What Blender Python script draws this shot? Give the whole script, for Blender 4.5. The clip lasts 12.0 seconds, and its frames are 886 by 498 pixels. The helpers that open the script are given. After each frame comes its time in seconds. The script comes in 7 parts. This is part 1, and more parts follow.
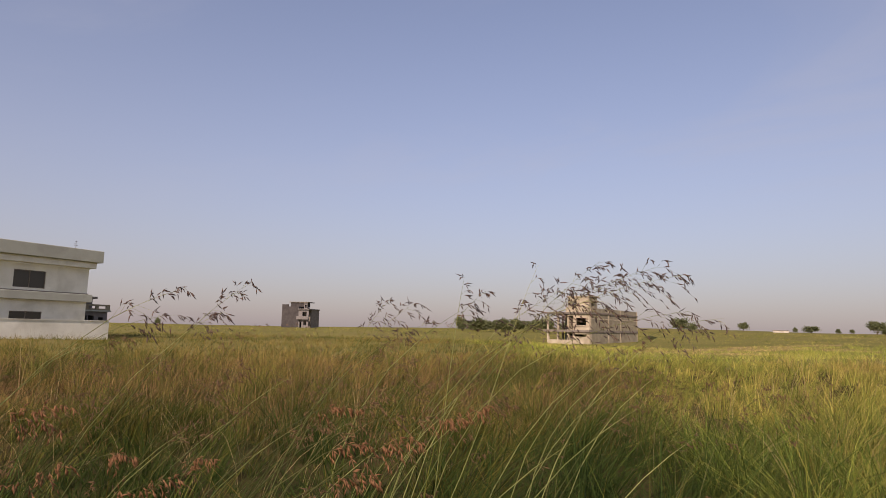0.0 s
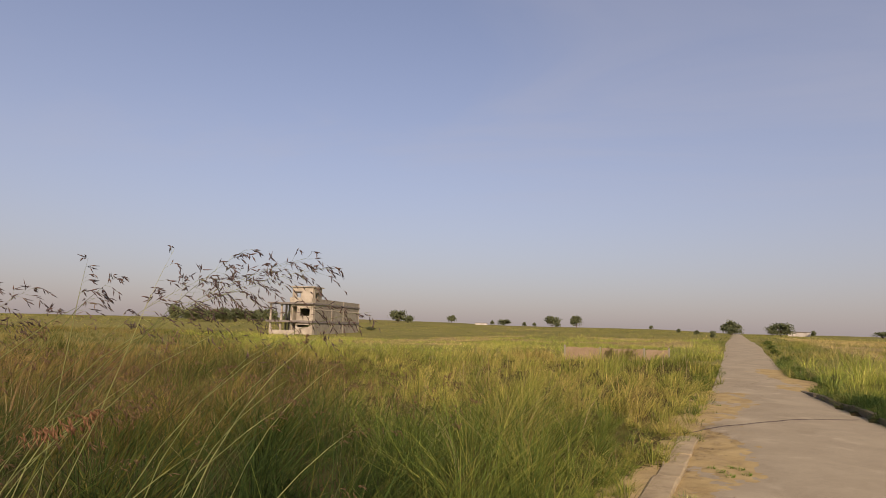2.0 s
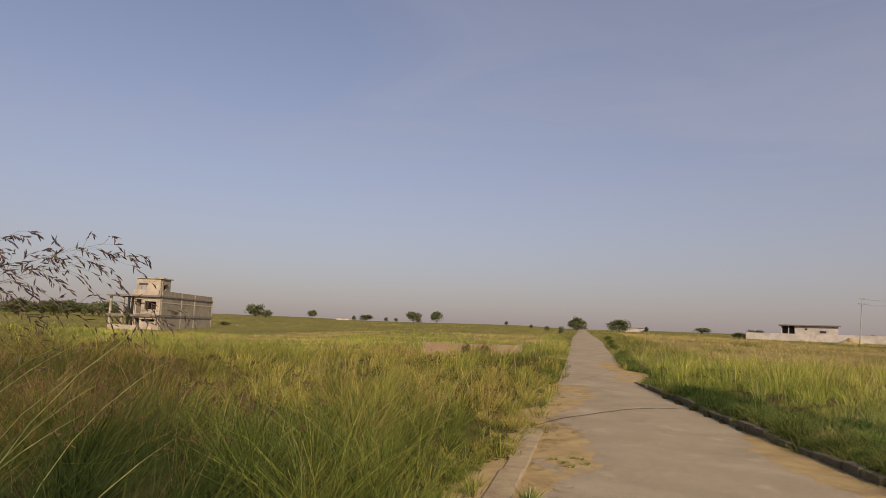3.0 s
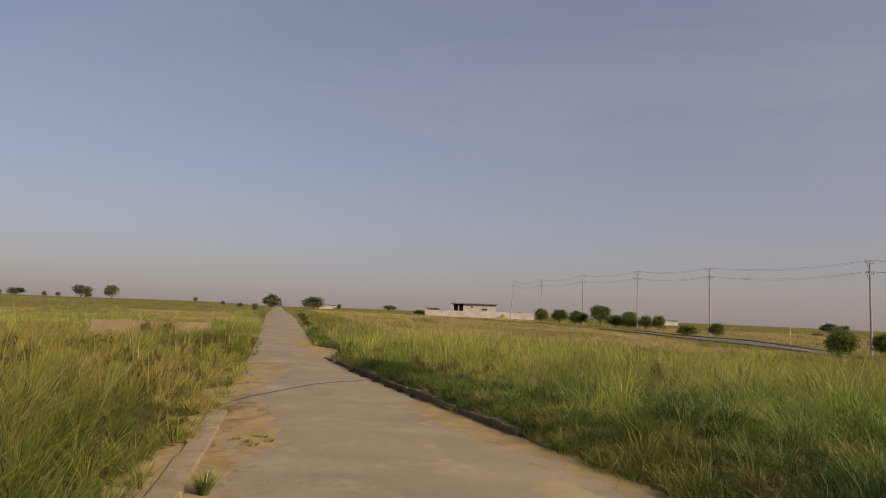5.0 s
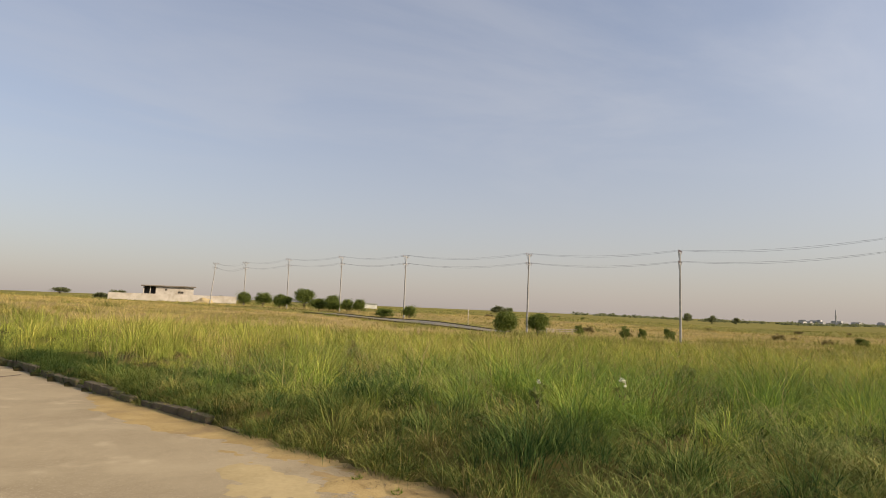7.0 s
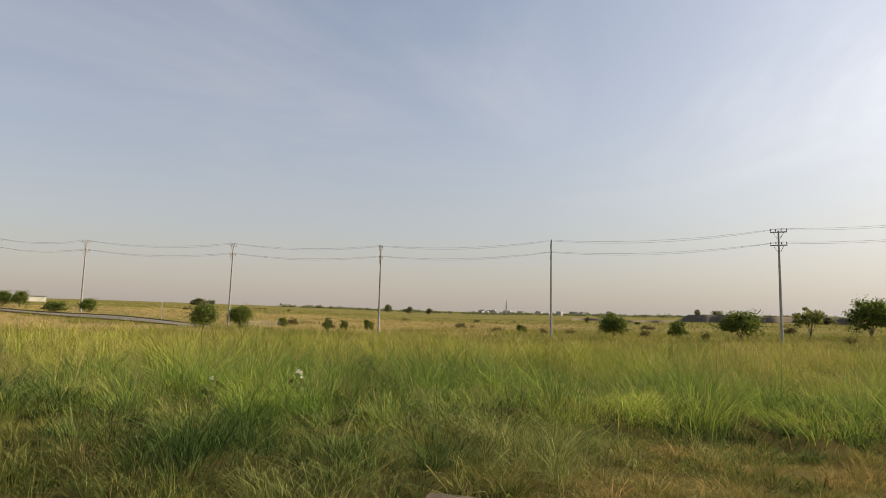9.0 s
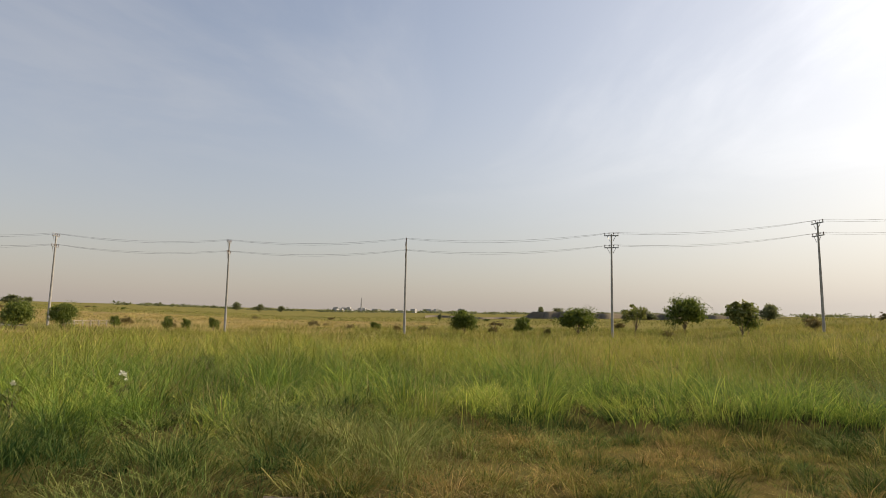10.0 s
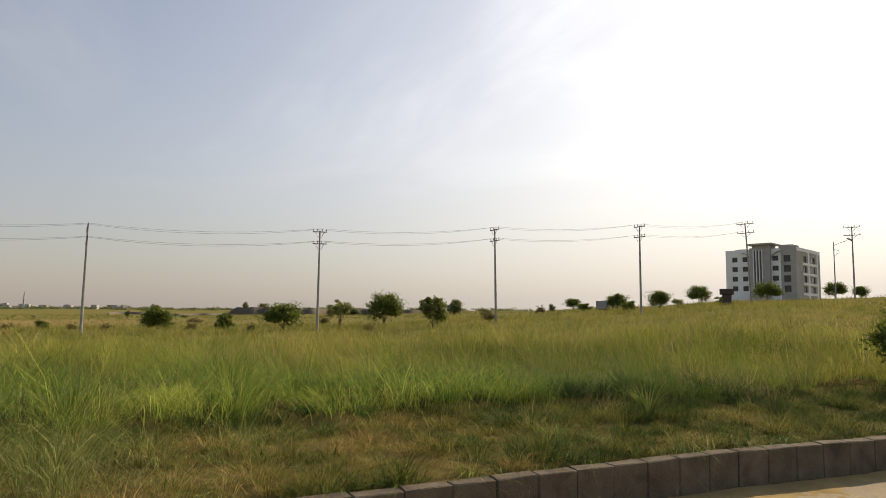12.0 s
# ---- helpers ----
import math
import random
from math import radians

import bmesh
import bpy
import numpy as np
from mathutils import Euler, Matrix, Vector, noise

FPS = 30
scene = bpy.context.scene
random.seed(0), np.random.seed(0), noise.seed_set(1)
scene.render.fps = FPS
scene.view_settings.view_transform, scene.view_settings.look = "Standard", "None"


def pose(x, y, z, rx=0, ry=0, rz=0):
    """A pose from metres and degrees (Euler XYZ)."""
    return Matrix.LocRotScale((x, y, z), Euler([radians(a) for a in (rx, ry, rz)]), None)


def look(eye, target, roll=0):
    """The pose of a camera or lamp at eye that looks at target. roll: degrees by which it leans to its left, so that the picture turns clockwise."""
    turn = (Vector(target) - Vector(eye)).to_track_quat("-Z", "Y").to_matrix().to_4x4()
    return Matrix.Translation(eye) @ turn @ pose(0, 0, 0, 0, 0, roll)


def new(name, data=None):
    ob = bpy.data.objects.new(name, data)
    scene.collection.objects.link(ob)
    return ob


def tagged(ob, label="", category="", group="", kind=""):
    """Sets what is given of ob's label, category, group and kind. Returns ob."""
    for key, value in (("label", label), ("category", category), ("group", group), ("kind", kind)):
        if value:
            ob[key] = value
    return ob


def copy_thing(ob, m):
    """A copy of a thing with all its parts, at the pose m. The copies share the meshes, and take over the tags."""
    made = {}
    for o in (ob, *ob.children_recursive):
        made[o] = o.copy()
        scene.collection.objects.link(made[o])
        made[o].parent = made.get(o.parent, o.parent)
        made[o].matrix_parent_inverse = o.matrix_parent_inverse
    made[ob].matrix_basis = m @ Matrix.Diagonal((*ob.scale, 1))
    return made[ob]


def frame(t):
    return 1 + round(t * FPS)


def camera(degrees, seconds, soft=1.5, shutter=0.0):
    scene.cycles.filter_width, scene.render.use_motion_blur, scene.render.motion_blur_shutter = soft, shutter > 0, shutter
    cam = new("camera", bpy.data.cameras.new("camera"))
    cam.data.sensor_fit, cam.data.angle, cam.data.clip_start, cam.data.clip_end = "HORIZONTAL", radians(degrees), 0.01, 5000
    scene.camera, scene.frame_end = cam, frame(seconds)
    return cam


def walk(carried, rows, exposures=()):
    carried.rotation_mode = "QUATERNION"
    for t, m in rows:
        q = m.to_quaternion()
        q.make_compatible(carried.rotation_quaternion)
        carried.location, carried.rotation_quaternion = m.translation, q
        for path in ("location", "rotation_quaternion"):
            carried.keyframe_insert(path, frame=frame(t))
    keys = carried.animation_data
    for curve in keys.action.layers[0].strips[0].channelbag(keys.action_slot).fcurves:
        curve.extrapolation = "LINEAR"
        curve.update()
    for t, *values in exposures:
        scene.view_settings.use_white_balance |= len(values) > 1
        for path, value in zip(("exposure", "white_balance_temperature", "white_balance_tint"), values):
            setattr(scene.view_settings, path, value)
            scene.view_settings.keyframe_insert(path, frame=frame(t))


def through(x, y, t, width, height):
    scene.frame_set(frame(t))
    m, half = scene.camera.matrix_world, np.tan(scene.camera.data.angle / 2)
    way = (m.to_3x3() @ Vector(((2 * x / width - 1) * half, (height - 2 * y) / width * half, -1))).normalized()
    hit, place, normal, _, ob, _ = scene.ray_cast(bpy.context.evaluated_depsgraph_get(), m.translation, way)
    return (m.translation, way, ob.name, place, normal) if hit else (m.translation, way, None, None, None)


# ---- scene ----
# the camera: seconds, eye x y z, yaw to the left from +y, pitch up, lean
cam = camera(70.92, 12.0, soft=0.5)
ROWS = [
    (0.0, 0.214, -3.949, 1.632, 43.58, 7.42, 1.16),
    (0.5, 0.315, -3.984, 1.629, 37.49, 7.35, 1.32),
    (1.0, 0.323, -3.844, 1.642, 31.08, 7.32, 1.46),
    (1.5, 0.359, -3.751, 1.623, 24.93, 7.24, 1.54),
    (2.0, 0.389, -3.684, 1.647, 18.86, 7.18, 1.71),
    (2.5, 0.400, -3.553, 1.671, 12.50, 7.17, 1.77),
    (3.0, 0.432, -3.475, 1.664, 6.30, 7.14, 1.89),
    (5.0, 0.475, -3.414, 1.662, -21.14, 5.99, 2.07),
    (5.5, 0.498, -3.413, 1.657, -27.48, 5.79, 2.09),
    (6.0, 0.495, -3.447, 1.660, -34.00, 5.63, 2.02),
    (6.5, 0.503, -3.452, 1.649, -40.84, 5.55, 1.99),
    (7.0, 0.515, -3.471, 1.650, -47.78, 5.43, 1.94),
    (9.0, 0.575, -3.828, 1.682, -74.15, 5.51, 1.55),
    (9.5, 0.633, -3.857, 1.670, -80.96, 5.58, 1.51),
    (10.0, 0.706, -3.887, 1.653, -87.40, 5.63, 1.44),
    (10.5, 0.725, -3.916, 1.640, -93.89, 5.70, 1.42),
    (11.0, 0.655, -3.954, 1.648, -100.32, 5.70, 1.29),
    (11.5, 0.690, -3.925, 1.660, -107.33, 5.76, 1.23),
    (12.0, 0.744, -3.951, 1.635, -113.87, 5.80, 1.09),
]


def carried_pose(x, y, z, yaw, pitch, roll):
    a, b = radians(yaw), radians(pitch)
    ahead = Vector((-math.sin(a) * math.cos(b), math.cos(a) * math.cos(b), math.sin(b)))
    eye = Vector((x, y, z))
    return look(eye, eye + ahead * 2, roll)


EXPOSURES = [(0.0, 0.25, 7250, 25), (1.8, 0.20, 7300, 24), (2.8, 0.02, 7350, 23), (5.0, -0.16, 7400, 22), (5.8, 0.02, 7450, 20), (7.0, 0.48, 7650, 14), (9.5, 0.46, 7850, 12), (12.0, 0.32, 7900, 12)]
walk(cam, [(row[0], carried_pose(*row[1:])) for row in ROWS], EXPOSURES)

# ---------------------------------------------------------------- light
SUN_AZ, SUN_EL = 154.0, 31.0
world = bpy.data.worlds.new("sky")
scene.world = world
world.use_nodes = True
wn, wl = world.node_tree.nodes, world.node_tree.links
wn.clear()


w_out = wn.new("ShaderNodeOutputWorld")
w_bg = wn.new("ShaderNodeBackground")
w_sky = wn.new("ShaderNodeTexSky")
w_sky.sky_type = "NISHITA"
w_sky.sun_disc = False
w_sky.sun_elevation = radians(SUN_EL)
w_sky.sun_rotation = radians(SUN_AZ)
w_sky.altitude = 300
w_sky.air_density = 1.0
w_sky.dust_density = 0.6
w_sky.ozone_density = 3.0
w_bg.inputs["Strength"].default_value = 0.134
# haze low in the sky, brighter towards the sun, and thin high cloud spread over a flat layer
w_tc = wn.new("ShaderNodeTexCoord")
w_sep = wn.new("ShaderNodeSeparateXYZ")
wl.new(w_tc.outputs["Generated"], w_sep.inputs[0])


def w_math(operation, a, b=None, c=None):
    n = wn.new("ShaderNodeMath")
    n.operation = operation
    for k, v in enumerate((a, b, c)):
        if v is None:
            continue
        if isinstance(v, (int, float)):
            n.inputs[k].default_value = v
        else:
            wl.new(v, n.inputs[k])
    return n.outputs[0]


w_height = w_math("MAXIMUM", w_sep.outputs[2], 0.0)
w_dot = wn.new("ShaderNodeVectorMath")
w_dot.operation = "DOT_PRODUCT"
w_dot.inputs[1].default_value = (math.sin(radians(SUN_AZ)) * math.cos(radians(SUN_EL)), math.cos(radians(SUN_AZ)) * math.cos(radians(SUN_EL)), math.sin(radians(SUN_EL)))
wl.new(w_tc.outputs["Generated"], w_dot.inputs[0])
w_toward = w_math("MAXIMUM", w_dot.outputs["Value"], 0.0)
w_glow = w_math("ADD", w_math("MULTIPLY_ADD", w_dot.outputs["Value"], 0.35, 2.3), w_math("MULTIPLY", w_math("POWER", w_toward, 3.2), 5.6))
w_dim = w_math("MULTIPLY", w_math("SUBTRACT", 1.0, w_math("MINIMUM", w_math("MULTIPLY", w_height, 4.0), 1.0)), w_math("MULTIPLY_ADD", w_toward, 0.20, 0.10))
w_low = w_math("MULTIPLY", w_glow, w_math("SUBTRACT", 1.0, w_dim))
w_haze = wn.new("ShaderNodeCombineColor")
wl.new(w_math("MULTIPLY", w_low, w_math("MULTIPLY_ADD", w_toward, -0.05, 1.035)), w_haze.inputs[0])
wl.new(w_low, w_haze.inputs[1])
wl.new(w_math("MULTIPLY", w_low, w_math("MULTIPLY_ADD", w_dot.outputs["Value"], -0.04, 1.055)), w_haze.inputs[2])
w_amount = w_math("MINIMUM", w_math("ADD", w_math("MULTIPLY", w_math("EXPONENT", w_math("MULTIPLY", w_height, -3.1)), 0.90), w_math("MULTIPLY_ADD", w_math("POWER", w_toward, 2.0), 0.24, 0.03)), 1.0)
w_mix = wn.new("ShaderNodeMix")
w_mix.data_type = "RGBA"
wl.new(w_amount, w_mix.inputs["Factor"])
wl.new(w_sky.outputs["Color"], w_mix.inputs["A"])
wl.new(w_haze.outputs[0], w_mix.inputs["B"])

w_up = w_math("MAXIMUM", w_sep.outputs[2], 0.10)
w_div = wn.new("ShaderNodeVectorMath")
w_div.operation = "DIVIDE"
w_comb = wn.new("ShaderNodeCombineXYZ")
for k in range(3):
    wl.new(w_up, w_comb.inputs[k])
wl.new(w_tc.outputs["Generated"], w_div.inputs[0])
wl.new(w_comb.outputs[0], w_div.inputs[1])
w_map = wn.new("ShaderNodeMapping")
w_map.inputs["Scale"].default_value = (0.45, 0.8, 1.0)
w_map.inputs["Rotation"].default_value = (0, 0, radians(20))
wl.new(w_div.outputs[0], w_map.inputs[0])
w_noise = wn.new("ShaderNodeTexNoise")
w_noise.inputs["Scale"].default_value = 0.72
w_noise.inputs["Detail"].default_value = 8.0
w_noise.inputs["Roughness"].default_value = 0.58
w_noise.inputs["Distortion"].default_value = 0.8
wl.new(w_map.outputs[0], w_noise.inputs["Vector"])
w_ramp = wn.new("ShaderNodeMapRange")
w_ramp.interpolation_type = "SMOOTHSTEP"
w_ramp.inputs["From Min"].default_value = 0.46
w_ramp.inputs["From Max"].default_value = 0.72
w_ramp.inputs["To Max"].default_value = 0.25
wl.new(w_noise.outputs["Fac"], w_ramp.inputs["Value"])
w_fade = wn.new("ShaderNodeMapRange")
w_fade.interpolation_type = "SMOOTHSTEP"
w_fade.inputs["From Min"].default_value = 0.10
w_fade.inputs["From Max"].default_value = 0.35
wl.new(w_sep.outputs[2], w_fade.inputs["Value"])
w_cloud = wn.new("ShaderNodeMix")
w_cloud.data_type = "RGBA"
wl.new(w_math("MULTIPLY", w_ramp.outputs["Result"], w_fade.outputs["Result"]), w_cloud.inputs["Factor"])
wl.new(w_mix.outputs["Result"], w_cloud.inputs["A"])
w_bright = wn.new("ShaderNodeCombineColor")
for k, q in enumerate((1.38, 1.53, 1.76)):
    wl.new(w_math("MULTIPLY", w_glow, q), w_bright.inputs[k])
wl.new(w_bright.outputs[0], w_cloud.inputs["B"])
wl.new(w_cloud.outputs["Result"], w_bg.inputs["Color"])
wl.new(w_bg.outputs[0], w_out.inputs["Surface"])

sun_lamp = bpy.data.lights.new("sun", "SUN")
sun_lamp.energy = 4.2
sun_lamp.angle = radians(0.6)
sun_lamp.color = (1.0, 0.90, 0.76)
sun = new("sun", sun_lamp)
sun_way = Vector((math.sin(radians(SUN_AZ)) * math.cos(radians(SUN_EL)), math.cos(radians(SUN_AZ)) * math.cos(radians(SUN_EL)), math.sin(radians(SUN_EL))))
sun.matrix_world = look(sun_way * 60, (0, 0, 0))

# ---------------------------------------------------------------- materials
def material(name, dark, light, scale=4.0, rough=0.9, fine=40.0, bump=0.15, metal=0.0, detail=6.0, per_piece=0.0, stain=None, stain_scale=0.6, grit=0.45):
    """A worn surface: two scales of mottling between two colours, fine relief, and stains of a third colour."""
    m = bpy.data.materials.new(name)
    m.use_nodes = True
    t = m.node_tree
    bsdf = t.nodes["Principled BSDF"]
    bsdf.inputs["Roughness"].default_value = rough
    bsdf.inputs["Metallic"].default_value = metal
    if rough > 0.85:
        bsdf.inputs["Specular IOR Level"].default_value = 0.12 if rough < 1 else 0.0
    geo = t.nodes.new("ShaderNodeNewGeometry")
    broad = t.nodes.new("ShaderNodeTexNoise")
    broad.inputs["Scale"].default_value = scale
    broad.inputs["Detail"].default_value = detail
    broad.inputs["Roughness"].default_value = 0.6
    t.links.new(geo.outputs["Position"], broad.inputs["Vector"])
    grain = t.nodes.new("ShaderNodeTexNoise")
    grain.inputs["Scale"].default_value = fine
    grain.inputs["Detail"].default_value = 3.0
    t.links.new(geo.outputs["Position"], grain.inputs["Vector"])
    add = t.nodes.new("ShaderNodeMath")
    add.operation = "MULTIPLY_ADD"
    add.inputs[1].default_value = grit
    t.links.new(grain.outputs["Fac"], add.inputs[0])
    t.links.new(broad.outputs["Fac"], add.inputs[2])
    last = add
    if per_piece:
        info = t.nodes.new("ShaderNodeObjectInfo")
        more = t.nodes.new("ShaderNodeMath")
        more.operation = "MULTIPLY_ADD"
        more.inputs[1].default_value = per_piece
        t.links.new(info.outputs["Random"], more.inputs[0])
        t.links.new(add.outputs[0], more.inputs[2])
        last = more
    ramp = t.nodes.new("ShaderNodeMapRange")
    ramp.inputs["From Min"].default_value = 0.275 + 0.5 * grit
    ramp.inputs["From Max"].default_value = 0.725 + 0.5 * grit + per_piece * 0.7
    t.links.new(last.outputs[0], ramp.inputs["Value"])
    mix = t.nodes.new("ShaderNodeMix")
    mix.data_type = "RGBA"
    mix.inputs["A"].default_value = (*dark, 1)
    mix.inputs["B"].default_value = (*light, 1)
    t.links.new(ramp.outputs["Result"], mix.inputs["Factor"])
    colour = mix.outputs["Result"]
    if stain:
        blot = t.nodes.new("ShaderNodeTexNoise")
        blot.inputs["Scale"].default_value = stain_scale
        blot.inputs["Detail"].default_value = 5.0
        blot.inputs["Distortion"].default_value = 0.8
        t.links.new(geo.outputs["Position"], blot.inputs["Vector"])
        edge = t.nodes.new("ShaderNodeMapRange")
        edge.inputs["From Min"].default_value = 0.52
        edge.inputs["From Max"].default_value = 0.72
        edge.inputs["To Max"].default_value = 0.8
        t.links.new(blot.outputs["Fac"], edge.inputs["Value"])
        over = t.nodes.new("ShaderNodeMix")
        over.data_type = "RGBA"
        over.inputs["B"].default_value = (*stain, 1)
        t.links.new(colour, over.inputs["A"])
        t.links.new(edge.outputs["Result"], over.inputs["Factor"])
        colour = over.outputs["Result"]
    t.links.new(colour, bsdf.inputs["Base Color"])
    if bump:
        rel = t.nodes.new("ShaderNodeBump")
        rel.inputs["Strength"].default_value = bump
        rel.inputs["Distance"].default_value = 0.02
        t.links.new(add.outputs[0], rel.inputs["Height"])
        t.links.new(rel.outputs[0], bsdf.inputs["Normal"])
    return m


def leaf_material(name, low, high, patch=None, patch_scale=0.2, tip=None, through=0.45, rough=0.6, patch_from=0.45, patch_to=0.65):
    """Leaves and blades: a colour for each island, patches by place, another colour at the blade's tip, and light shining through."""
    m = bpy.data.materials.new(name)
    m.use_nodes = True
    t = m.node_tree
    t.nodes.clear()
    out = t.nodes.new("ShaderNodeOutputMaterial")
    geo = t.nodes.new("ShaderNodeNewGeometry")
    mix = t.nodes.new("ShaderNodeMix")
    mix.data_type = "RGBA"
    mix.inputs["A"].default_value = (*low, 1)
    mix.inputs["B"].default_value = (*high, 1)
    t.links.new(geo.outputs["Random Per Island"], mix.inputs["Factor"])
    colour = mix.outputs["Result"]
    if patch:
        spread = t.nodes.new("ShaderNodeTexNoise")
        spread.inputs["Scale"].default_value = patch_scale
        spread.inputs["Detail"].default_value = 4.0
        t.links.new(geo.outputs["Position"], spread.inputs["Vector"])
        jit = t.nodes.new("ShaderNodeMath")
        jit.operation = "MULTIPLY_ADD"
        jit.inputs[1].default_value = 0.22
        t.links.new(geo.outputs["Random Per Island"], jit.inputs[0])
        t.links.new(spread.outputs["Fac"], jit.inputs[2])
        edge = t.nodes.new("ShaderNodeMapRange")
        edge.inputs["From Min"].default_value = patch_from + 0.11
        edge.inputs["From Max"].default_value = patch_to + 0.11
        t.links.new(jit.outputs[0], edge.inputs["Value"])
        over = t.nodes.new("ShaderNodeMix")
        over.data_type = "RGBA"
        over.inputs["B"].default_value = (*patch, 1)
        t.links.new(colour, over.inputs["A"])
        t.links.new(edge.outputs["Result"], over.inputs["Factor"])
        colour = over.outputs["Result"]
    if tip:
        att = t.nodes.new("ShaderNodeAttribute")
        att.attribute_name = "along"
        mul = t.nodes.new("ShaderNodeMath")
        mul.operation = "POWER"
        mul.inputs[1].default_value = 2.2
        t.links.new(att.outputs["Fac"], mul.inputs[0])
        end = t.nodes.new("ShaderNodeMix")
        end.data_type = "RGBA"
        end.inputs["B"].default_value = (*tip, 1)
        t.links.new(colour, end.inputs["A"])
        t.links.new(mul.outputs[0], end.inputs["Factor"])
        colour = end.outputs["Result"]
    bsdf = t.nodes.new("ShaderNodeBsdfPrincipled")
    bsdf.inputs["Roughness"].default_value = rough
    bsdf.inputs["Specular IOR Level"].default_value = 0.25
    t.links.new(colour, bsdf.inputs["Base Color"])
    back = t.nodes.new("ShaderNodeBsdfTranslucent")
    t.links.new(colour, back.inputs["Color"])
    both = t.nodes.new("ShaderNodeMixShader")
    both.inputs[0].default_value = through
    t.links.new(bsdf.outputs[0], both.inputs[1])
    t.links.new(back.outputs[0], both.inputs[2])
    t.links.new(both.outputs[0], out.inputs["Surface"])
    return m


def grass_material(name, dry, olive, green, cool, through=0.24, tips=0.42, lift=0.1):
    """Blades: the tuft's tint runs from dry through olive to green; single blades differ, and tips are drier."""
    m = bpy.data.materials.new(name)
    m.use_nodes = True
    t = m.node_tree
    t.nodes.clear()
    out = t.nodes.new("ShaderNodeOutputMaterial")
    geo = t.nodes.new("ShaderNodeNewGeometry")
    tint = t.nodes.new("ShaderNodeAttribute")
    tint.attribute_name = "tint"
    along = t.nodes.new("ShaderNodeAttribute")
    along.attribute_name = "along"
    jit = t.nodes.new("ShaderNodeMath")
    jit.operation = "MULTIPLY_ADD"
    jit.inputs[1].default_value = 0.62
    t.links.new(geo.outputs["Random Per Island"], jit.inputs[0])
    base = t.nodes.new("ShaderNodeMath")
    base.operation = "ADD"
    base.inputs[1].default_value = lift
    t.links.new(tint.outputs["Fac"], base.inputs[0])
    t.links.new(base.outputs[0], jit.inputs[2])
    tip = t.nodes.new("ShaderNodeMath")
    tip.operation = "POWER"
    tip.inputs[1].default_value = 1.6
    t.links.new(along.outputs["Fac"], tip.inputs[0])
    low = t.nodes.new("ShaderNodeMath")
    low.operation = "MULTIPLY_ADD"
    low.inputs[1].default_value = -tips
    t.links.new(tip.outputs[0], low.inputs[0])
    t.links.new(jit.outputs[0], low.inputs[2])
    ramp = t.nodes.new("ShaderNodeValToRGB")
    e = ramp.color_ramp.elements
    e[0].position, e[0].color = 0.12, (*dry, 1)
    e[1].position, e[1].color = 1.0, (*cool, 1)
    for at, colour in ((0.48, olive), (0.86, green)):
        k = e.new(at)
        k.color = (*colour, 1)
    t.links.new(low.outputs[0], ramp.inputs["Fac"])

    def hashed(source, by):
        k = t.nodes.new("ShaderNodeMath")
        k.operation = "MULTIPLY"
        k.inputs[1].default_value = by
        t.links.new(source, k.inputs[0])
        f = t.nodes.new("ShaderNodeMath")
        f.operation = "FRACT"
        t.links.new(k.outputs[0], f.inputs[0])
        return f.outputs[0]

    # random brightness by blade and tuft imitates highlights and dark gaps
    blade = t.nodes.new("ShaderNodeMath")
    blade.operation = "MULTIPLY_ADD"
    blade.inputs[1].default_value = 0.8
    blade.inputs[2].default_value = 0.36
    t.links.new(hashed(geo.outputs["Random Per Island"], 13.7), blade.inputs[0])
    value = t.nodes.new("ShaderNodeMath")
    value.operation = "MULTIPLY_ADD"
    value.inputs[1].default_value = 0.5
    t.links.new(hashed(tint.outputs["Fac"], 23.1), value.inputs[0])
    t.links.new(blade.outputs[0], value.inputs[2])
    worn = t.nodes.new("ShaderNodeVectorMath")
    worn.operation = "SCALE"
    t.links.new(ramp.outputs["Color"], worn.inputs[0])
    t.links.new(value.outputs[0], worn.inputs["Scale"])
    bsdf = t.nodes.new("ShaderNodeBsdfPrincipled")
    bsdf.inputs["Roughness"].default_value = 0.7
    bsdf.inputs["Specular IOR Level"].default_value = 0.04
    t.links.new(worn.outputs[0], bsdf.inputs["Base Color"])
    back = t.nodes.new("ShaderNodeBsdfTranslucent")
    t.links.new(worn.outputs[0], back.inputs["Color"])
    both = t.nodes.new("ShaderNodeMixShader")
    both.inputs[0].default_value = through
    t.links.new(bsdf.outputs[0], both.inputs[1])
    t.links.new(back.outputs[0], both.inputs[2])
    t.links.new(both.outputs[0], out.inputs["Surface"])
    return m


def glass_material(name, colour):
    m = bpy.data.materials.new(name)
    m.use_nodes = True
    b = m.node_tree.nodes["Principled BSDF"]
    b.inputs["Base Color"].default_value = (*colour, 1)
    b.inputs["Roughness"].default_value = 0.12
    b.inputs["Specular IOR Level"].default_value = 0.4
    return m


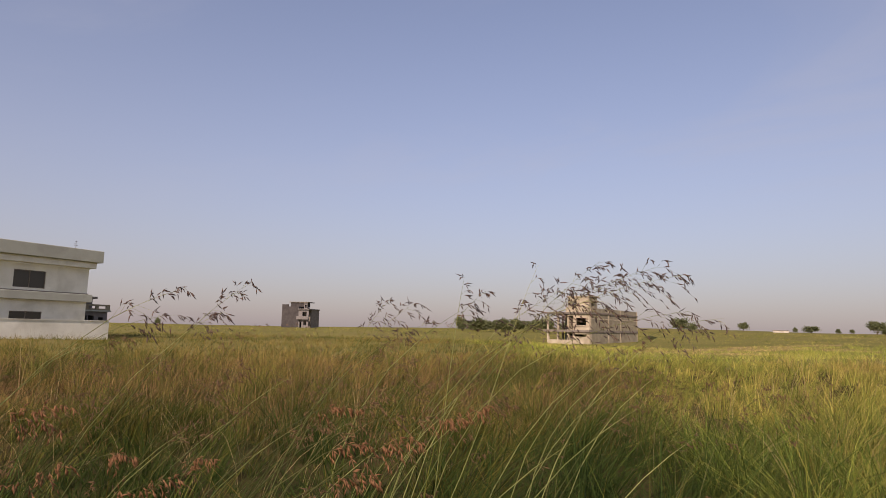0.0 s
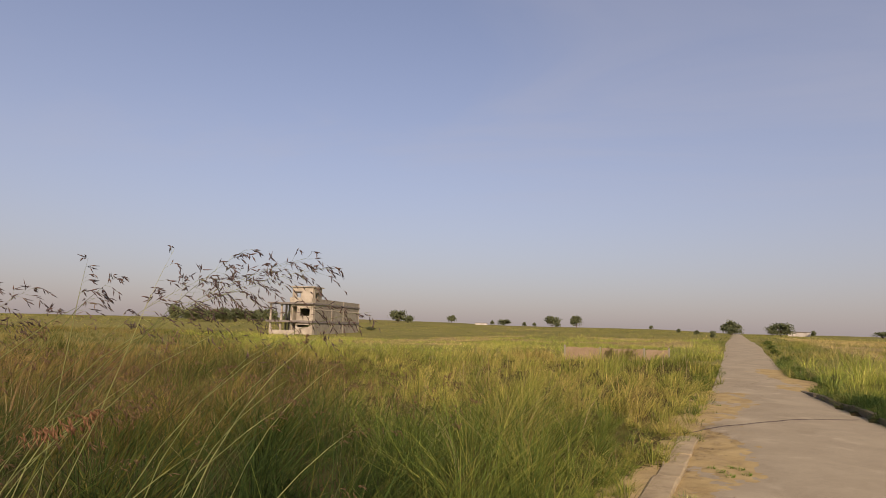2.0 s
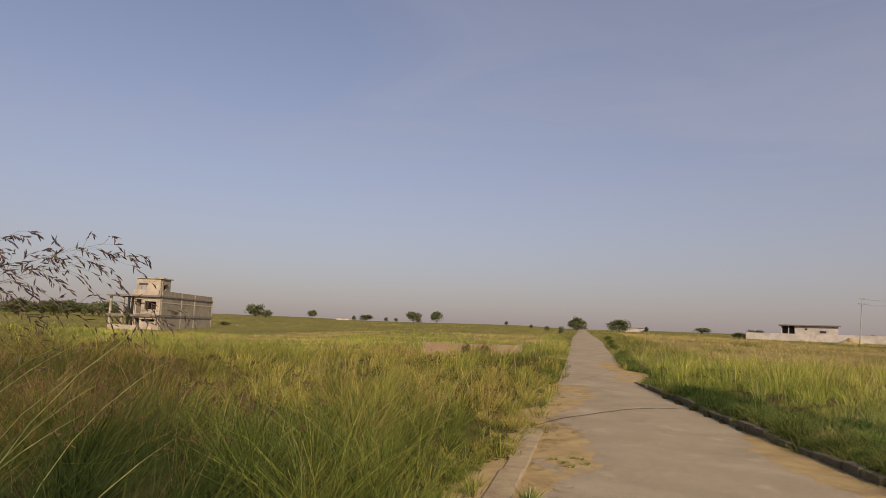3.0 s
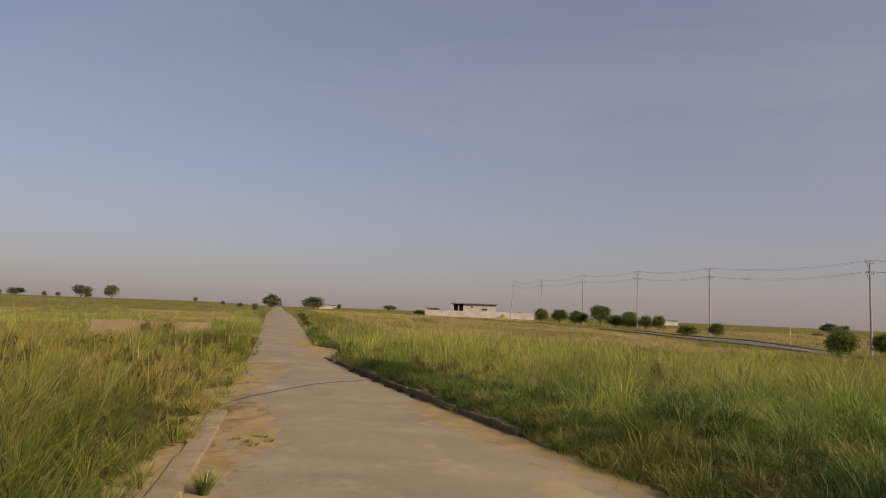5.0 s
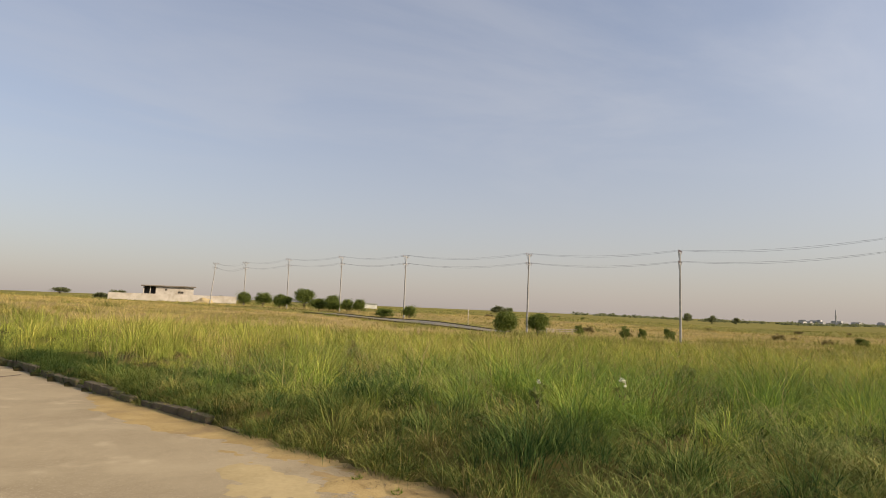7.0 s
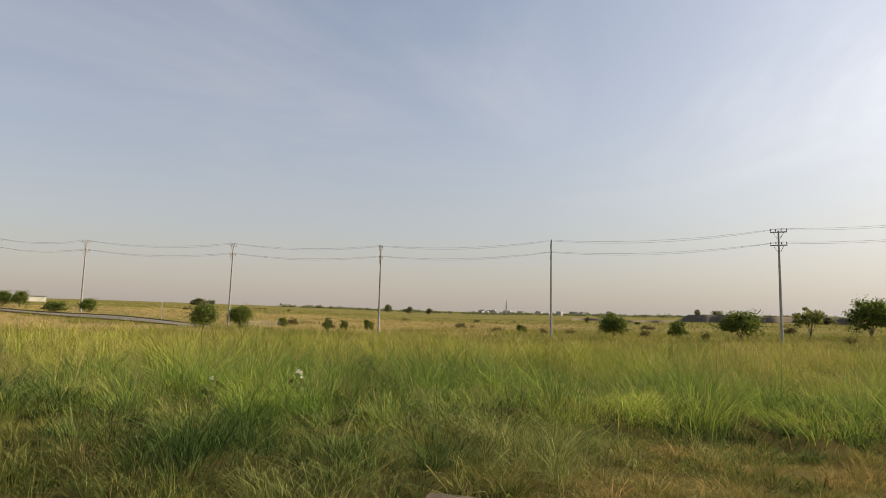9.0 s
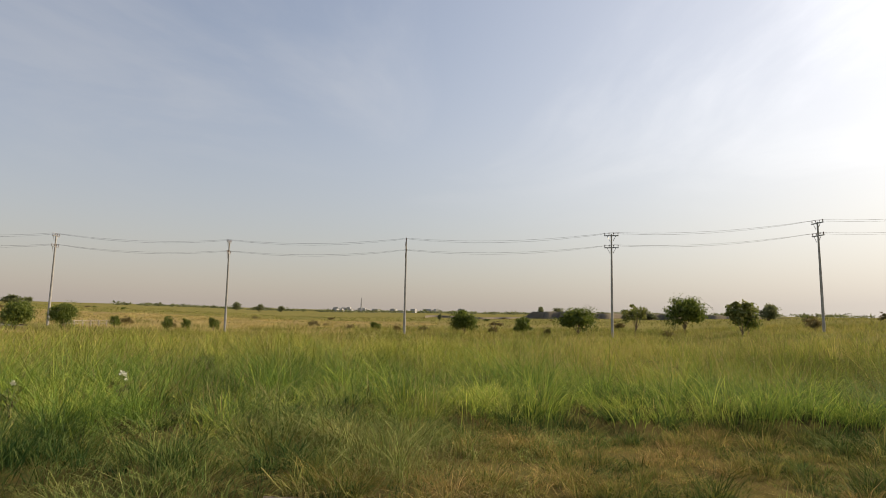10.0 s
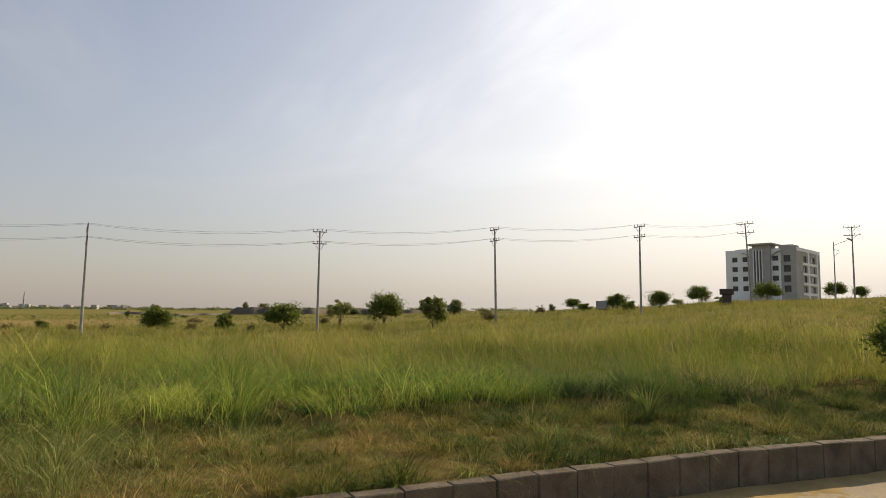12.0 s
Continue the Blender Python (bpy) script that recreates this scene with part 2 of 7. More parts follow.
def lane_material():
    """Worn concrete: broad stains, pale blotches where the skin has gone, and fine exposed grit that shows in patches."""
    m = material("road_concrete", (0.255, 0.205, 0.128), (0.345, 0.282, 0.182), 0.55, 0.95, 9, 0.0, stain=(0.375, 0.31, 0.2), stain_scale=0.9, grit=0.3)
    t = m.node_tree
    bsdf = t.nodes["Principled BSDF"]
    colour = bsdf.inputs["Base Color"].links[0].from_socket
    geo = t.nodes.new("ShaderNodeNewGeometry")

    def tex(scale, detail, low, high):
        n = t.nodes.new("ShaderNodeTexNoise")
        n.inputs["Scale"].default_value = scale
        n.inputs["Detail"].default_value = detail
        t.links.new(geo.outputs["Position"], n.inputs["Vector"])
        r = t.nodes.new("ShaderNodeMapRange")
        r.interpolation_type = "SMOOTHSTEP"
        r.inputs["From Min"].default_value = low
        r.inputs["From Max"].default_value = high
        t.links.new(n.outputs["Fac"], r.inputs["Value"])
        return r.outputs["Result"]

    def over(fac, shade, share):
        nonlocal colour
        k = t.nodes.new("ShaderNodeMath")
        k.operation = "MULTIPLY"
        k.inputs[1].default_value = share
        t.links.new(fac, k.inputs[0])
        mix = t.nodes.new("ShaderNodeMix")
        mix.data_type = "RGBA"
        t.links.new(k.outputs[0], mix.inputs["Factor"])
        t.links.new(colour, mix.inputs["A"])
        mix.inputs["B"].default_value = (*shade, 1)
        colour = mix.outputs["Result"]

    over(tex(1.7, 4.0, 0.58, 0.74), (0.47, 0.39, 0.26), 0.5)
    grit, where = tex(85.0, 2.0, 0.52, 0.62), tex(0.8, 3.0, 0.40, 0.62)
    both = t.nodes.new("ShaderNodeMath")
    both.operation = "MULTIPLY"
    t.links.new(grit, both.inputs[0])
    t.links.new(where, both.inputs[1])
    over(both.outputs[0], (0.16, 0.125, 0.08), 0.55)
    over(tex(60.0, 1.0, 0.62, 0.70), (0.46, 0.39, 0.28), 0.5)
    t.links.new(colour, bsdf.inputs["Base Color"])
    rel = t.nodes.new("ShaderNodeBump")
    rel.inputs["Strength"].default_value = 0.35
    rel.inputs["Distance"].default_value = 0.004
    t.links.new(grit, rel.inputs["Height"])
    t.links.new(rel.outputs[0], bsdf.inputs["Normal"])
    return m


M_ROAD = lane_material()
M_DIRT = material("sandy_dirt", (0.28, 0.2, 0.092), (0.42, 0.315, 0.15), 2.0, 1.0, 60, 0.35, grit=0.7, stain=(0.24, 0.175, 0.1), stain_scale=1.6)
M_OLDKERB = material("sandy_old_concrete", (0.27, 0.205, 0.115), (0.40, 0.315, 0.185), 4, 0.95, 40, 0.6, stain=(0.20, 0.145, 0.085), stain_scale=2.0)
# soil coloured near-black, so gaps between the tufts read as shade
M_SHADESOIL = material("shade_dark_soil", (0.035, 0.032, 0.014), (0.085, 0.066, 0.03), 1.5, 1.0, 14, 0.6, stain=(0.10, 0.07, 0.03), stain_scale=0.9)
M_THATCH = material("trodden_thatch", (0.085, 0.068, 0.024), (0.165, 0.126, 0.048), 3.0, 1.0, 45, 0.8, stain=(0.10, 0.10, 0.028), stain_scale=1.2)
M_MEADOW = material("far_meadow", (0.13, 0.124, 0.044), (0.21, 0.188, 0.066), 0.05, 1.0, 1.5, 0.5, stain=(0.215, 0.175, 0.075), stain_scale=0.012)
M_DRYLAND = material("dry_meadow", (0.20, 0.155, 0.068), (0.31, 0.235, 0.11), 0.12, 1.0, 2.5, 0.5, stain=(0.15, 0.135, 0.045), stain_scale=0.05)
M_KERB = material("kerb_concrete", (0.105, 0.085, 0.06), (0.185, 0.15, 0.108), 5, 0.95, 50, 0.7, per_piece=0.08, stain=(0.065, 0.052, 0.036), stain_scale=2.5)
M_CONC = material("pole_concrete", (0.25, 0.24, 0.222), (0.40, 0.385, 0.355), 2, 0.9, 40, 0.2)
M_STEEL = material("galvanised_steel", (0.22, 0.22, 0.22), (0.36, 0.36, 0.36), 6, 0.5, 60, 0.05, metal=0.7)
M_WIRE = material("dark_wire", (0.03, 0.03, 0.035), (0.06, 0.06, 0.06), 6, 0.7, 60, 0.0)
M_CERAMIC = material("brown_porcelain", (0.10, 0.05, 0.03), (0.16, 0.08, 0.05), 6, 0.3, 60, 0.0)
M_WHITE = material("white_stucco", (0.60, 0.585, 0.50), (0.79, 0.775, 0.68), 0.5, 0.9, 25, 0.1, stain=(0.52, 0.50, 0.41), stain_scale=0.35)
M_LIMEWASH = material("patchy_limewash", (0.36, 0.32, 0.26), (0.56, 0.51, 0.44), 0.5, 0.95, 12, 0.3, stain=(0.30, 0.255, 0.20), stain_scale=0.35)
M_GREYPAINT = material("pale_grey_stucco", (0.30, 0.315, 0.27), (0.40, 0.41, 0.36), 0.5, 0.9, 25, 0.1, stain=(0.27, 0.27, 0.24), stain_scale=0.3)
M_DARKWALL = material("dark_grey_stucco", (0.045, 0.04, 0.04), (0.08, 0.072, 0.07), 0.7, 0.95, 25, 0.2)
M_BLOCK = material("grey_block_wall", (0.205, 0.18, 0.128), (0.305, 0.27, 0.198), 0.9, 0.95, 20, 0.4, stain=(0.17, 0.14, 0.105), stain_scale=0.4)
M_PLASTER = material("bare_cement_plaster", (0.31, 0.262, 0.19), (0.47, 0.405, 0.305), 0.8, 0.95, 20, 0.3, stain=(0.22, 0.175, 0.13), stain_scale=0.7)
M_BRICK = material("dusty_red_brick", (0.25, 0.17, 0.10), (0.33, 0.24, 0.15), 1.5, 0.95, 18, 0.5, stain=(0.36, 0.28, 0.18), stain_scale=0.9)
M_SLAB = material("dark_slab_edge", (0.14, 0.12, 0.10), (0.24, 0.21, 0.18), 1.5, 0.95, 18, 0.3)
# near-black tone for a panel that stands in for indoor shade
M_SHADEPANEL = material("interior_shade", (0.05, 0.045, 0.04), (0.10, 0.09, 0.075), 1.5, 0.95, 18, 0.1)
M_GLASS = glass_material("dark_glass", (0.05, 0.046, 0.038))
M_FRAME = material("brown_window_frame", (0.10, 0.08, 0.06), (0.16, 0.13, 0.10), 4, 0.6, 40, 0.05)
M_SAND = material("sand_heap", (0.33, 0.26, 0.14), (0.42, 0.335, 0.185), 1.5, 1.0, 18, 0.4)
# white paint raised in the colour to stand in for haze and glare
M_HAZEWHITE = material("haze_lifted_white_paint", (0.84, 0.835, 0.82), (0.91, 0.905, 0.89), 0.3, 0.85, 25, 0.05, stain=(0.70, 0.68, 0.65), stain_scale=0.2)
M_APGREY = material("light_grey_paint", (0.39, 0.37, 0.34), (0.49, 0.465, 0.43), 0.4, 0.9, 25, 0.08, stain=(0.34, 0.33, 0.31), stain_scale=0.2)
M_SLATE = material("unpainted_grey_stucco", (0.14, 0.13, 0.125), (0.21, 0.195, 0.19), 0.7, 0.95, 25, 0.2)
M_BARK = material("grey_brown_bark", (0.10, 0.075, 0.05), (0.20, 0.155, 0.11), 6, 0.95, 40, 0.6)
M_ASPHALT = material("worn_asphalt", (0.14, 0.13, 0.115), (0.20, 0.187, 0.168), 1.2, 0.95, 40, 0.3)
M_EARTH = material("dark_earth_bank", (0.12, 0.103, 0.078), (0.19, 0.165, 0.125), 0.5, 1.0, 6, 0.6)
M_TOWN = material("far_white_walls", (0.33, 0.318, 0.30), (0.50, 0.487, 0.468), 0.2, 0.9, 5, 0.0)
M_RUST = material("dark_rusted_steel", (0.05, 0.035, 0.03), (0.10, 0.07, 0.06), 3, 0.8, 30, 0.2)
M_STRAW = leaf_material("dry_straw", (0.30, 0.22, 0.09), (0.46, 0.36, 0.17), through=0.35)
M_DEADSTRAW = leaf_material("weathered_straw", (0.12, 0.075, 0.035), (0.36, 0.26, 0.12), through=0.2)

# green darkened in the colour: self-shadow of the stand, gaps between tufts
G_SHADED = grass_material("shaded_stand_grass", (0.26, 0.17, 0.054), (0.145, 0.118, 0.026), (0.07, 0.088, 0.018), (0.038, 0.061, 0.015), tips=0.25)
G_LEFT = grass_material("edge_grass", (0.38, 0.295, 0.10), (0.28, 0.258, 0.06), (0.18, 0.208, 0.038), (0.088, 0.125, 0.026))
G_FIELD = grass_material("field_grass", (0.50, 0.36, 0.125), (0.39, 0.325, 0.082), (0.275, 0.275, 0.056), (0.185, 0.205, 0.042), through=0.36)
G_DUSKY = grass_material("dusky_field_grass", (0.33, 0.215, 0.08), (0.24, 0.185, 0.052), (0.15, 0.145, 0.034), (0.085, 0.10, 0.025), through=0.3)
G_PLAIN = grass_material("plain_grass", (0.40, 0.295, 0.11), (0.315, 0.275, 0.072), (0.215, 0.225, 0.05), (0.14, 0.165, 0.038), through=0.36)
G_TANGLE = grass_material("pale_tangled_blades", (0.52, 0.43, 0.20), (0.42, 0.39, 0.14), (0.27, 0.32, 0.09), (0.15, 0.21, 0.07), tips=0.1, through=0.3)
G_GREEN = grass_material("green_field_grass", (0.78, 0.62, 0.26), (0.54, 0.525, 0.12), (0.345, 0.435, 0.07), (0.14, 0.225, 0.044), through=0.29, tips=0.32)
G_MID = grass_material("olive_field_grass", (0.52, 0.42, 0.145), (0.42, 0.385, 0.088), (0.325, 0.35, 0.064), (0.21, 0.25, 0.048), through=0.26, tips=0.3)
# light and dark ends pushed apart to imitate blade highlights and shaded gaps
G_VERGE = grass_material("verge_grass", (0.52, 0.355, 0.14), (0.30, 0.24, 0.072), (0.15, 0.18, 0.038), (0.05, 0.082, 0.02), tips=0.24, lift=0.08, through=0.3)
G_ANKLE = grass_material("ankle_high_grass", (0.37, 0.285, 0.12), (0.27, 0.25, 0.075), (0.175, 0.21, 0.048), (0.088, 0.136, 0.034), tips=0.25, lift=0.0, through=0.16)
G_DEAD = grass_material("dead_brown_grass", (0.31, 0.19, 0.085), (0.25, 0.15, 0.066), (0.18, 0.115, 0.05), (0.12, 0.09, 0.037), tips=0.2, lift=0.0)
G_VERGE_GREEN = grass_material("green_tuft", (0.22, 0.28, 0.055), (0.18, 0.26, 0.047), (0.12, 0.20, 0.038), (0.08, 0.15, 0.034), through=0.5)
G_DRY = grass_material("dry_grass", (0.58, 0.43, 0.185), (0.49, 0.375, 0.14), (0.39, 0.315, 0.105), (0.26, 0.235, 0.072), lift=0.05)
# same widened range: pale end for highlights, dark end for gaps
G_COOL = grass_material("cool_green_tussock", (0.38, 0.37, 0.13), (0.215, 0.255, 0.07), (0.105, 0.172, 0.044), (0.04, 0.082, 0.025), tips=0.3, through=0.24)
G_FAR = grass_material("far_grass", (0.44, 0.33, 0.115), (0.33, 0.285, 0.075), (0.24, 0.235, 0.056), (0.16, 0.175, 0.043))
L_HEADS = leaf_material("reddish_seed_heads", (0.17, 0.075, 0.035), (0.38, 0.19, 0.095), through=0.35)
L_SEED = leaf_material("dark_seed_spikes", (0.045, 0.03, 0.028), (0.15, 0.095, 0.07), through=0.12)
L_DUSK = leaf_material("dusky_brown_seeds", (0.10, 0.055, 0.028), (0.24, 0.145, 0.07), through=0.25)
L_STEM = leaf_material("pale_green_stems", (0.06, 0.072, 0.02), (0.15, 0.145, 0.045), through=0.3)
# the same green stems, brightened in the colour as if sunlit
L_LIT_STEM = leaf_material("lit_green_stems", (0.15, 0.18, 0.05), (0.40, 0.40, 0.15), through=0.3)
L_TREE = leaf_material("tree_leaves", (0.055, 0.084, 0.016), (0.185, 0.225, 0.042), through=0.36)
# far leaves: paler and greyer colour stands in for distance haze
L_HAZED = leaf_material("hazed_tree_leaves", (0.12, 0.135, 0.062), (0.20, 0.215, 0.095), through=0.5)
L_LIGHT = leaf_material("pale_tree_leaves", (0.11, 0.14, 0.035), (0.24, 0.24, 0.075), through=0.45)
L_DRYBUSH = leaf_material("brown_bush_leaves", (0.11, 0.095, 0.036), (0.24, 0.185, 0.07), through=0.35)
L_YELLOW = leaf_material("yellow_flowers", (0.50, 0.45, 0.06), (0.75, 0.66, 0.12), through=0.4)
L_PALE = leaf_material("pale_flowers", (0.62, 0.60, 0.46), (0.80, 0.78, 0.66), through=0.3)

# ---------------------------------------------------------------- mesh helpers
def mesh_from(name, verts, faces, mat, smooth=False):
    me = bpy.data.meshes.new(name)
    me.from_pydata([tuple(v) for v in verts], [], [tuple(f) for f in faces])
    if mat is not None:
        me.materials.append(mat)
    if smooth:
        for p in me.polygons:
            p.use_smooth = True
    me.update()
    return me


def from_bm(name, bm, mat):
    me = bpy.data.meshes.new(name)
    bmesh.ops.recalc_face_normals(bm, faces=bm.faces)
    bm.to_mesh(me)
    bm.free()
    if mat is not None:
        me.materials.append(mat)
    return me


def part(name, bm, mat, parent, label="", kind=""):
    """One mesh object under a thing or under a part."""
    me = bm if isinstance(bm, bpy.types.Mesh) else from_bm(name, bm, mat)
    ob = new(name, me)
    ob.parent = parent
    return tagged(ob, label, kind=kind)


def thing(name, label, category, group="", kind="", at=None):
    ob = new(name)
    ob.empty_display_size = 0.2
    if at is not None:
        ob.matrix_basis = at
    return tagged(ob, label, category, group, kind)


def add_box(bm, x0, x1, y0, y1, z0, z1, bevel=0.0):
    vs = [bm.verts.new(p) for p in ((x0, y0, z0), (x1, y0, z0), (x1, y1, z0), (x0, y1, z0), (x0, y0, z1), (x1, y0, z1), (x1, y1, z1), (x0, y1, z1))]
    fs = [bm.faces.new([vs[i] for i in f]) for f in ((3, 2, 1, 0), (4, 5, 6, 7), (0, 1, 5, 4), (1, 2, 6, 5), (2, 3, 7, 6), (3, 0, 4, 7))]
    if bevel:
        edges = list({e for f in fs for e in f.edges})
        bmesh.ops.bevel(bm, geom=edges, offset=bevel, segments=1, affect="EDGES")
    return bm


def box(x0, x1, y0, y1, z0, z1, bevel=0.0):
    return add_box(bmesh.new(), x0, x1, y0, y1, z0, z1, bevel)


def add_tube(bm, path, radii, sides=8):
    """A tube along a list of points with a radius at each."""
    rings = []
    path = [Vector(p) for p in path]
    for i, p in enumerate(path):
        way = (path[min(i + 1, len(path) - 1)] - path[max(i - 1, 0)]).normalized()
        side = way.cross(Vector((0, 0, 1)) if abs(way.z) < 0.9 else Vector((1, 0, 0))).normalized()
        up = side.cross(way)
        rings.append([bm.verts.new(p + (side * math.cos(2 * math.pi * k / sides) + up * math.sin(2 * math.pi * k / sides)) * radii[i]) for k in range(sides)])
    for a, b in zip(rings, rings[1:]):
        for k in range(sides):
            bm.faces.new((a[k], a[(k + 1) % sides], b[(k + 1) % sides], b[k]))
    bm.faces.new(rings[0])
    bm.faces.new(rings[-1])
    return bm


def tube(path, radii, sides=8):
    return add_tube(bmesh.new(), path, radii, sides)


def wall_with_holes(u0, u1, z0, z1, thick, holes):
    """A wall in the x-z plane from u0 to u1, its outer face at y = 0 and its depth towards +y, with rectangular holes (ua, ub, za, zb) through it."""
    bm = bmesh.new()
    us = sorted({u0, u1, *(h[0] for h in holes), *(h[1] for h in holes)})
    zs = sorted({z0, z1, *(h[2] for h in holes), *(h[3] for h in holes)})
    open_at = lambda i, j: not (0 <= i < len(us) - 1 and 0 <= j < len(zs) - 1) or any(h[0] - 1e-6 < (us[i] + us[i + 1]) / 2 < h[1] + 1e-6 and h[2] - 1e-6 < (zs[j] + zs[j + 1]) / 2 < h[3] + 1e-6 for h in holes)
    grid = {}

    def v(i, j, k):
        if (i, j, k) not in grid:
            grid[i, j, k] = bm.verts.new((us[i], k * thick, zs[j]))
        return grid[i, j, k]

    for i in range(len(us) - 1):
        for j in range(len(zs) - 1):
            if open_at(i, j):
                continue
            bm.faces.new((v(i, j, 0), v(i + 1, j, 0), v(i + 1, j + 1, 0), v(i, j + 1, 0)))
            bm.faces.new((v(i, j + 1, 1), v(i + 1, j + 1, 1), v(i + 1, j, 1), v(i, j, 1)))
            if open_at(i - 1, j):
                bm.faces.new((v(i, j, 1), v(i, j, 0), v(i, j + 1, 0), v(i, j + 1, 1)))
            if open_at(i + 1, j):
                bm.faces.new((v(i + 1, j, 0), v(i + 1, j, 1), v(i + 1, j + 1, 1), v(i + 1, j + 1, 0)))
            if open_at(i, j - 1):
                bm.faces.new((v(i, j, 0), v(i, j, 1), v(i + 1, j, 1), v(i + 1, j, 0)))
            if open_at(i, j + 1):
                bm.faces.new((v(i, j + 1, 1), v(i, j + 1, 0), v(i + 1, j + 1, 0), v(i + 1, j + 1, 1)))
    return bm


# ---------------------------------------------------------------- the lie of the land
# heights on rings round the viewpoint, by azimuth from +y towards +x
CENTRE = (0.5, -3.5)
RINGS = (0, 12, 25, 65, 110, 200, 400, 1200, 3000)
LAND_FIELD = {
    -90: (0.1, 0.2, 0.6, 1.3, 2.2, 2.0, 2.0),
    -60: (0.1, 0.1, 0.5, 1.3, 1.9, 2.0, 2.0),
    -45: (0.1, 0.1, 0.1, 1.5, 2.8, 3.0, 2.0),
    -24: (0.1, -0.1, -0.6, 1.7, 5.2, 5.5, 4.0),
    -10: (0.1, 0.3, 0.8, 2.0, 4.0, 5.0, 4.0),
}
LAND_AHEAD = {
    0: (0.1, 0.4, 0.9, 2.2, 4.3, 5.0, 4.0),
    6: (0.1, 0.5, 0.95, 1.9, 3.0, 4.0, 4.0),
    15: (0.05, 0.5, 0.9, 1.3, 3.3, 3.0, 3.0),
    30: (-0.1, 0.1, 0.7, 0.9, 2.5, 3.0, 3.0),
    45: (-0.2, -0.6, 0.3, 0.8, 1.4, 1.5, 0.0),
    60: (-0.3, -1.1, -0.8, -0.5, 0.0, -3.0, -8.0),
}
LAND_SLOPE = {
    75: (-0.3, -1.1, -1.4, -1.9, -2.8, -7.0, -15.0),
    90: (-0.3, -1.0, -1.1, -1.3, -1.6, -4.0, -11.0),
    105: (-0.1, -0.5, -0.4, -0.2, 0.6, 2.0, 5.0),
    120: (0.1, 0.6, 1.4, 1.9, 3.0, 6.0, 12.0),
    130: (0.3, 1.3, 3.0, 4.0, 5.0, 8.0, 14.0),
    140: (0.4, 2.5, 4.3, 6.2, 8.0, 9.0, 14.0),
    150: (0.4, 2.5, 5.0, 7.0, 9.0, 9.0, 14.0),
    210: (0.2, 1.0, 2.0, 3.0, 4.0, 4.0, 4.0),
}
LAND = {**LAND_FIELD, **LAND_AHEAD, **LAND_SLOPE}
_az = np.array([k for k in LAND] + [270.0])
_lz = np.array([(0.0, 0.0) + LAND[k] for k in LAND] + [(0.0, 0.0) + LAND[-90]])
_rings = np.array(RINGS, float)


def smoothstep(a, b, v):
    s = np.clip((v - a) / (b - a), 0, 1)
    return s * s * (3 - 2 * s)


def land(x, y):
    """The ground's broad height at x, y (numbers or arrays)."""
    x, y = np.atleast_1d(np.asarray(x, float)), np.atleast_1d(np.asarray(y, float))
    dx, dy = x - CENTRE[0], y - CENTRE[1]
    r = np.hypot(dx, dy)
    az = (np.degrees(np.arctan2(dx, dy)) + 90) % 360 - 90
    i = np.clip(np.searchsorted(_az, az, side="right") - 1, 0, len(_az) - 2)
    s = (az - _az[i]) / (_az[i + 1] - _az[i])
    s = s * s * (3 - 2 * s)
    j = np.clip(np.searchsorted(_rings, r, side="right") - 1, 0, len(_rings) - 2)
    k = np.clip((r - _rings[j]) / (_rings[j + 1] - _rings[j]), 0, 1)
    low = _lz[i, j] * (1 - s) + _lz[i + 1, j] * s
    high = _lz[i, j + 1] * (1 - s) + _lz[i + 1, j + 1] * s
    z = low * (1 - k) + high * k
    wave = 0.05 * np.sin(x * 0.31 + 1.3) * np.sin(y * 0.27) + 0.12 * np.sin(x * 0.071 + y * 0.043) * np.sin(y * 0.063 - x * 0.02)
    return z + wave * smoothstep(9, 40, r)


def road_left(y):
    return np.interp(y, [-40, -10, 2.6, 13, 32, 75, 150, 330], [-4.6, -1.2, 0.30, 1.62, 3.75, 8.1, 16.5, 36.0])


def road_right(y):
    return np.interp(y, [-40, -14, -9, 0, 6, 15, 17.5, 19.0, 21.5, 22.5, 30, 64, 150, 330], [4.7, 5.0, 5.2, 4.8, 4.64, 4.50, 4.60, 5.5, 5.6, 5.0, 5.9, 10.2, 19.3, 39.5])


def kerb_line(y):
    return np.interp(y, [-40, -14, -9, 0, 6, 15, 18], [4.7, 5.0, 5.2, 4.8, 4.64, 4.50, 4.45])


def on_road(x, y, grow=0.0):
    return (x > road_left(y) - grow) & (x < road_right(y) + grow) & (y < 330)


ROAD2_X = (55.5, 61.0)


def wander(x, y, scale, seed):
    """A smooth uneven field between -1 and 1."""
    rng = np.random.default_rng(seed)
    out = np.zeros_like(x)
    for k in range(6):
        a, ph = rng.uniform(0, 2 * math.pi), rng.uniform(0, 2 * math.pi)
        f = rng.uniform(0.6, 1.8) / scale
        out += np.sin((x * math.cos(a) + y * math.sin(a)) * f * 2 * math.pi + ph)
    return out / 6


def verge_width(x, y):
    """How far the short grass reaches from the lane before the tussocks begin."""
    return 2.9 - 1.65 * smoothstep(-4.5, 1.5, y) + 0.75 * wander(x, y, 3.0, 9) - 2.6 * smoothstep(12, 16, y)


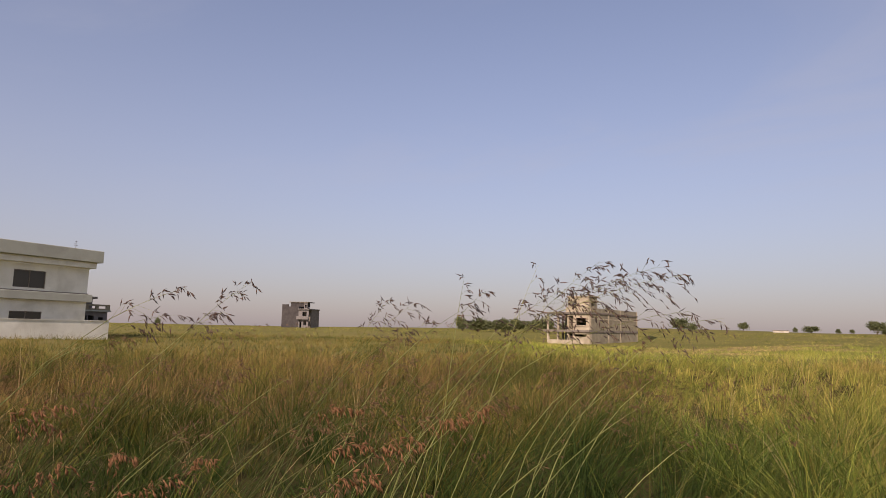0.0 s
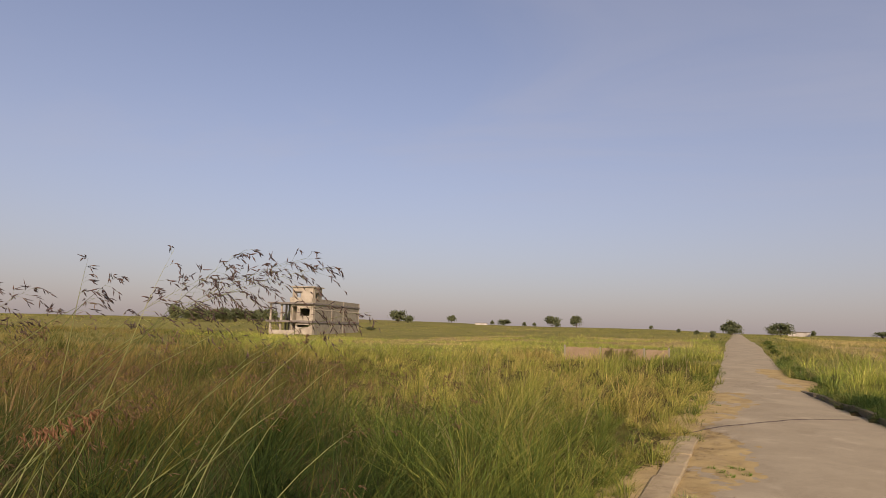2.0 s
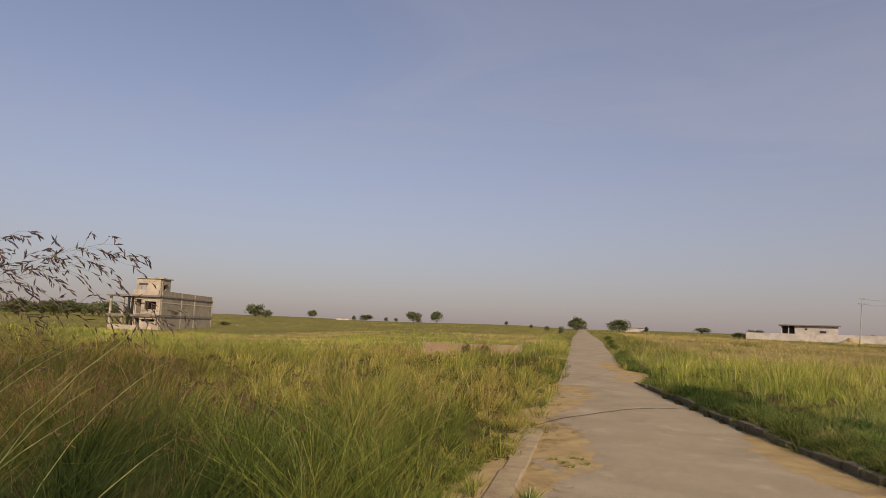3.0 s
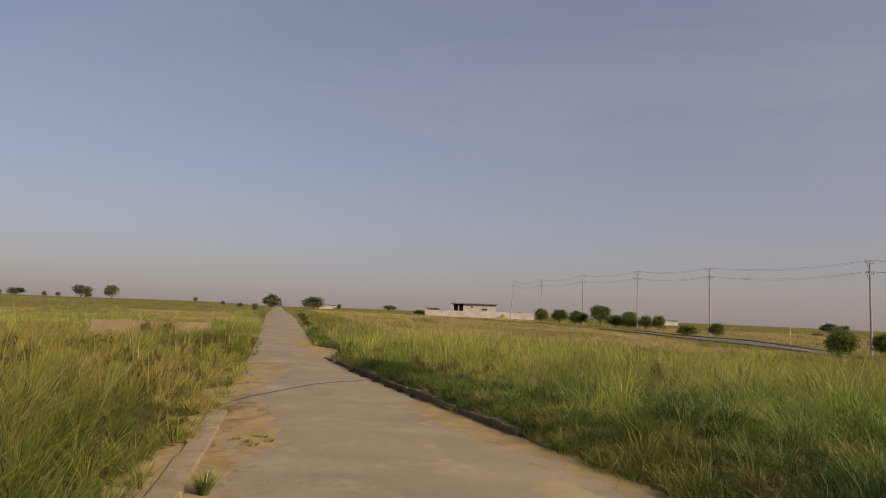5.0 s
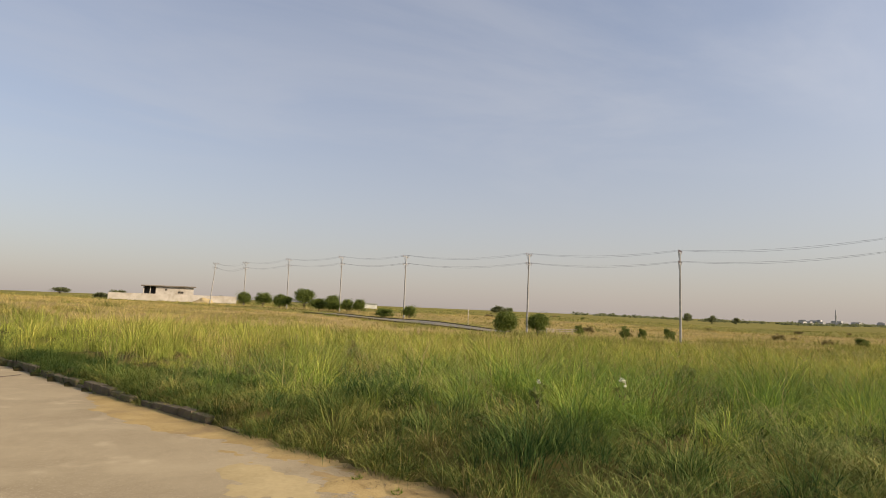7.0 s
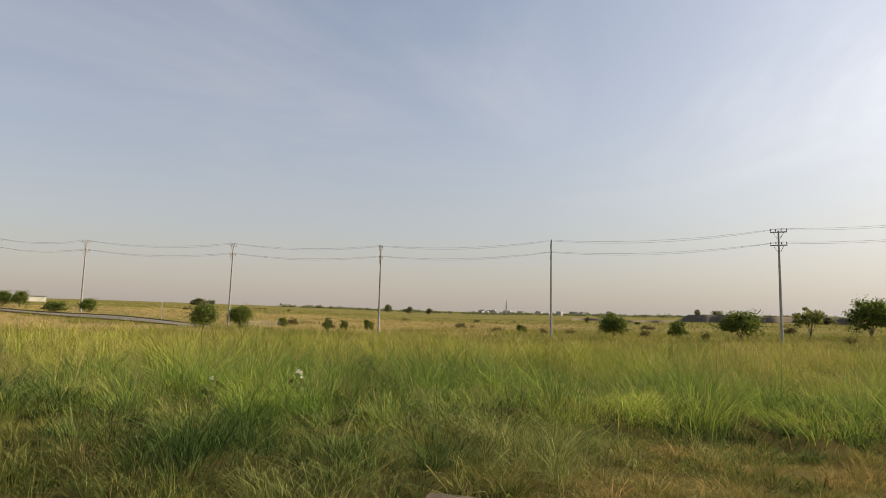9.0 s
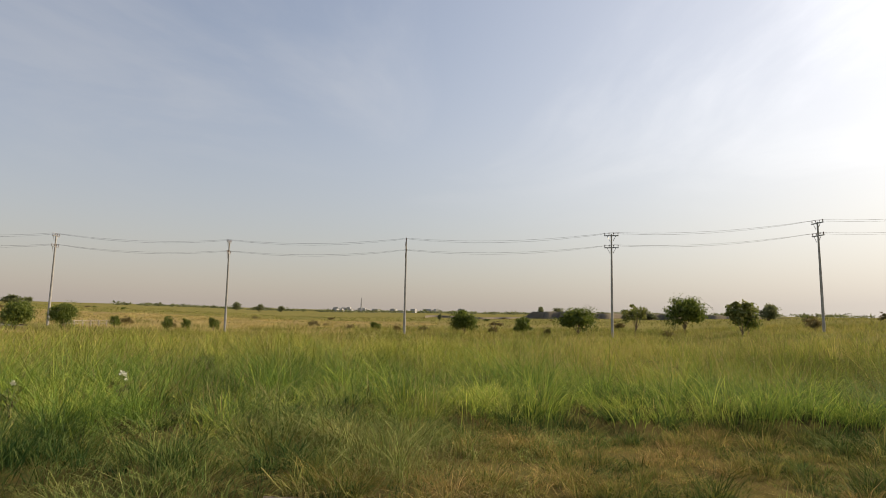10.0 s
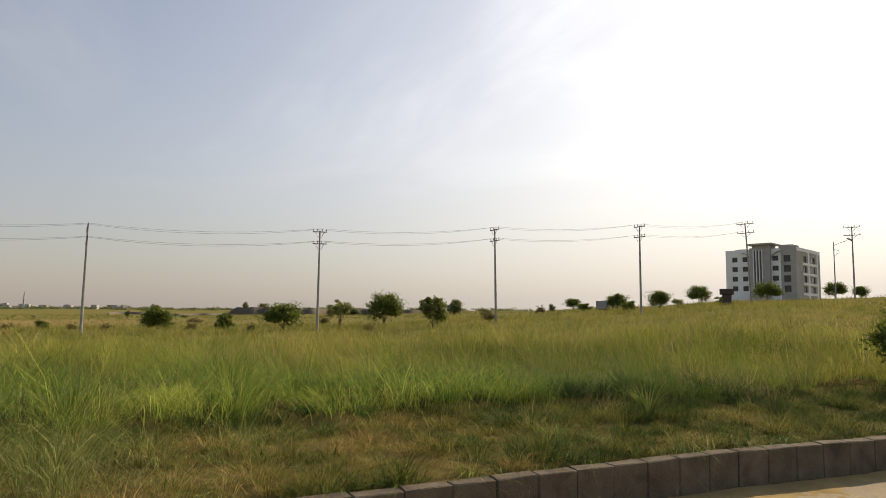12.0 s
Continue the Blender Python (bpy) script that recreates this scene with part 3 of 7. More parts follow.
def ground_z(x, y):
    """The ground's height with the raised verges; under the road it lies a little lower."""
    x, y = np.atleast_1d(np.asarray(x, float)), np.atleast_1d(np.asarray(y, float))
    z = land(x, y)
    right = x - road_right(y)
    left = road_left(y) - x
    near = 1 - smoothstep(13, 17, y)
    # the tussocks stand on a low uneven bank
    over = right - verge_width(x, y)
    z = z + (0.12 + 0.10 * wander(x, y, 1.5, 71)) * smoothstep(-0.3, 0.5, over) * smoothstep(0.0, 0.5, right) * (1 - smoothstep(0.9, 4.5, over)) * smoothstep(-13, -10, y) * (1 - smoothstep(1.5, 4.5, y))
    z = z + np.where(y < -2.6, 0.335 * smoothstep(0.0, 0.22, right), np.where(y < 3.6, 0.30 * smoothstep(-0.05, 1.0, right), 0.24 * smoothstep(0.0, 0.34, right))) * (1 - smoothstep(3.5, 9.0, right)) * near
    z = z + 0.06 * smoothstep(0.2, 1.0, left) * (1 - smoothstep(4.0, 9.0, left))
    z = np.where(on_road(x, y, 0.05), z - 0.06, z)
    z = np.where((x > ROAD2_X[0]) & (x < ROAD2_X[1]) & (y > 40) & (y < 74), z - 0.05, z)
    return z


def dry_field(x, y):
    """Where the grass is dry: beyond the poles, on the rise before the far plot, and in a belt of the other field."""
    wav = 6 * np.sin(x * 0.09) + 5 * np.sin(y * 0.07 + 1)
    r = np.hypot(x - CENTRE[0], y - CENTRE[1]) + 3 * wav
    return ((x > 63) & (y > 4 + wav) & (r < 150)) | ((y > 33 + 0.5 * wav) & (y < 165) & (x > 8 + 0.12 * y) & (x < 51)) | ((y > 60 + wav) & (y < 92 + wav) & (x < 4) & (x > -46) & (np.sin(x * 0.19 + 0.6) + np.sin(y * 0.31 + x * 0.13) > -0.1))


def gz(x, y):
    return float(ground_z(x, y)[0])


# the ground, one sheet to the horizon
_radii = np.concatenate([[0.4], np.linspace(0.8, 12, 66), 12 * np.geomspace(1.02, 4600 / 12, 96)])
_steps = 320
_angles = np.linspace(0, 2 * math.pi, _steps, endpoint=False)
_rr, _aa = np.meshgrid(_radii, _angles, indexing="ij")
_gx, _gy = CENTRE[0] + _rr * np.sin(_aa), CENTRE[1] + _rr * np.cos(_aa)
_gzz = ground_z(_gx.ravel(), _gy.ravel())
_verts = np.column_stack([_gx.ravel(), _gy.ravel(), _gzz])
_faces = [(i * _steps + k, (i + 1) * _steps + k, (i + 1) * _steps + (k + 1) % _steps, i * _steps + (k + 1) % _steps) for i in range(len(_radii) - 1) for k in range(_steps)]
_faces.append(tuple(range(_steps)))
_me = mesh_from("ground", _verts, _faces, M_SHADESOIL, smooth=True)
_me.materials.append(M_MEADOW)
_me.materials.append(M_DRYLAND)
_me.materials.append(M_THATCH)
_mid = _rr[:-1].ravel() * 1.0
_fx, _fy = _gx[:-1].ravel(), _gy[:-1].ravel()
_right = _fx - road_right(_fy)
# slot 0 keeps the shade-dark soil under the near grass
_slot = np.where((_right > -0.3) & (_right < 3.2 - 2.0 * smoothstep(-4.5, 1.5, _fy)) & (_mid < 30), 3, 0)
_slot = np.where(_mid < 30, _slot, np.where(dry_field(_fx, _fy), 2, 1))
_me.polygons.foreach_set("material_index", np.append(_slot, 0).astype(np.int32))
ground = new("ground", _me)
tagged(ground, "dry olive-coloured field earth under rough grass", "ground", kind="structure")

# the road: a strip with a slightly crowned section
_ys = np.concatenate([np.arange(-40, 40, 0.4), np.arange(40, 332, 3.0)])
_vs, _fs = [], []
_cross = 14
for y in _ys:
    a, b = float(road_left(y)) - 0.05, float(road_right(y)) + 0.0
    for k in range(_cross + 1):
        s = k / _cross
        x = a + (b - a) * s
        _vs.append((x, y, float(land(x, y)[0]) + 0.02 * (1 - (2 * s - 1) ** 2) + 0.006 * math.sin(x * 2.1 + y * 1.3) * math.sin(y * 0.9)))
for i in range(len(_ys) - 1):
    for k in range(_cross):
        n = i * (_cross + 1) + k
        _fs.append((n, n + 1, n + _cross + 2, n + _cross + 1))
road = new("road", mesh_from("road", _vs, _fs, M_ROAD, smooth=True))
tagged(road, "pale worn concrete lane dusted with sand", "road", kind="structure")

# the second lane, beside the poles
_vs, _fs = [], []
_ys2 = np.arange(40, 75, 2.0)
for y in _ys2:
    for x in np.linspace(ROAD2_X[0], ROAD2_X[1], 5):
        _vs.append((x, y, float(land(x, y)[0]) + 0.04))
for i in range(len(_ys2) - 1):
    for k in range(4):
        n = i * 5 + k
        _fs.append((n, n + 1, n + 6, n + 5))
road2 = new("road", mesh_from("road", _vs, _fs, M_ASPHALT, smooth=True))
tagged(road2, "grey asphalt lane beside the line of poles", "road", kind="structure")
kerb2 = thing("kerb", "grey concrete kerb along the far asphalt lane", "kerb", kind="structure")
for x in (ROAD2_X[0] - 0.15, ROAD2_X[1]):
    _vs, _fs = [], []
    for y in _ys2:
        z = float(land(x, y)[0])
        _vs += [(x, y, z - 0.1), (x, y, z + 0.14), (x + 0.15, y, z + 0.14), (x + 0.15, y, z - 0.1)]
    for i in range(len(_ys2) - 1):
        for k in range(3):
            n = i * 4 + k
            _fs.append((n, n + 1, n + 5, n + 4))
    part("kerb_stone_row", mesh_from("kerb_stone_row", _vs, _fs, M_KERB), None, kerb2)

# ---------------------------------------------------------------- utility poles
def build_pole(name, label, height, arms, group, spin=0.0, arm_len=2.3):
    root = thing(name, label, "utility pole", group)
    part("shaft", tube([(0, 0, -0.6), (0, 0, height * 0.5), (0, 0, height)], [0.135, 0.105, 0.068], 10), M_CONC, root)
    for z in arms:
        bm = bmesh.new()
        add_box(bm, -arm_len / 2, arm_len / 2, -0.045, 0.045, z - 0.045, z + 0.045)
        for side in (-1, 1):
            add_tube(bm, [(side * 0.12, 0.09, z - 0.55), (side * arm_len * 0.3, 0.06, z - 0.04)], [0.022, 0.022], 5)
        arm = part("crossarm", bm, M_STEEL, root)
        arm.rotation_euler = (0, 0, spin)
        for u in (-0.46, -0.16, 0.16, 0.46):
            ins = part("insulator", tube([(0, 0, 0.0), (0, 0, 0.06), (0, 0, 0.08), (0, 0, 0.14), (0, 0, 0.16), (0, 0, 0.24)], [0.02, 0.02, 0.042, 0.036, 0.042, 0.02], 8), M_CERAMIC, arm)
            ins.location = (u * arm_len, 0, z + 0.05)
    return root


# x, y, height above the base, lean along x and y in degrees
POLES = [
    (79.0, 147.5, 10.4, 4.5, -1.8), (71.0, 117.5, 9.2, 0.5, 0.3), (68.4, 97.5, 9.3, 0.0, 0.3), (67.3, 80.3, 9.4, 0.2, 0.0),
    (64.7, 62.1, 9.15, 0.2, 0.0), (64.1, 40.0, 9.5, 0.4, -0.4), (64.3, 21.3, 9.4, 0.0, 0.3), (63.0, 2.6, 9.5, 0.0, 0.4),
    (58.9, -17.0, 9.5, 0.0, 0.5), (56.6, -34.7, 9.7, 0.5, 1.3), (53.8, -51.0, 9.7, 0.3, 0.3), (55.7, -70.1, 10.0, 0.2, 4.2), (57.3, -92.4, 10.2, 0.0, 0.0),
]
TOPS = []
for n, (x, y, h, lx, ly) in enumerate(POLES):
    z = gz(x, y)
    double = n in (0, 8, 11, 12)
    along = math.radians({0: 20, 8: 80, 11: 25, 12: 20}.get(n, 8))
    p = build_pole("utility_pole", "tall grey concrete electricity pole with steel crossarms" if not double else "concrete electricity pole with two wide double crossarms",
                   h, (h - 0.12, h - 1.25), "poles along the lane", along, {0: 1.9, 8: 1.3, 11: 2.0, 12: 2.1}.get(n, 1.5))
    p.matrix_basis = pose(x, y, z, -ly, lx, 0)
    TOPS.append((x + h * math.sin(radians(lx)), y + h * math.sin(radians(ly)), z + h))
for a, b in zip(TOPS[:11], TOPS[1:11] + [TOPS[11]]):
    for drop, off in ((0.0, -0.4), (0.0, 0.4), (1.15, -0.4), (1.15, 0.4)):
        run = bmesh.new()
        pts = []
        span = math.dist(a[:2], b[:2])
        for k in range(13):
            s = k / 12
            pts.append((a[0] + (b[0] - a[0]) * s + off * 0.9, a[1] + (b[1] - a[1]) * s + off * 0.2, a[2] + (b[2] - a[2]) * s - drop + 0.15 - (0.026 + 0.005 * (off > 0)) * span * 4 * s * (1 - s)))
        add_tube(run, pts, [0.008] * 13, 4)
        me = from_bm("overhead_wire", run, M_WIRE)
        tagged(new("overhead_wire", me), "thin dark sagging electricity wire between poles", "wire", "wires of the power line")


# ---------------------------------------------------------------- houses
def window(parent, x0, x1, z0, z1, y=0.0, bars=2, label="", depth=0.12):
    """A window set into a wall whose outer face is at y: dark glass, a frame and its mullions."""
    w = part("window", box(x0, x1, y + depth, y + depth + 0.03, z0, z1), M_GLASS, parent, label)
    bm = bmesh.new()
    t = 0.06
    add_box(bm, x0, x1, y + depth - 0.05, y + depth - 0.002, z0, z0 + t)
    add_box(bm, x0, x1, y + depth - 0.05, y + depth - 0.002, z1 - t, z1)
    add_box(bm, x0, x0 + t, y + depth - 0.05, y + depth - 0.002, z0 + t, z1 - t)
    add_box(bm, x1 - t, x1, y + depth - 0.05, y + depth - 0.002, z0 + t, z1 - t)
    for k in range(1, bars):
        u = x0 + (x1 - x0) * k / bars
        add_box(bm, u - 0.03, u + 0.03, y + depth - 0.05, y + depth - 0.002, z0 + t, z1 - t)
    f = part("window_frame", bm, M_FRAME, parent)
    f.parent = w
    return w


def white_house():
    root = thing("house", "white two-storey house with a heavy grey roof parapet", "house", at=pose(-63.15, 15.13, 0.0, 0, 0, 106.7))
    up = [(-12.4, -9.8, 4.5, 5.98), (-6.5, -3.85, 4.5, 5.98)]
    down = [(-12.4, -9.8, 1.3, 2.5), (-6.55, -3.9, 1.3, 2.5)]
    part("front_wall", wall_with_holes(-16, 0, -0.6, 3.5, 0.3, down), M_WHITE, root)
    part("upper_wall", wall_with_holes(-16, 0, 4.2, 6.6, 0.3, up), M_WHITE, root)
    part("end_wall", box(-0.3, 0, 0.303, 10.7, -0.6, 6.6), M_WHITE, root)
    part("end_wall", box(-16, -15.7, 0.303, 10.7, -0.6, 6.6), M_WHITE, root)
    part("back_wall", box(-16, 0, 10.7, 11, -0.6, 6.6), M_WHITE, root)
    part("floor_band", box(-16.3, 0.25, -0.45, 11.2, 3.503, 4.197, 0.03), M_GREYPAINT, root)
    part("roof_slab", box(-16.4, 0.35, -0.55, 11.2, 6.603, 7.15, 0.03), M_WHITE, root)
    part("parapet", box(-16.8, 0.75, -0.9, 11.6, 7.153, 8.25, 0.04), M_GREYPAINT, root, "pale grey overhanging roof parapet")
    for a, b, c, d in up + down:
        window(root, a, b, c, d, 0, 2)
    part("trim", box(-16.2, 0.1, -0.06, -0.003, 4.2, 4.3), M_SLAB, root)
    cable = [(-15.5 + 15.2 * k / 30, -0.62 + 0.02 * math.sin(k * 1.9), 6.52 - 0.12 * abs(math.sin(k * 0.52)) + 0.05 * math.sin(k * 2.3)) for k in range(31)]
    part("hanging_cable", tube(cable, [0.022] * 31, 5), M_WHITE, root, "loose pale cable under the roof edge")
    # the lower weathered wing behind the end wall
    part("wing_wall", wall_with_holes(0.003, 4.3, -0.4, 2.75, 0.25, [(1.5, 2.9, 0.9, 2.35), (3.35, 3.9, 1.4, 2.2)]), M_SLATE, root, "weathered grey wall with an open porch").location = (0, 3.0, 0)
    part("wing_wall", box(4.05, 4.3, 3.253, 8.5, -0.4, 2.75), M_SLATE, root)
    # dark panel put behind the openings in place of the porch's shade
    part("wing_shade_panel", box(0.1, 4.0, 5.5, 5.6, -0.4, 2.7), M_SHADEPANEL, root)
    part("porch_post", box(2.2, 2.32, 3.02, 3.2, 0.903, 2.347), M_SLATE, root)
    part("wing_roof", box(0.003, 4.5, 2.7, 8.7, 2.753, 2.9), M_GREYPAINT, root)
    part("wing_parapet", wall_with_holes(1.9, 4.4, 2.903, 3.45, 0.15, [(2.2, 2.9, 3.05, 3.28), (3.2, 4.0, 3.05, 3.28)]), M_BLOCK, root).location = (0, 2.8, 0)
    part("stair_cover", box(1.3, 2.9, 3.4, 6.2, 2.903, 4.0), M_SLATE, root)
    part("stair_roof", box(1.0, 3.2, 3.1, 6.5, 4.003, 4.2), M_SLAB, root)
    ant = part("aerial", tube([(-0.2, 2.0, 8.25), (-0.2, 2.0, 9.3)], [0.025, 0.02], 6), M_STEEL, root)
    for z, l in ((9.0, 0.3), (8.85, 0.4), (9.2, 0.2)):
        part("rod", tube([(-0.2 - l / 2, 2.0, z), (-0.2 + l / 2, 2.0, z)], [0.02, 0.02], 5), M_STEEL, ant)
    wall = thing("boundary_wall", "plain white plastered boundary wall in front of the house", "wall", at=pose(-63.15, 15.13, 0.0, 0, 0, 106.7))
    part("wall_panel", box(-18, 0.9, -2.2, -1.98, -0.6, 1.80), M_WHITE, wall)
    part("coping", box(-18.05, 0.95, -2.26, -1.92, 1.803, 1.86), M_WHITE, wall)
    part("wall_panel", box(0.68, 0.9, -1.977, 9, -0.6, 1.80), M_WHITE, wall)


white_house()


def dark_house():
    # nearest corner between the dark flank and the white front
    root = thing("house", "far house with a dark flank and white balcony front", "house", at=pose(-179.0, 114.8, gz(-179, 114.8) - 0.2, 0, 0, 32))
    part("flank_wall", box(-6.0, -0.003, 0.0, 9.0, 0, 7.2), M_DARKWALL, root, "dark unplastered flank wall")
    part("front_wall", wall_with_holes(0.0, 3.6, 0, 6.2, 0.3, [(1.4, 2.9, 3.7, 5.4), (0.5, 1.2, 0, 2.2), (1.9, 2.9, 1.0, 2.3)]), M_SLATE, root)
    # wall behind the openings, lightened in the colour to imitate distance haze
    part("inner_wall", box(0.003, 3.6, 2.5, 9.0, 0, 6.2), M_SLAB, root)
    part("balcony_slab", box(-0.2, 3.9, -1.2, -0.003, 2.9, 3.1), M_SLATE, root)
    part("balcony_rail", box(-0.2, 3.9, -1.2, -1.05, 3.103, 4.0), M_SLATE, root)
    part("roof_slab", box(0.0, 3.9, -0.6, 9.2, 6.203, 6.5), M_SLATE, root)
    part("roof_room", box(-3.6, 1.2, 1.5, 6.5, 7.203, 8.6), M_DARKWALL, root)
    part("roof_room_front", wall_with_holes(1.203, 2.4, 6.503, 8.6, 0.2, [(1.5, 2.1, 6.9, 7.9)]), M_SLATE, root).location = (0, 1.5, 0)
    part("roof_room_roof", box(-4.0, 2.7, 1.0, 7.0, 8.603, 8.85), M_SLAB, root)
    part("parapet", box(-6.0, -3.7, 0.0, 0.2, 7.203, 7.9), M_DARKWALL, root)


dark_house()


def unfinished_house():
    root = thing("unfinished_house", "unfinished house of bare plaster and grey blocks, windows open", "house", at=pose(-56.64, 93.40, 0.0, 0, 0, 5.8))
    # x runs along the front towards the open porch (negative), y runs back along the block flank
    zb = -0.6
    part("front_wall", wall_with_holes(-4.3, 0.0, zb, 1.75, 0.3, [(-2.9, -0.7, 0.95, 1.30), (-4.2, -3.2, zb + 0.2, 1.5)]), M_PLASTER, root)
    part("upper_front_wall", wall_with_holes(-4.3, 0.0, 2.13, 5.0, 0.3, [(-2.5, -0.6, 2.95, 4.25), (-4.2, -3.1, 2.2, 4.6)]), M_PLASTER, root)
    bm = bmesh.new()
    for a, b, c, d in ((-2.8, -0.3, 4.253, 4.45), (-2.8, -0.3, 2.75, 2.947), (-2.8, -2.5, 2.95, 4.25), (-0.6, -0.3, 2.95, 4.25)):
        add_box(bm, a, b, -0.1, -0.003, c, d)
    part("window_surround", bm, M_PLASTER, root)
    part("window_hood", box(-3.0, -0.5, -0.4, -0.003, 1.40, 1.52), M_PLASTER, root)
    for u, v in ((-8.4, 0.1), (-6.4, 0.1), (-5.2, 2.5), (-8.4, 6.0)):
        part("column", box(u, u + 0.3, v, v + 0.3, zb, 1.75), M_PLASTER, root)
    for u, v in ((-8.4, 0.1), (-6.3, 0.1), (-4.9, 2.5), (-8.4, 6.0)):
        part("column", box(u, u + 0.3, v, v + 0.3, 2.13, 5.0), M_PLASTER, root)
    part("porch_back_wall", wall_with_holes(-8.5, -4.303, zb, 5.0, 0.25, [(-7.8, -6.6, zb + 0.1, 1.5), (-7.6, -5.6, 2.5, 4.4)]), M_BLOCK, root).location = (0, 7.5, 0)
    part("porch_side_wall", box(-4.3, -4.05, 0.303, 7.4, zb, 5.0), M_PLASTER, root)
    part("floor_slab", box(-8.9, 0.15, -0.4, 22.9, 1.753, 2.127), M_SLAB, root)
    part("roof_slab", box(-8.6, 0.15, -0.5, 22.9, 5.003, 5.28), M_SLAB, root)
    part("flank_wall", wall_with_holes(0.303, 22.9, zb, 1.75, 0.25, []), M_BLOCK, root).matrix_basis = pose(0, 0, 0, 0, 0, 90)
    part("flank_wall", wall_with_holes(0.303, 22.9, 2.13, 5.0, 0.25, []), M_BLOCK, root).matrix_basis = pose(0, 0, 0, 0, 0, 90)
    for u in (0.4, 8.2, 13.9, 22.55):
        part("column", box(0.003, 0.07, u, u + 0.33, zb, 6.05), M_PLASTER, root)
    part("tie_beam", box(0.003, 0.05, 0.74, 22.5, 4.05, 4.25), M_PLASTER, root)
    part("parapet", box(-0.25, 0, 0.0, 22.9, 5.283, 6.05), M_BLOCK, root)
    part("parapet", box(-4.4, -0.253, -0.3, -0.05, 5.283, 6.15), M_PLASTER, root)
    part("parapet", box(-8.6, -0.253, 22.65, 22.9, 5.283, 6.0), M_BLOCK, root)
    part("back_wall", box(-8.6, -0.253, 22.6, 22.85, zb, 5.0), M_BLOCK, root)
    part("far_flank_wall", box(-8.6, -8.35, 7.8, 22.5, zb, 5.0), M_BLOCK, root)
    part("stair_room_front", wall_with_holes(-4.2, -0.253, 6.0, 8.0, 0.22, [(-3.4, -2.6, 6.05, 6.95)]), M_PLASTER, root).location = (0, 0.2, 0)
    part("stair_room_flank", wall_with_holes(0.43, 3.4, 6.053, 8.0, 0.22, [(0.9, 1.8, 6.2, 6.9)]), M_BLOCK, root).matrix_basis = pose(0, 0, 0, 0, 0, 90)
    part("stair_room_hood", box(-0.0, 0.35, 0.8, 2.0, 7.1, 7.2), M_SLAB, root)
    part("stair_room_hood", box(-3.7, -2.3, -0.15, 0.19, 7.15, 7.27), M_SLAB, root)
    part("stair_room_roof", box(-4.4, 0.2, 0.0, 4.0, 8.003, 8.18), M_PLASTER, root)
    part("stair_room_back", box(-4.2, -0.25, 3.4, 3.62, 5.283, 8.0), M_BLOCK, root)
    heap = thing("garden_wall", "low pale rough plaster wall before the unfinished house", "wall", at=pose(-56.64, 93.40, 0.0, 0, 0, 5.8))
    part("wall_panel", box(-5.1, -0.9, -5.2, -5.0, -0.8, 0.42), M_PLASTER, heap)
    part("end_post", box(-5.4, -5.1, -5.25, -4.95, -0.8, 0.9), M_PLASTER, heap)


unfinished_house()


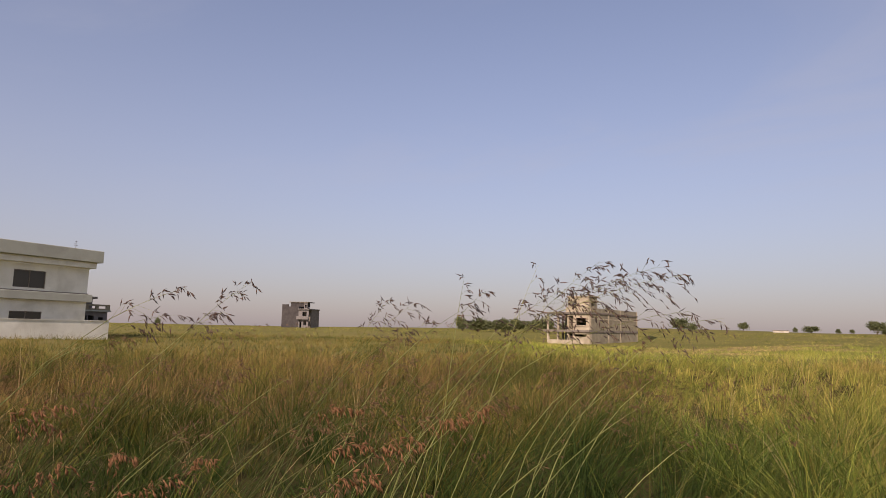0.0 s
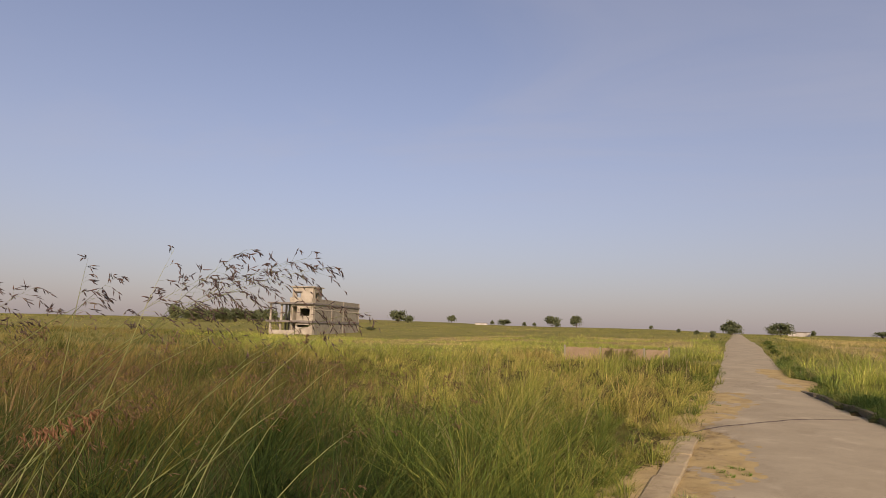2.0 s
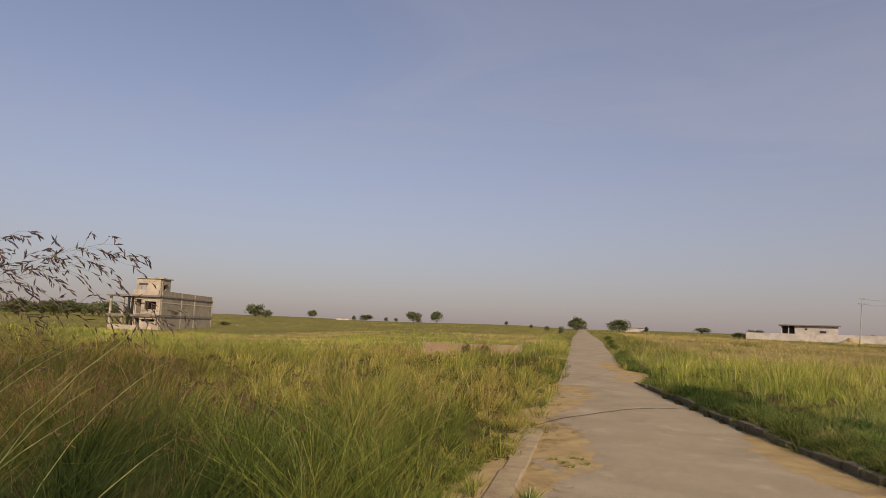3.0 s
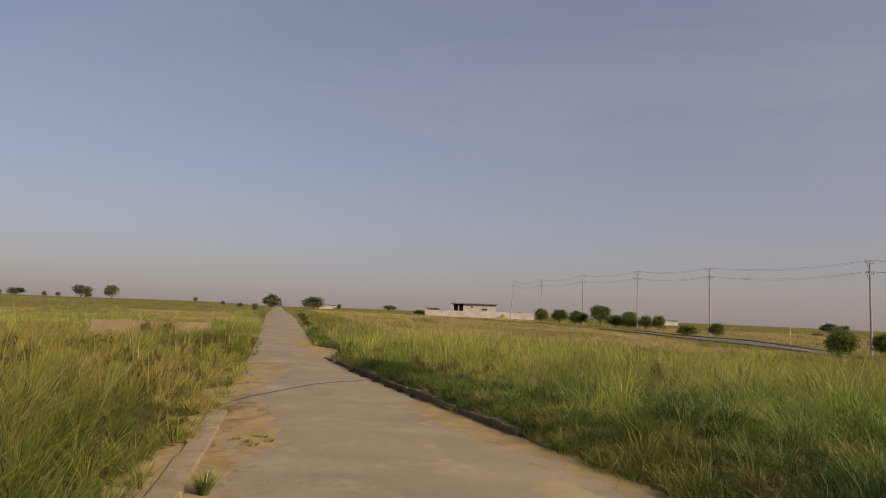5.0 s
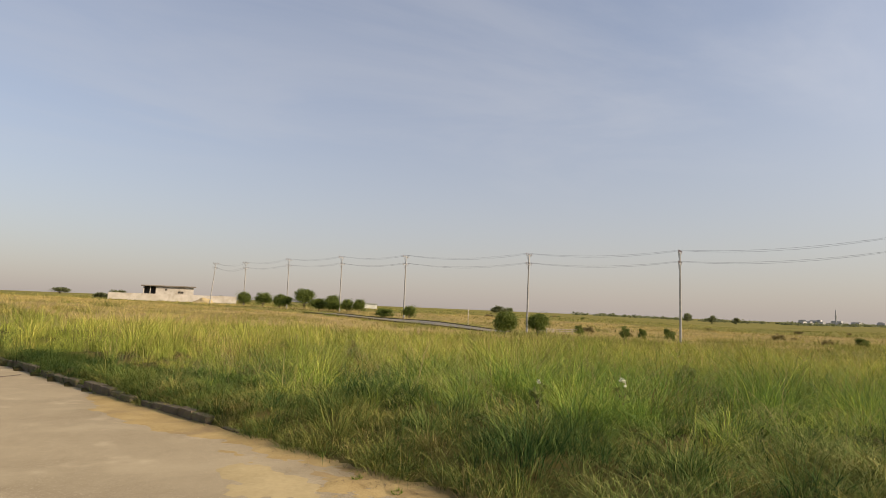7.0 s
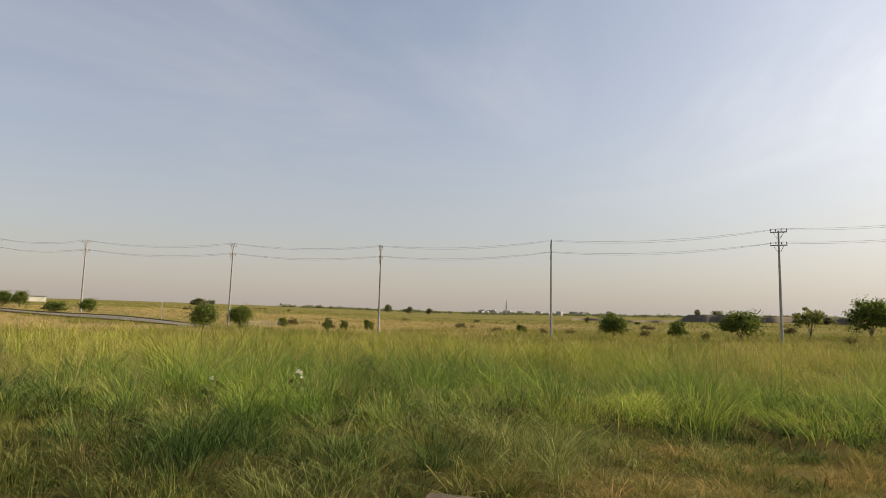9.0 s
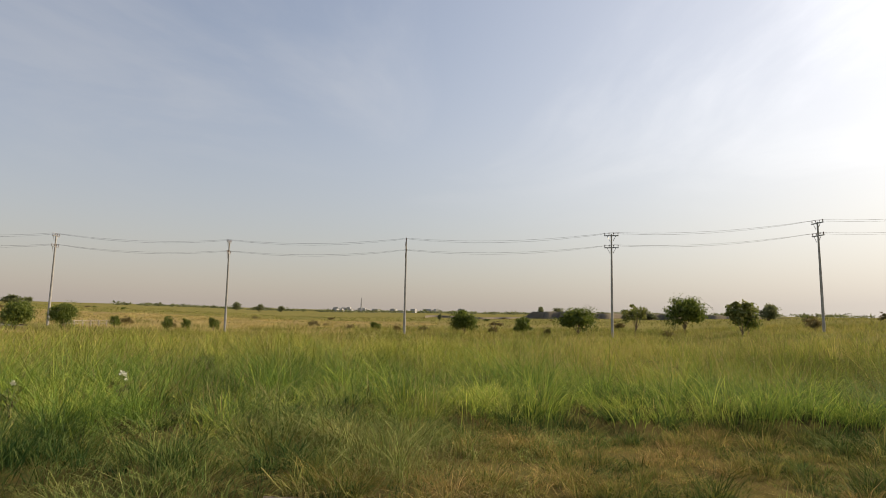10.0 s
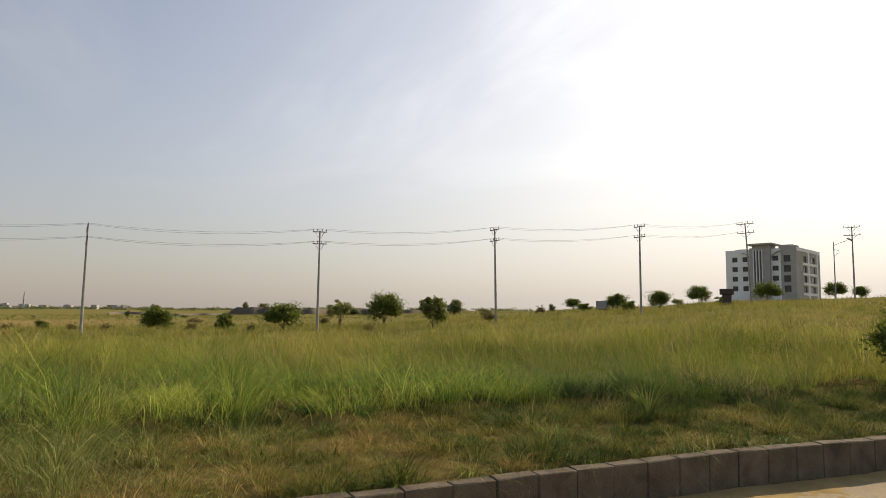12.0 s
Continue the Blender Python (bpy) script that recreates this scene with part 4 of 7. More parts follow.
def compound():
    root = thing("compound_wall", "long low whitewashed boundary wall round a plot", "wall", at=pose(62.84, 170.77, 0.0, 0, 0, -23))
    part("wall_panel", box(0, 32.2, 0, 0.25, 0.2, 2.9), M_LIMEWASH, root)
    part("wall_panel", box(0, 0.25, 0.253, 22, 0.2, 2.75), M_LIMEWASH, root)
    part("wall_panel", box(31.95, 32.2, 0.253, 22, 0.2, 2.85), M_LIMEWASH, root)
    out = thing("outbuilding", "small flat-roofed pale block house behind the boundary wall", "building", at=pose(62.84, 170.77, 0.0, 0, 0, -23))
    part("front_wall", wall_with_holes(11.3, 21.0, 0.2, 5.0, 0.25, [(13.6, 14.2, 3.9, 4.4), (16.9, 18.4, 3.2, 3.8)]), M_LIMEWASH, out).location = (0, 4, 0)
    part("porch_wall", box(8.2, 11.297, 6.5, 6.7, 0.2, 4.9), M_DARKWALL, out)
    for u in (8.2, 9.8):
        part("porch_post", box(u, u + 0.25, 4.1, 4.35, 0.2, 4.9), M_LIMEWASH, out)
    part("back_wall", box(8.2, 21, 10, 10.25, 0.2, 5.0), M_LIMEWASH, out)
    part("end_wall", box(20.75, 21, 4.253, 9.99, 0.2, 5.0), M_LIMEWASH, out)
    part("roof_slab", box(7.6, 21.6, 3.4, 10.8, 5.003, 5.28), M_SLAB, out)
    for a, b, c, d in ((13.6, 14.2, 3.9, 4.4), (16.9, 18.4, 3.2, 3.8)):
        window(out, a, b, c, d, 4, 2)
    bm = bmesh.new()
    bmesh.ops.create_icosphere(bm, subdivisions=4, radius=1)
    for v in bm.verts:
        s = 1 + 0.25 * noise.noise(v.co * 2.2)
        v.co = Vector((v.co.x * 3.0 * s, v.co.y * 2.2 * s, max(0, v.co.z) ** 1.3 * 1.8 * s - 0.2))
    heap = new("sand_heap", from_bm("sand_heap", bm, M_SAND))
    heap.matrix_basis = pose(62.84, 170.77, 0.0, 0, 0, -23) @ pose(23.5, -3.2, 0.55)
    tagged(heap, "heap of pale sand in front of the boundary wall", "sand heap")
    far = thing("outbuilding", "small white flat-roofed hut far behind the roadside trees", "building", at=pose(124.5, 147.0, 0.0, 0, 0, -40.5))
    part("body", box(0, 8.3, 0, 6, -0.5, 2.2), M_WHITE, far)
    part("roof_slab", box(-0.2, 8.5, -0.2, 6.2, 2.203, 2.38), M_GREYPAINT, far)
    for az, d, wide, tall in ((10.9, 262, 7.0, 1.5), (-15.2, 330, 6.5, 0.9)):
        x, y = CENTRE[0] + d * math.sin(radians(az)), CENTRE[1] + d * math.cos(radians(az))
        hut = thing("outbuilding", "low pale plastered hut far off on the skyline", "building", at=pose(x, y, gz(x, y), 0, 0, -az))
        part("body", box(-wide / 2, wide / 2, 0, 5, -0.5, tall), M_LIMEWASH, hut)
        part("roof_slab", box(-wide / 2 - 0.2, wide / 2 + 0.2, -0.2, 5.2, tall + 0.003, tall + 0.18), M_SLAB, hut)


compound()


def apartment_block():
    root = thing("apartment_building", "white and grey four-storey apartment block with a central glazed stair tower", "apartment building",
                 at=pose(130.63, -179.96, 7.0, 0, 0, 180 + 18.3))
    # x from the near corner (0) along the long front is negative; y runs back along the flank
    floors = [1.9, 5.05, 8.2, 11.35]
    top = 16.6
    front, flank = [], []
    for z in floors:
        front += [(-19.3, -17.6, z + 1.35, z + 2.95), (-16.0, -14.3, z + 1.35, z + 2.95), (-6.9, -5.1, z + 1.35, z + 2.95), (-3.6, -1.6, z + 0.9, z + 2.95)]
        flank += [(6.2, 9.2, z + 1.0, z + 2.95), (12.4, 17.0, z + 1.0, z + 2.95)]
    part("front_wall", wall_with_holes(-21.4, -4.4, -1, top, 0.35, front[0::4] + front[1::4] + front[2::4]), M_HAZEWHITE, root)
    d = part("corner_wall", wall_with_holes(-4.397, -0.0, -1, top + 0.4, 0.35, front[3::4]), M_APGREY, root, "bare grey corner wall")
    s = part("flank_wall", wall_with_holes(0.353, 21.5, -1, top, 0.35, flank), M_APGREY, root, "grey flank wall with white balcony bands")
    s.matrix_basis = pose(0.0, 0, 0, 0, 0, 90)
    part("end_wall", box(-21.4, -21.05, 0.353, 21.5, -1, top), M_HAZEWHITE, root)
    part("back_wall", box(-21.4, 0, 21.503, 21.8, -1, top), M_HAZEWHITE, root)
    part("roof", box(-21.0, -0.4, 0.4, 21.4, top - 0.8, top - 0.5), M_APGREY, root)
    for z in floors:
        part("balcony_band", box(0.003, 0.12, 5.6, 18.4, z + 0.1, z + 0.85), M_HAZEWHITE, root)
    part("pilaster", box(0.003, 0.15, 10.2, 11.4, 0.5, top), M_HAZEWHITE, root)
    part("pilaster", box(0.003, 0.15, 18.4, 19.4, 0.5, top), M_HAZEWHITE, root)
    part("parapet_band", box(0.003, 0.14, 0.4, 21.5, top - 1.0, top + 0.1), M_HAZEWHITE, root)
    for a, b, c, e in front:
        window(root, a, b, c, e, 0, 2, depth=0.2)
    for a, b, c, e in flank:
        w = window(root, a, b, c, e, 0, 3, depth=0.25)
        w.matrix_basis = pose(0, 0, 0, 0, 0, 90)
    # stair tower with tall strip windows and a flat projecting cap
    t = part("stair_tower", box(-13.4, -7.2, -1.2, -0.003, -1, top + 0.3), M_APGREY, root)
    for u in (-11.9, -11.0, -10.1):
        part("strip_window", box(u, u + 0.45, -1.24, -1.203, 4.0, top - 0.6), M_GLASS, t)
        part("strip_frame", box(u + 0.48, u + 0.72, -1.32, -1.203, 3.8, top - 0.3), M_HAZEWHITE, t)
    part("strip_frame", box(-12.25, -12.0, -1.32, -1.203, 3.8, top - 0.3), M_HAZEWHITE, t)
    part("tower_head", box(-12.6, -7.6, -0.9, 5.0, top + 0.303, top + 1.2), M_APGREY, root)
    part("tower_cap", box(-14.0, -6.2, -2.0, 6.0, top + 1.203, top + 1.7, 0.05), M_APGREY, root)
    part("roof_room", box(-6.0, -2.0, 3.0, 9.0, top - 0.5, top + 1.3), M_APGREY, root)
    # curved hoods spreading from both sides of the tower
    for side, edge in ((-1, -13.403), (1, -7.197)):
        bm = bmesh.new()
        prev = None
        for k in range(9):
            a = k / 8 * math.pi / 2
            x, z = edge + side * 2.6 * (1 - math.cos(a)), top - 4.2 + 3.0 * math.sin(a)
            ring = [bm.verts.new((x, yy, zz)) for yy, zz in ((-0.6, z), (-0.6, z + 0.3), (-0.003, z + 0.3), (-0.003, z))]
            if prev:
                for q in range(4):
                    bm.faces.new((prev[q], prev[(q + 1) % 4], ring[(q + 1) % 4], ring[q]))
            prev = ring
        part("curved_hood", bm, M_APGREY, root)
    part("water_tank_room", box(-19.5, -16.0, 3.0, 7.0, top - 0.5, top + 0.6), M_HAZEWHITE, root)


apartment_block()


# the ruined low wall in the field: brick panels between thin concrete posts
def low_wall():
    root = thing("low_brick_wall", "low dusty brick plot wall with thin posts in the long grass", "wall", at=pose(-3.95, 28.6, 0.22, 0, 0, 4.0))
    for u in (0.0, 1.75, 3.85, 5.0):
        bm = box(u - 0.045, u + 0.045, -0.06, 0.06, -0.3, 0.74 + 0.05 * math.sin(u * 3), 0.01)
        part("post", bm, M_BLOCK, root)
    for a, b in ((0.063, 1.687), (1.813, 3.787), (3.913, 4.937)):
        rows = 8
        part("mortar_core", box(a, b, -0.035, 0.035, -0.3, 0.62), M_BRICK, root)
        me = mesh_from("brick", *_brick_geo(0.235, 0.055, 0.062), M_BRICK)
        for k in range(rows):
            n = int((b - a) / 0.25)
            for i in range(n):
                if k == rows - 1 and (i * 7 + k) % 3 == 0:
                    continue
                br = new("brick", me)
                br.parent = root
                br.location = (a + 0.13 + i * (b - a - 0.02) / n + (0.06 if k % 2 else 0), -0.024, 0.10 + k * 0.074)


def _brick_geo(l, d, h):
    x, y, z = l / 2, d / 2, h / 2
    v = [(-x, -y, -z), (x, -y, -z), (x, y, -z), (-x, y, -z), (-x, -y, z), (x, -y, z), (x, y, z), (-x, y, z)]
    return v, [(3, 2, 1, 0), (4, 5, 6, 7), (0, 1, 5, 4), (1, 2, 6, 5), (2, 3, 7, 6), (3, 0, 4, 7)]


low_wall()


# street lamp, dark tank stand and roadside cabinet by the rising field
def street_lamp(x, y):
    root = thing("street_lamp", "tall grey steel street lamp with a single curved arm", "street lamp", at=pose(x, y, gz(x, y)))
    part("post", tube([(0, 0, -0.3), (0, 0, 8.8)], [0.10, 0.06], 8), M_STEEL, root)
    part("arm", tube([(0, 0, 7.6), (-0.5, -0.4, 7.4), (-0.55, -0.45, 7.1), (0, 0, 6.6)], [0.03] * 4, 6), M_STEEL, root)
    part("arm", tube([(0, 0, 8.2), (-0.6, -1.0, 8.7), (-1.0, -1.7, 9.0)], [0.045, 0.04, 0.04], 6), M_STEEL, root)
    head = bmesh.new()
    add_box(head, -0.14, 0.14, -0.45, 0.45, -0.1, 0.1, 0.06)
    h = part("lamp_head", head, M_STEEL, root)
    h.matrix_basis = pose(-1.2, -2.05, 9.15, 22, 0, -30)


street_lamp(63.25, -97.2)
tank = thing("tank_stand", "dark rusted steel tank on a square stand", "tank", at=pose(53.80, -63.76, 3.0, 0, 0, -138.5))
part("stand", box(-0.5, 0.5, -0.5, 0.5, -1.2, 1.3, 0.03), M_RUST, tank)
part("tank_body", box(-0.76, 0.76, -0.7, 0.7, 1.303, 1.95, 0.05), M_RUST, tank)
cab = thing("roadside_cabinet", "small grey steel cabinet on a plinth in the grass", "cabinet", at=pose(75.0, -62.5, gz(75.0, -62.5), 0, 0, 30))
part("plinth", box(-0.85, 0.85, -0.4, 0.4, -0.3, 0.15), M_KERB, cab)
part("body", box(-0.8, 0.8, -0.35, 0.35, 0.153, 1.35, 0.02), M_STEEL, cab)


def low_railing():
    root = thing("low_railing", "low pale railing at the end of the far lane", "railing", at=pose(64.9, 38.6, gz(66.5, 37), 0, 0, -33))
    for k in range(7):
        part("post", box(k * 0.85 - 0.04, k * 0.85 + 0.04, -0.04, 0.04, -0.3, 0.62 + 0.02 * (k % 2)), M_LIMEWASH, root)
    for z in (0.28, 0.52):
        part("rail", box(-0.1, 5.2, 0.043, 0.09, z, z + 0.07), M_LIMEWASH, root)


low_railing()
marker = thing("marker_post", "thin pale marker post beside the far lane", "post", at=pose(61.9, 47.5, gz(61.9, 47.5)))
part("pole", tube([(0, 0, -0.3), (0, 0, 2.1)], [0.05, 0.04], 8), M_LIMEWASH, marker)
part("cap", tube([(0, 0, 2.1), (0, 0, 2.16)], [0.06, 0.05], 8), M_LIMEWASH, marker)


# far village with a minaret, and the dark cut bank
def village():
    root = thing("village", "far white village houses with a slim minaret", "village")
    rng = random.Random(5)
    for k in range(24):
        az = radians(79.4 + rng.uniform(-1.6, 2.2) + (0 if k < 15 else rng.choice((-7, 3.5, 5, 8))))
        d = rng.uniform(1250, 1500)
        x, y = CENTRE[0] + d * math.sin(az), CENTRE[1] + d * math.cos(az)
        w, l, h = rng.uniform(8, 20), rng.uniform(6, 10), rng.uniform(4.5, 10)
        z = gz(x, y)
        b = part("house_body", box(-w / 2, w / 2, -l / 2, l / 2, -1, h), M_TOWN, root)
        b.matrix_basis = pose(x, y, z, 0, 0, rng.uniform(0, 90))
        part("parapet", box(-w / 2 + 0.5, w / 2 - 0.5, -l / 2 + 0.5, l / 2 - 0.5, h + 0.003, h + 0.8), M_TOWN, b)
    az = radians(80.1)
    x, y = CENTRE[0] + 1350 * math.sin(az), CENTRE[1] + 1350 * math.cos(az)
    m = part("minaret", tube([(0, 0, -1), (0, 0, 17), (0, 0, 17.3), (0, 0, 18.6), (0, 0, 18.9), (0, 0, 26), (0, 0, 32)], [1.7, 1.5, 2.3, 2.3, 1.3, 1.1, 0.1], 10), M_TOWN, root)
    m.matrix_basis = pose(x, y, gz(x, y))


village()


def cut_bank():
    vs, fs = [], []
    n = 90
    for k in range(n + 1):
        az = radians(86 + k / n * 34)
        d = 255 + 18 * math.sin(k * 0.31) + 9 * math.sin(k * 0.83)
        x, y = CENTRE[0] + d * math.sin(az), CENTRE[1] + d * math.cos(az)
        z = gz(x, y)
        h = (2.25 + 0.18 * math.sin(k * 0.4) + 0.10 * math.sin(k * 1.3) - z) * (0.22 + 0.78 * min(1, max(0, (k - 24) / 2)) * min(1, (n - k) / 22))
        for off, up in ((-2, -1.0), (0.0, 0.55 * h), (1.2, h), (9, h * 0.95), (16, -1.0)):
            vs.append((x + off * math.sin(az), y + off * math.cos(az), z + up))
    for k in range(n):
        for q in range(4):
            a = k * 5 + q
            fs.append((a, a + 1, a + 6, a + 5))
    bank = new("earth_bank", mesh_from("earth_bank", vs, fs, M_EARTH, smooth=True))
    tagged(bank, "long dark cut bank of bare earth in the distance", "bank", kind="structure")


cut_bank()


# ---------------------------------------------------------------- trees and bushes
def crown_mesh(name, seed, w, h, base, clumps, leaves, size, mat, flat=1.0, gaps=0.35):
    """Leaves in clumps at limb ends, spread over a lumpy dome with a flat uneven underside: many small leaf cards, denser on the clumps' outer side."""
    rng = np.random.default_rng(seed)
    a = rng.uniform(0, 2 * math.pi, clumps)
    up = rng.uniform(-0.85, 0.95, clumps)
    lump = rng.uniform(0.3, 0.98, clumps)
    ring = np.sqrt(1 - np.clip(up, -0.55, 1) ** 2)
    c = np.stack([ring * np.cos(a), ring * np.sin(a), up], 1) * (lump * 0.80)[:, None]
    rad = rng.uniform(0.22, 0.44, clumps) * (1.12 - 0.5 * gaps)
    which = rng.integers(0, clumps, leaves)
    d = rng.normal(size=(leaves, 3))
    d /= np.linalg.norm(d, axis=1)[:, None]
    out = c[which] / np.maximum(np.linalg.norm(c[which], axis=1), 0.2)[:, None]
    d = d + 0.45 * out
    p = c[which] + d * (rad[which] * rng.uniform(0.15, 1.0, leaves) ** 0.5)[:, None] * (1, 1, 0.8)
    stray = rng.uniform(0, 1, leaves) < 0.03
    p[stray] *= rng.uniform(1.0, 1.22, int(stray.sum()))[:, None]
    p[:, 2] = np.where(p[:, 2] > 0, p[:, 2] * flat, p[:, 2])
    p *= (w / 2, w / 2, (h - base) / 2)
    p[:, 2] += (h + base) / 2
    p[:, 2] = np.maximum(p[:, 2], 0.02 * h)
    u = rng.normal(size=(leaves, 3))
    u /= np.linalg.norm(u, axis=1)[:, None]
    v = np.cross(u, rng.normal(size=(leaves, 3)))
    v /= np.linalg.norm(v, axis=1)[:, None]
    inner = np.clip(1.15 - np.linalg.norm((p - (0, 0, (h + base) / 2)) / (w / 2, w / 2, (h - base) / 2), axis=1), 0, 0.8)
    s = (size * rng.uniform(0.55, 1.25, leaves) * (1 + 2.2 * inner))[:, None]
    a, b, t1, t2 = p - u * s * 0.5, p + u * s * 0.5, p + v * s * 0.3, p - v * s * 0.3
    verts = np.stack([a, t1, b, t2], 1).reshape(-1, 3)
    n = np.arange(leaves)[:, None] * 4
    tris = np.concatenate([n + [0, 1, 2], n + [0, 2, 3]], 1).reshape(-1, 3)
    return tri_mesh(name, verts, tris, mat)


def tri_mesh(name, verts, tris, mat, along=None):
    me = bpy.data.meshes.new(name)
    me.vertices.add(len(verts))
    me.vertices.foreach_set("co", np.ascontiguousarray(verts, dtype=np.float32).ravel())
    me.loops.add(len(tris) * 3)
    me.loops.foreach_set("vertex_index", np.ascontiguousarray(tris, dtype=np.int32).ravel())
    me.polygons.add(len(tris))
    me.polygons.foreach_set("loop_start", np.arange(len(tris), dtype=np.int32) * 3)
    if along is not None:
        at = me.attributes.new("along", "FLOAT", "POINT")
        at.data.foreach_set("value", np.ascontiguousarray(along, dtype=np.float32))
    me.materials.append(mat)
    me.update(calc_edges=True)
    return me


def trunk_mesh(name, seed, h, w, base, thick, limbs=5):
    rng = random.Random(seed)
    bm = bmesh.new()
    bend = rng.uniform(-0.12, 0.12) * h
    fork = base * 0.95
    add_tube(bm, [(0, 0, -0.2), (bend * 0.3, 0, fork * 0.5), (bend * 0.6, bend * 0.3, fork), (bend, bend * 0.3, (fork + h) * 0.5)], [thick * 1.3, thick, thick * 0.85, thick * 0.3], 7)
    for k in range(limbs):
        a = 2 * math.pi * k / limbs + rng.uniform(-0.4, 0.4)
        r = w * rng.uniform(0.25, 0.42)
        z1 = fork + (h - fork) * rng.uniform(0.35, 0.8)
        add_tube(bm, [(bend * 0.55, bend * 0.25, fork * rng.uniform(0.6, 1.0)), (r * 0.45 * math.cos(a), r * 0.45 * math.sin(a), fork + (z1 - fork) * 0.6), (r * math.cos(a), r * math.sin(a), z1)], [thick * 0.6, thick * 0.4, thick * 0.12], 5)
    return from_bm(name, bm, M_BARK)


def make_tree(name, label, category, seed, h, w, base, thick, clumps, leaves, size, mat, flat=1.0, gaps=0.35, group=""):
    root = thing(name, label, category, group)
    part("trunk", trunk_mesh("trunk", seed, h, w, base, thick), None, root)
    part("crown", crown_mesh("crown", seed, w, h, base, clumps, leaves, size, mat, flat, gaps), None, root)
    return root


def plant(model, x, y, size=1.0, spin=0.0, wide=1.0, label="", sink=0.0):
    c = copy_thing(model, pose(x, y, gz(x, y) - sink, 0, 0, spin) @ Matrix.Diagonal((size * wide, size * wide, size, 1)))
    return tagged(c, label)


# unit models, one metre high; they stand among the things that they are copied for
ROADSIDE = [make_tree("tree", "young roadside tree with a dense dark green crown", "tree", 11 + k, 1.0, w, b, 0.02, 44, 3800, 0.046, L_TREE, 1.0, -0.3, "roadside trees") for k, (w, b) in enumerate(((1.15, 0.04), (1.1, 0.14), (1.2, 0.1), (1.1, 0.0)))]
PALE = make_tree("tree", "thin young tree with sparse pale green leaves", "tree", 31, 1.0, 1.05, 0.3, 0.018, 26, 1000, 0.045, L_LIGHT, 1.0, 0.6, "roadside trees")
BUSH = [make_tree("bush", "low dark green bush in the grass", "bush", 41 + k, 1.0, 1.7, 0.0, 0.02, 18, 1400, 0.07, L_TREE, 1.0, 0.4, "bushes in the field") for k in range(2)]
DRY = make_tree("bush", "low brownish dry bush in the grass", "bush", 51, 1.0, 1.9, 0.0, 0.018, 22, 900, 0.07, L_DRYBUSH, 1.0, 0.6, "bushes in the field")
SKY = [make_tree("tree", "far spreading tree on the skyline", "tree", 61 + k, 1.0, 1.2, b, 0.03, 24, 900, 0.09, L_HAZED, 0.95, -0.4, "trees on the skyline") for k, b in enumerate((0.0, 0.12, -0.06, 0.06))]
used = set()


def rise(x, y, top):
    """The height of a plant whose crown ends at the height top."""
    return (top - gz(x, y)) / 1.0


def put(models, x, y, h, spin=0.0, wide=1.0, label=""):
    """Moves a unit model to its first place, and copies it to the next ones."""
    m = models[int(abs(x * 7 + y * 3)) % len(models)]
    if m.name not in used:
        used.add(m.name)
        keep = (x, y, h, spin, wide)
        FIRST.append((m, keep, label))
        return m
    return plant(m, x, y, h, spin, wide, label)


FIRST = []
# along the second lane: x, y, height of the top, width
for x, y, top, w in ((48.9, 32.1, 1.65, 2.6), (59.0, 35.1, 1.55, 2.8), (62.6, 58.9, 1.9, 2.0), (63.6, 104.5, 3.6, 2.7), (66.6, 102.7, 3.6, 3.2), (67.5, 98.5, 3.5, 2.7),
                     (67.2, 90.3, 4.45, 3.8), (67.5, 86.3, 2.9, 3.3), (68.2, 83.3, 3.6, 2.9), (66.9, 77.9, 2.7, 2.1), (67.8, 75.9, 2.75, 2.1), (66.0, 94.5, 3.0, 2.8), (66.5, 81.0, 2.8, 2.6),
                     (70.6, -3.3, 2.0, 3.4), (63.7, -14.6, 2.35, 4.2), (74.5, -28.9, 4.05, 4.7), (90.0, -68.2, 4.5, 3.4), (74.0, -64.4, 5.05, 3.6), (68.0, -66.8, 5.5, 3.5),
                     (61.0, -67.0, 5.8, 3.1), (87.9, -113.5, 9.0, 5.6), (66.0, -101.2, 7.7, 3.5), (62.5, -102.0, 7.1, 2.6)):
    h = rise(x, y, top)
    put(ROADSIDE, x, y, h, (x * 37 + y * 11) % 360, (1.05 if y > 50 else 0.95) * w / h / 1.15)
for x, y, top, w in ((64.5, -20.5, 2.9, 3.4), (59.0, -61.3, 3.9, 2.0)):
    h = rise(x, y, top)
    put([PALE], x, y, h, (x * 37 + y * 11) % 360, w / h / 1.15)
for x, y, top, w in ((61.6, 26.1, 0.5, 1.3), (63.2, 24.9, 0.4, 1.1), (65.3, 22.9, 0.5, 1.6), (79.7, 8.0, 0.1, 2.0), (66.4, -9.5, 1.3, 2.4), (65.6, 33.7, 0.3, 1.4), (61.5, 62.8, 1.4, 3.3), (64.0, 66.0, 1.4, 2.4),
                     (57.5, -28.6, 2.9, 2.3), (103, -48, 2.5, 3.0), (92, -52, 2.3, 2.6), (70.5, -56.0, 3.4, 2.4), (62.2, -56.5, 3.7, 2.2), (56.2, -65.6, 4.2, 2.2)):
    h = rise(x, y, top)
    put(BUSH, x, y, h, (x * 37 + y * 11) % 360, w / h / 1.8)
for y, h, w, off in ((17.9, 0.36, 0.6, 0.35), (24.6, 0.36, 0.7, 0.5), (33.5, 0.40, 0.7, 0.5), (44.0, 0.5, 0.9, 0.5), (57.0, 0.6, 1.0, 0.6), (71.0, 0.7, 1.2, 0.8)):
    put(BUSH, float(road_right(y)) + off, y, h, (y * 47) % 360, w / h / 1.7)
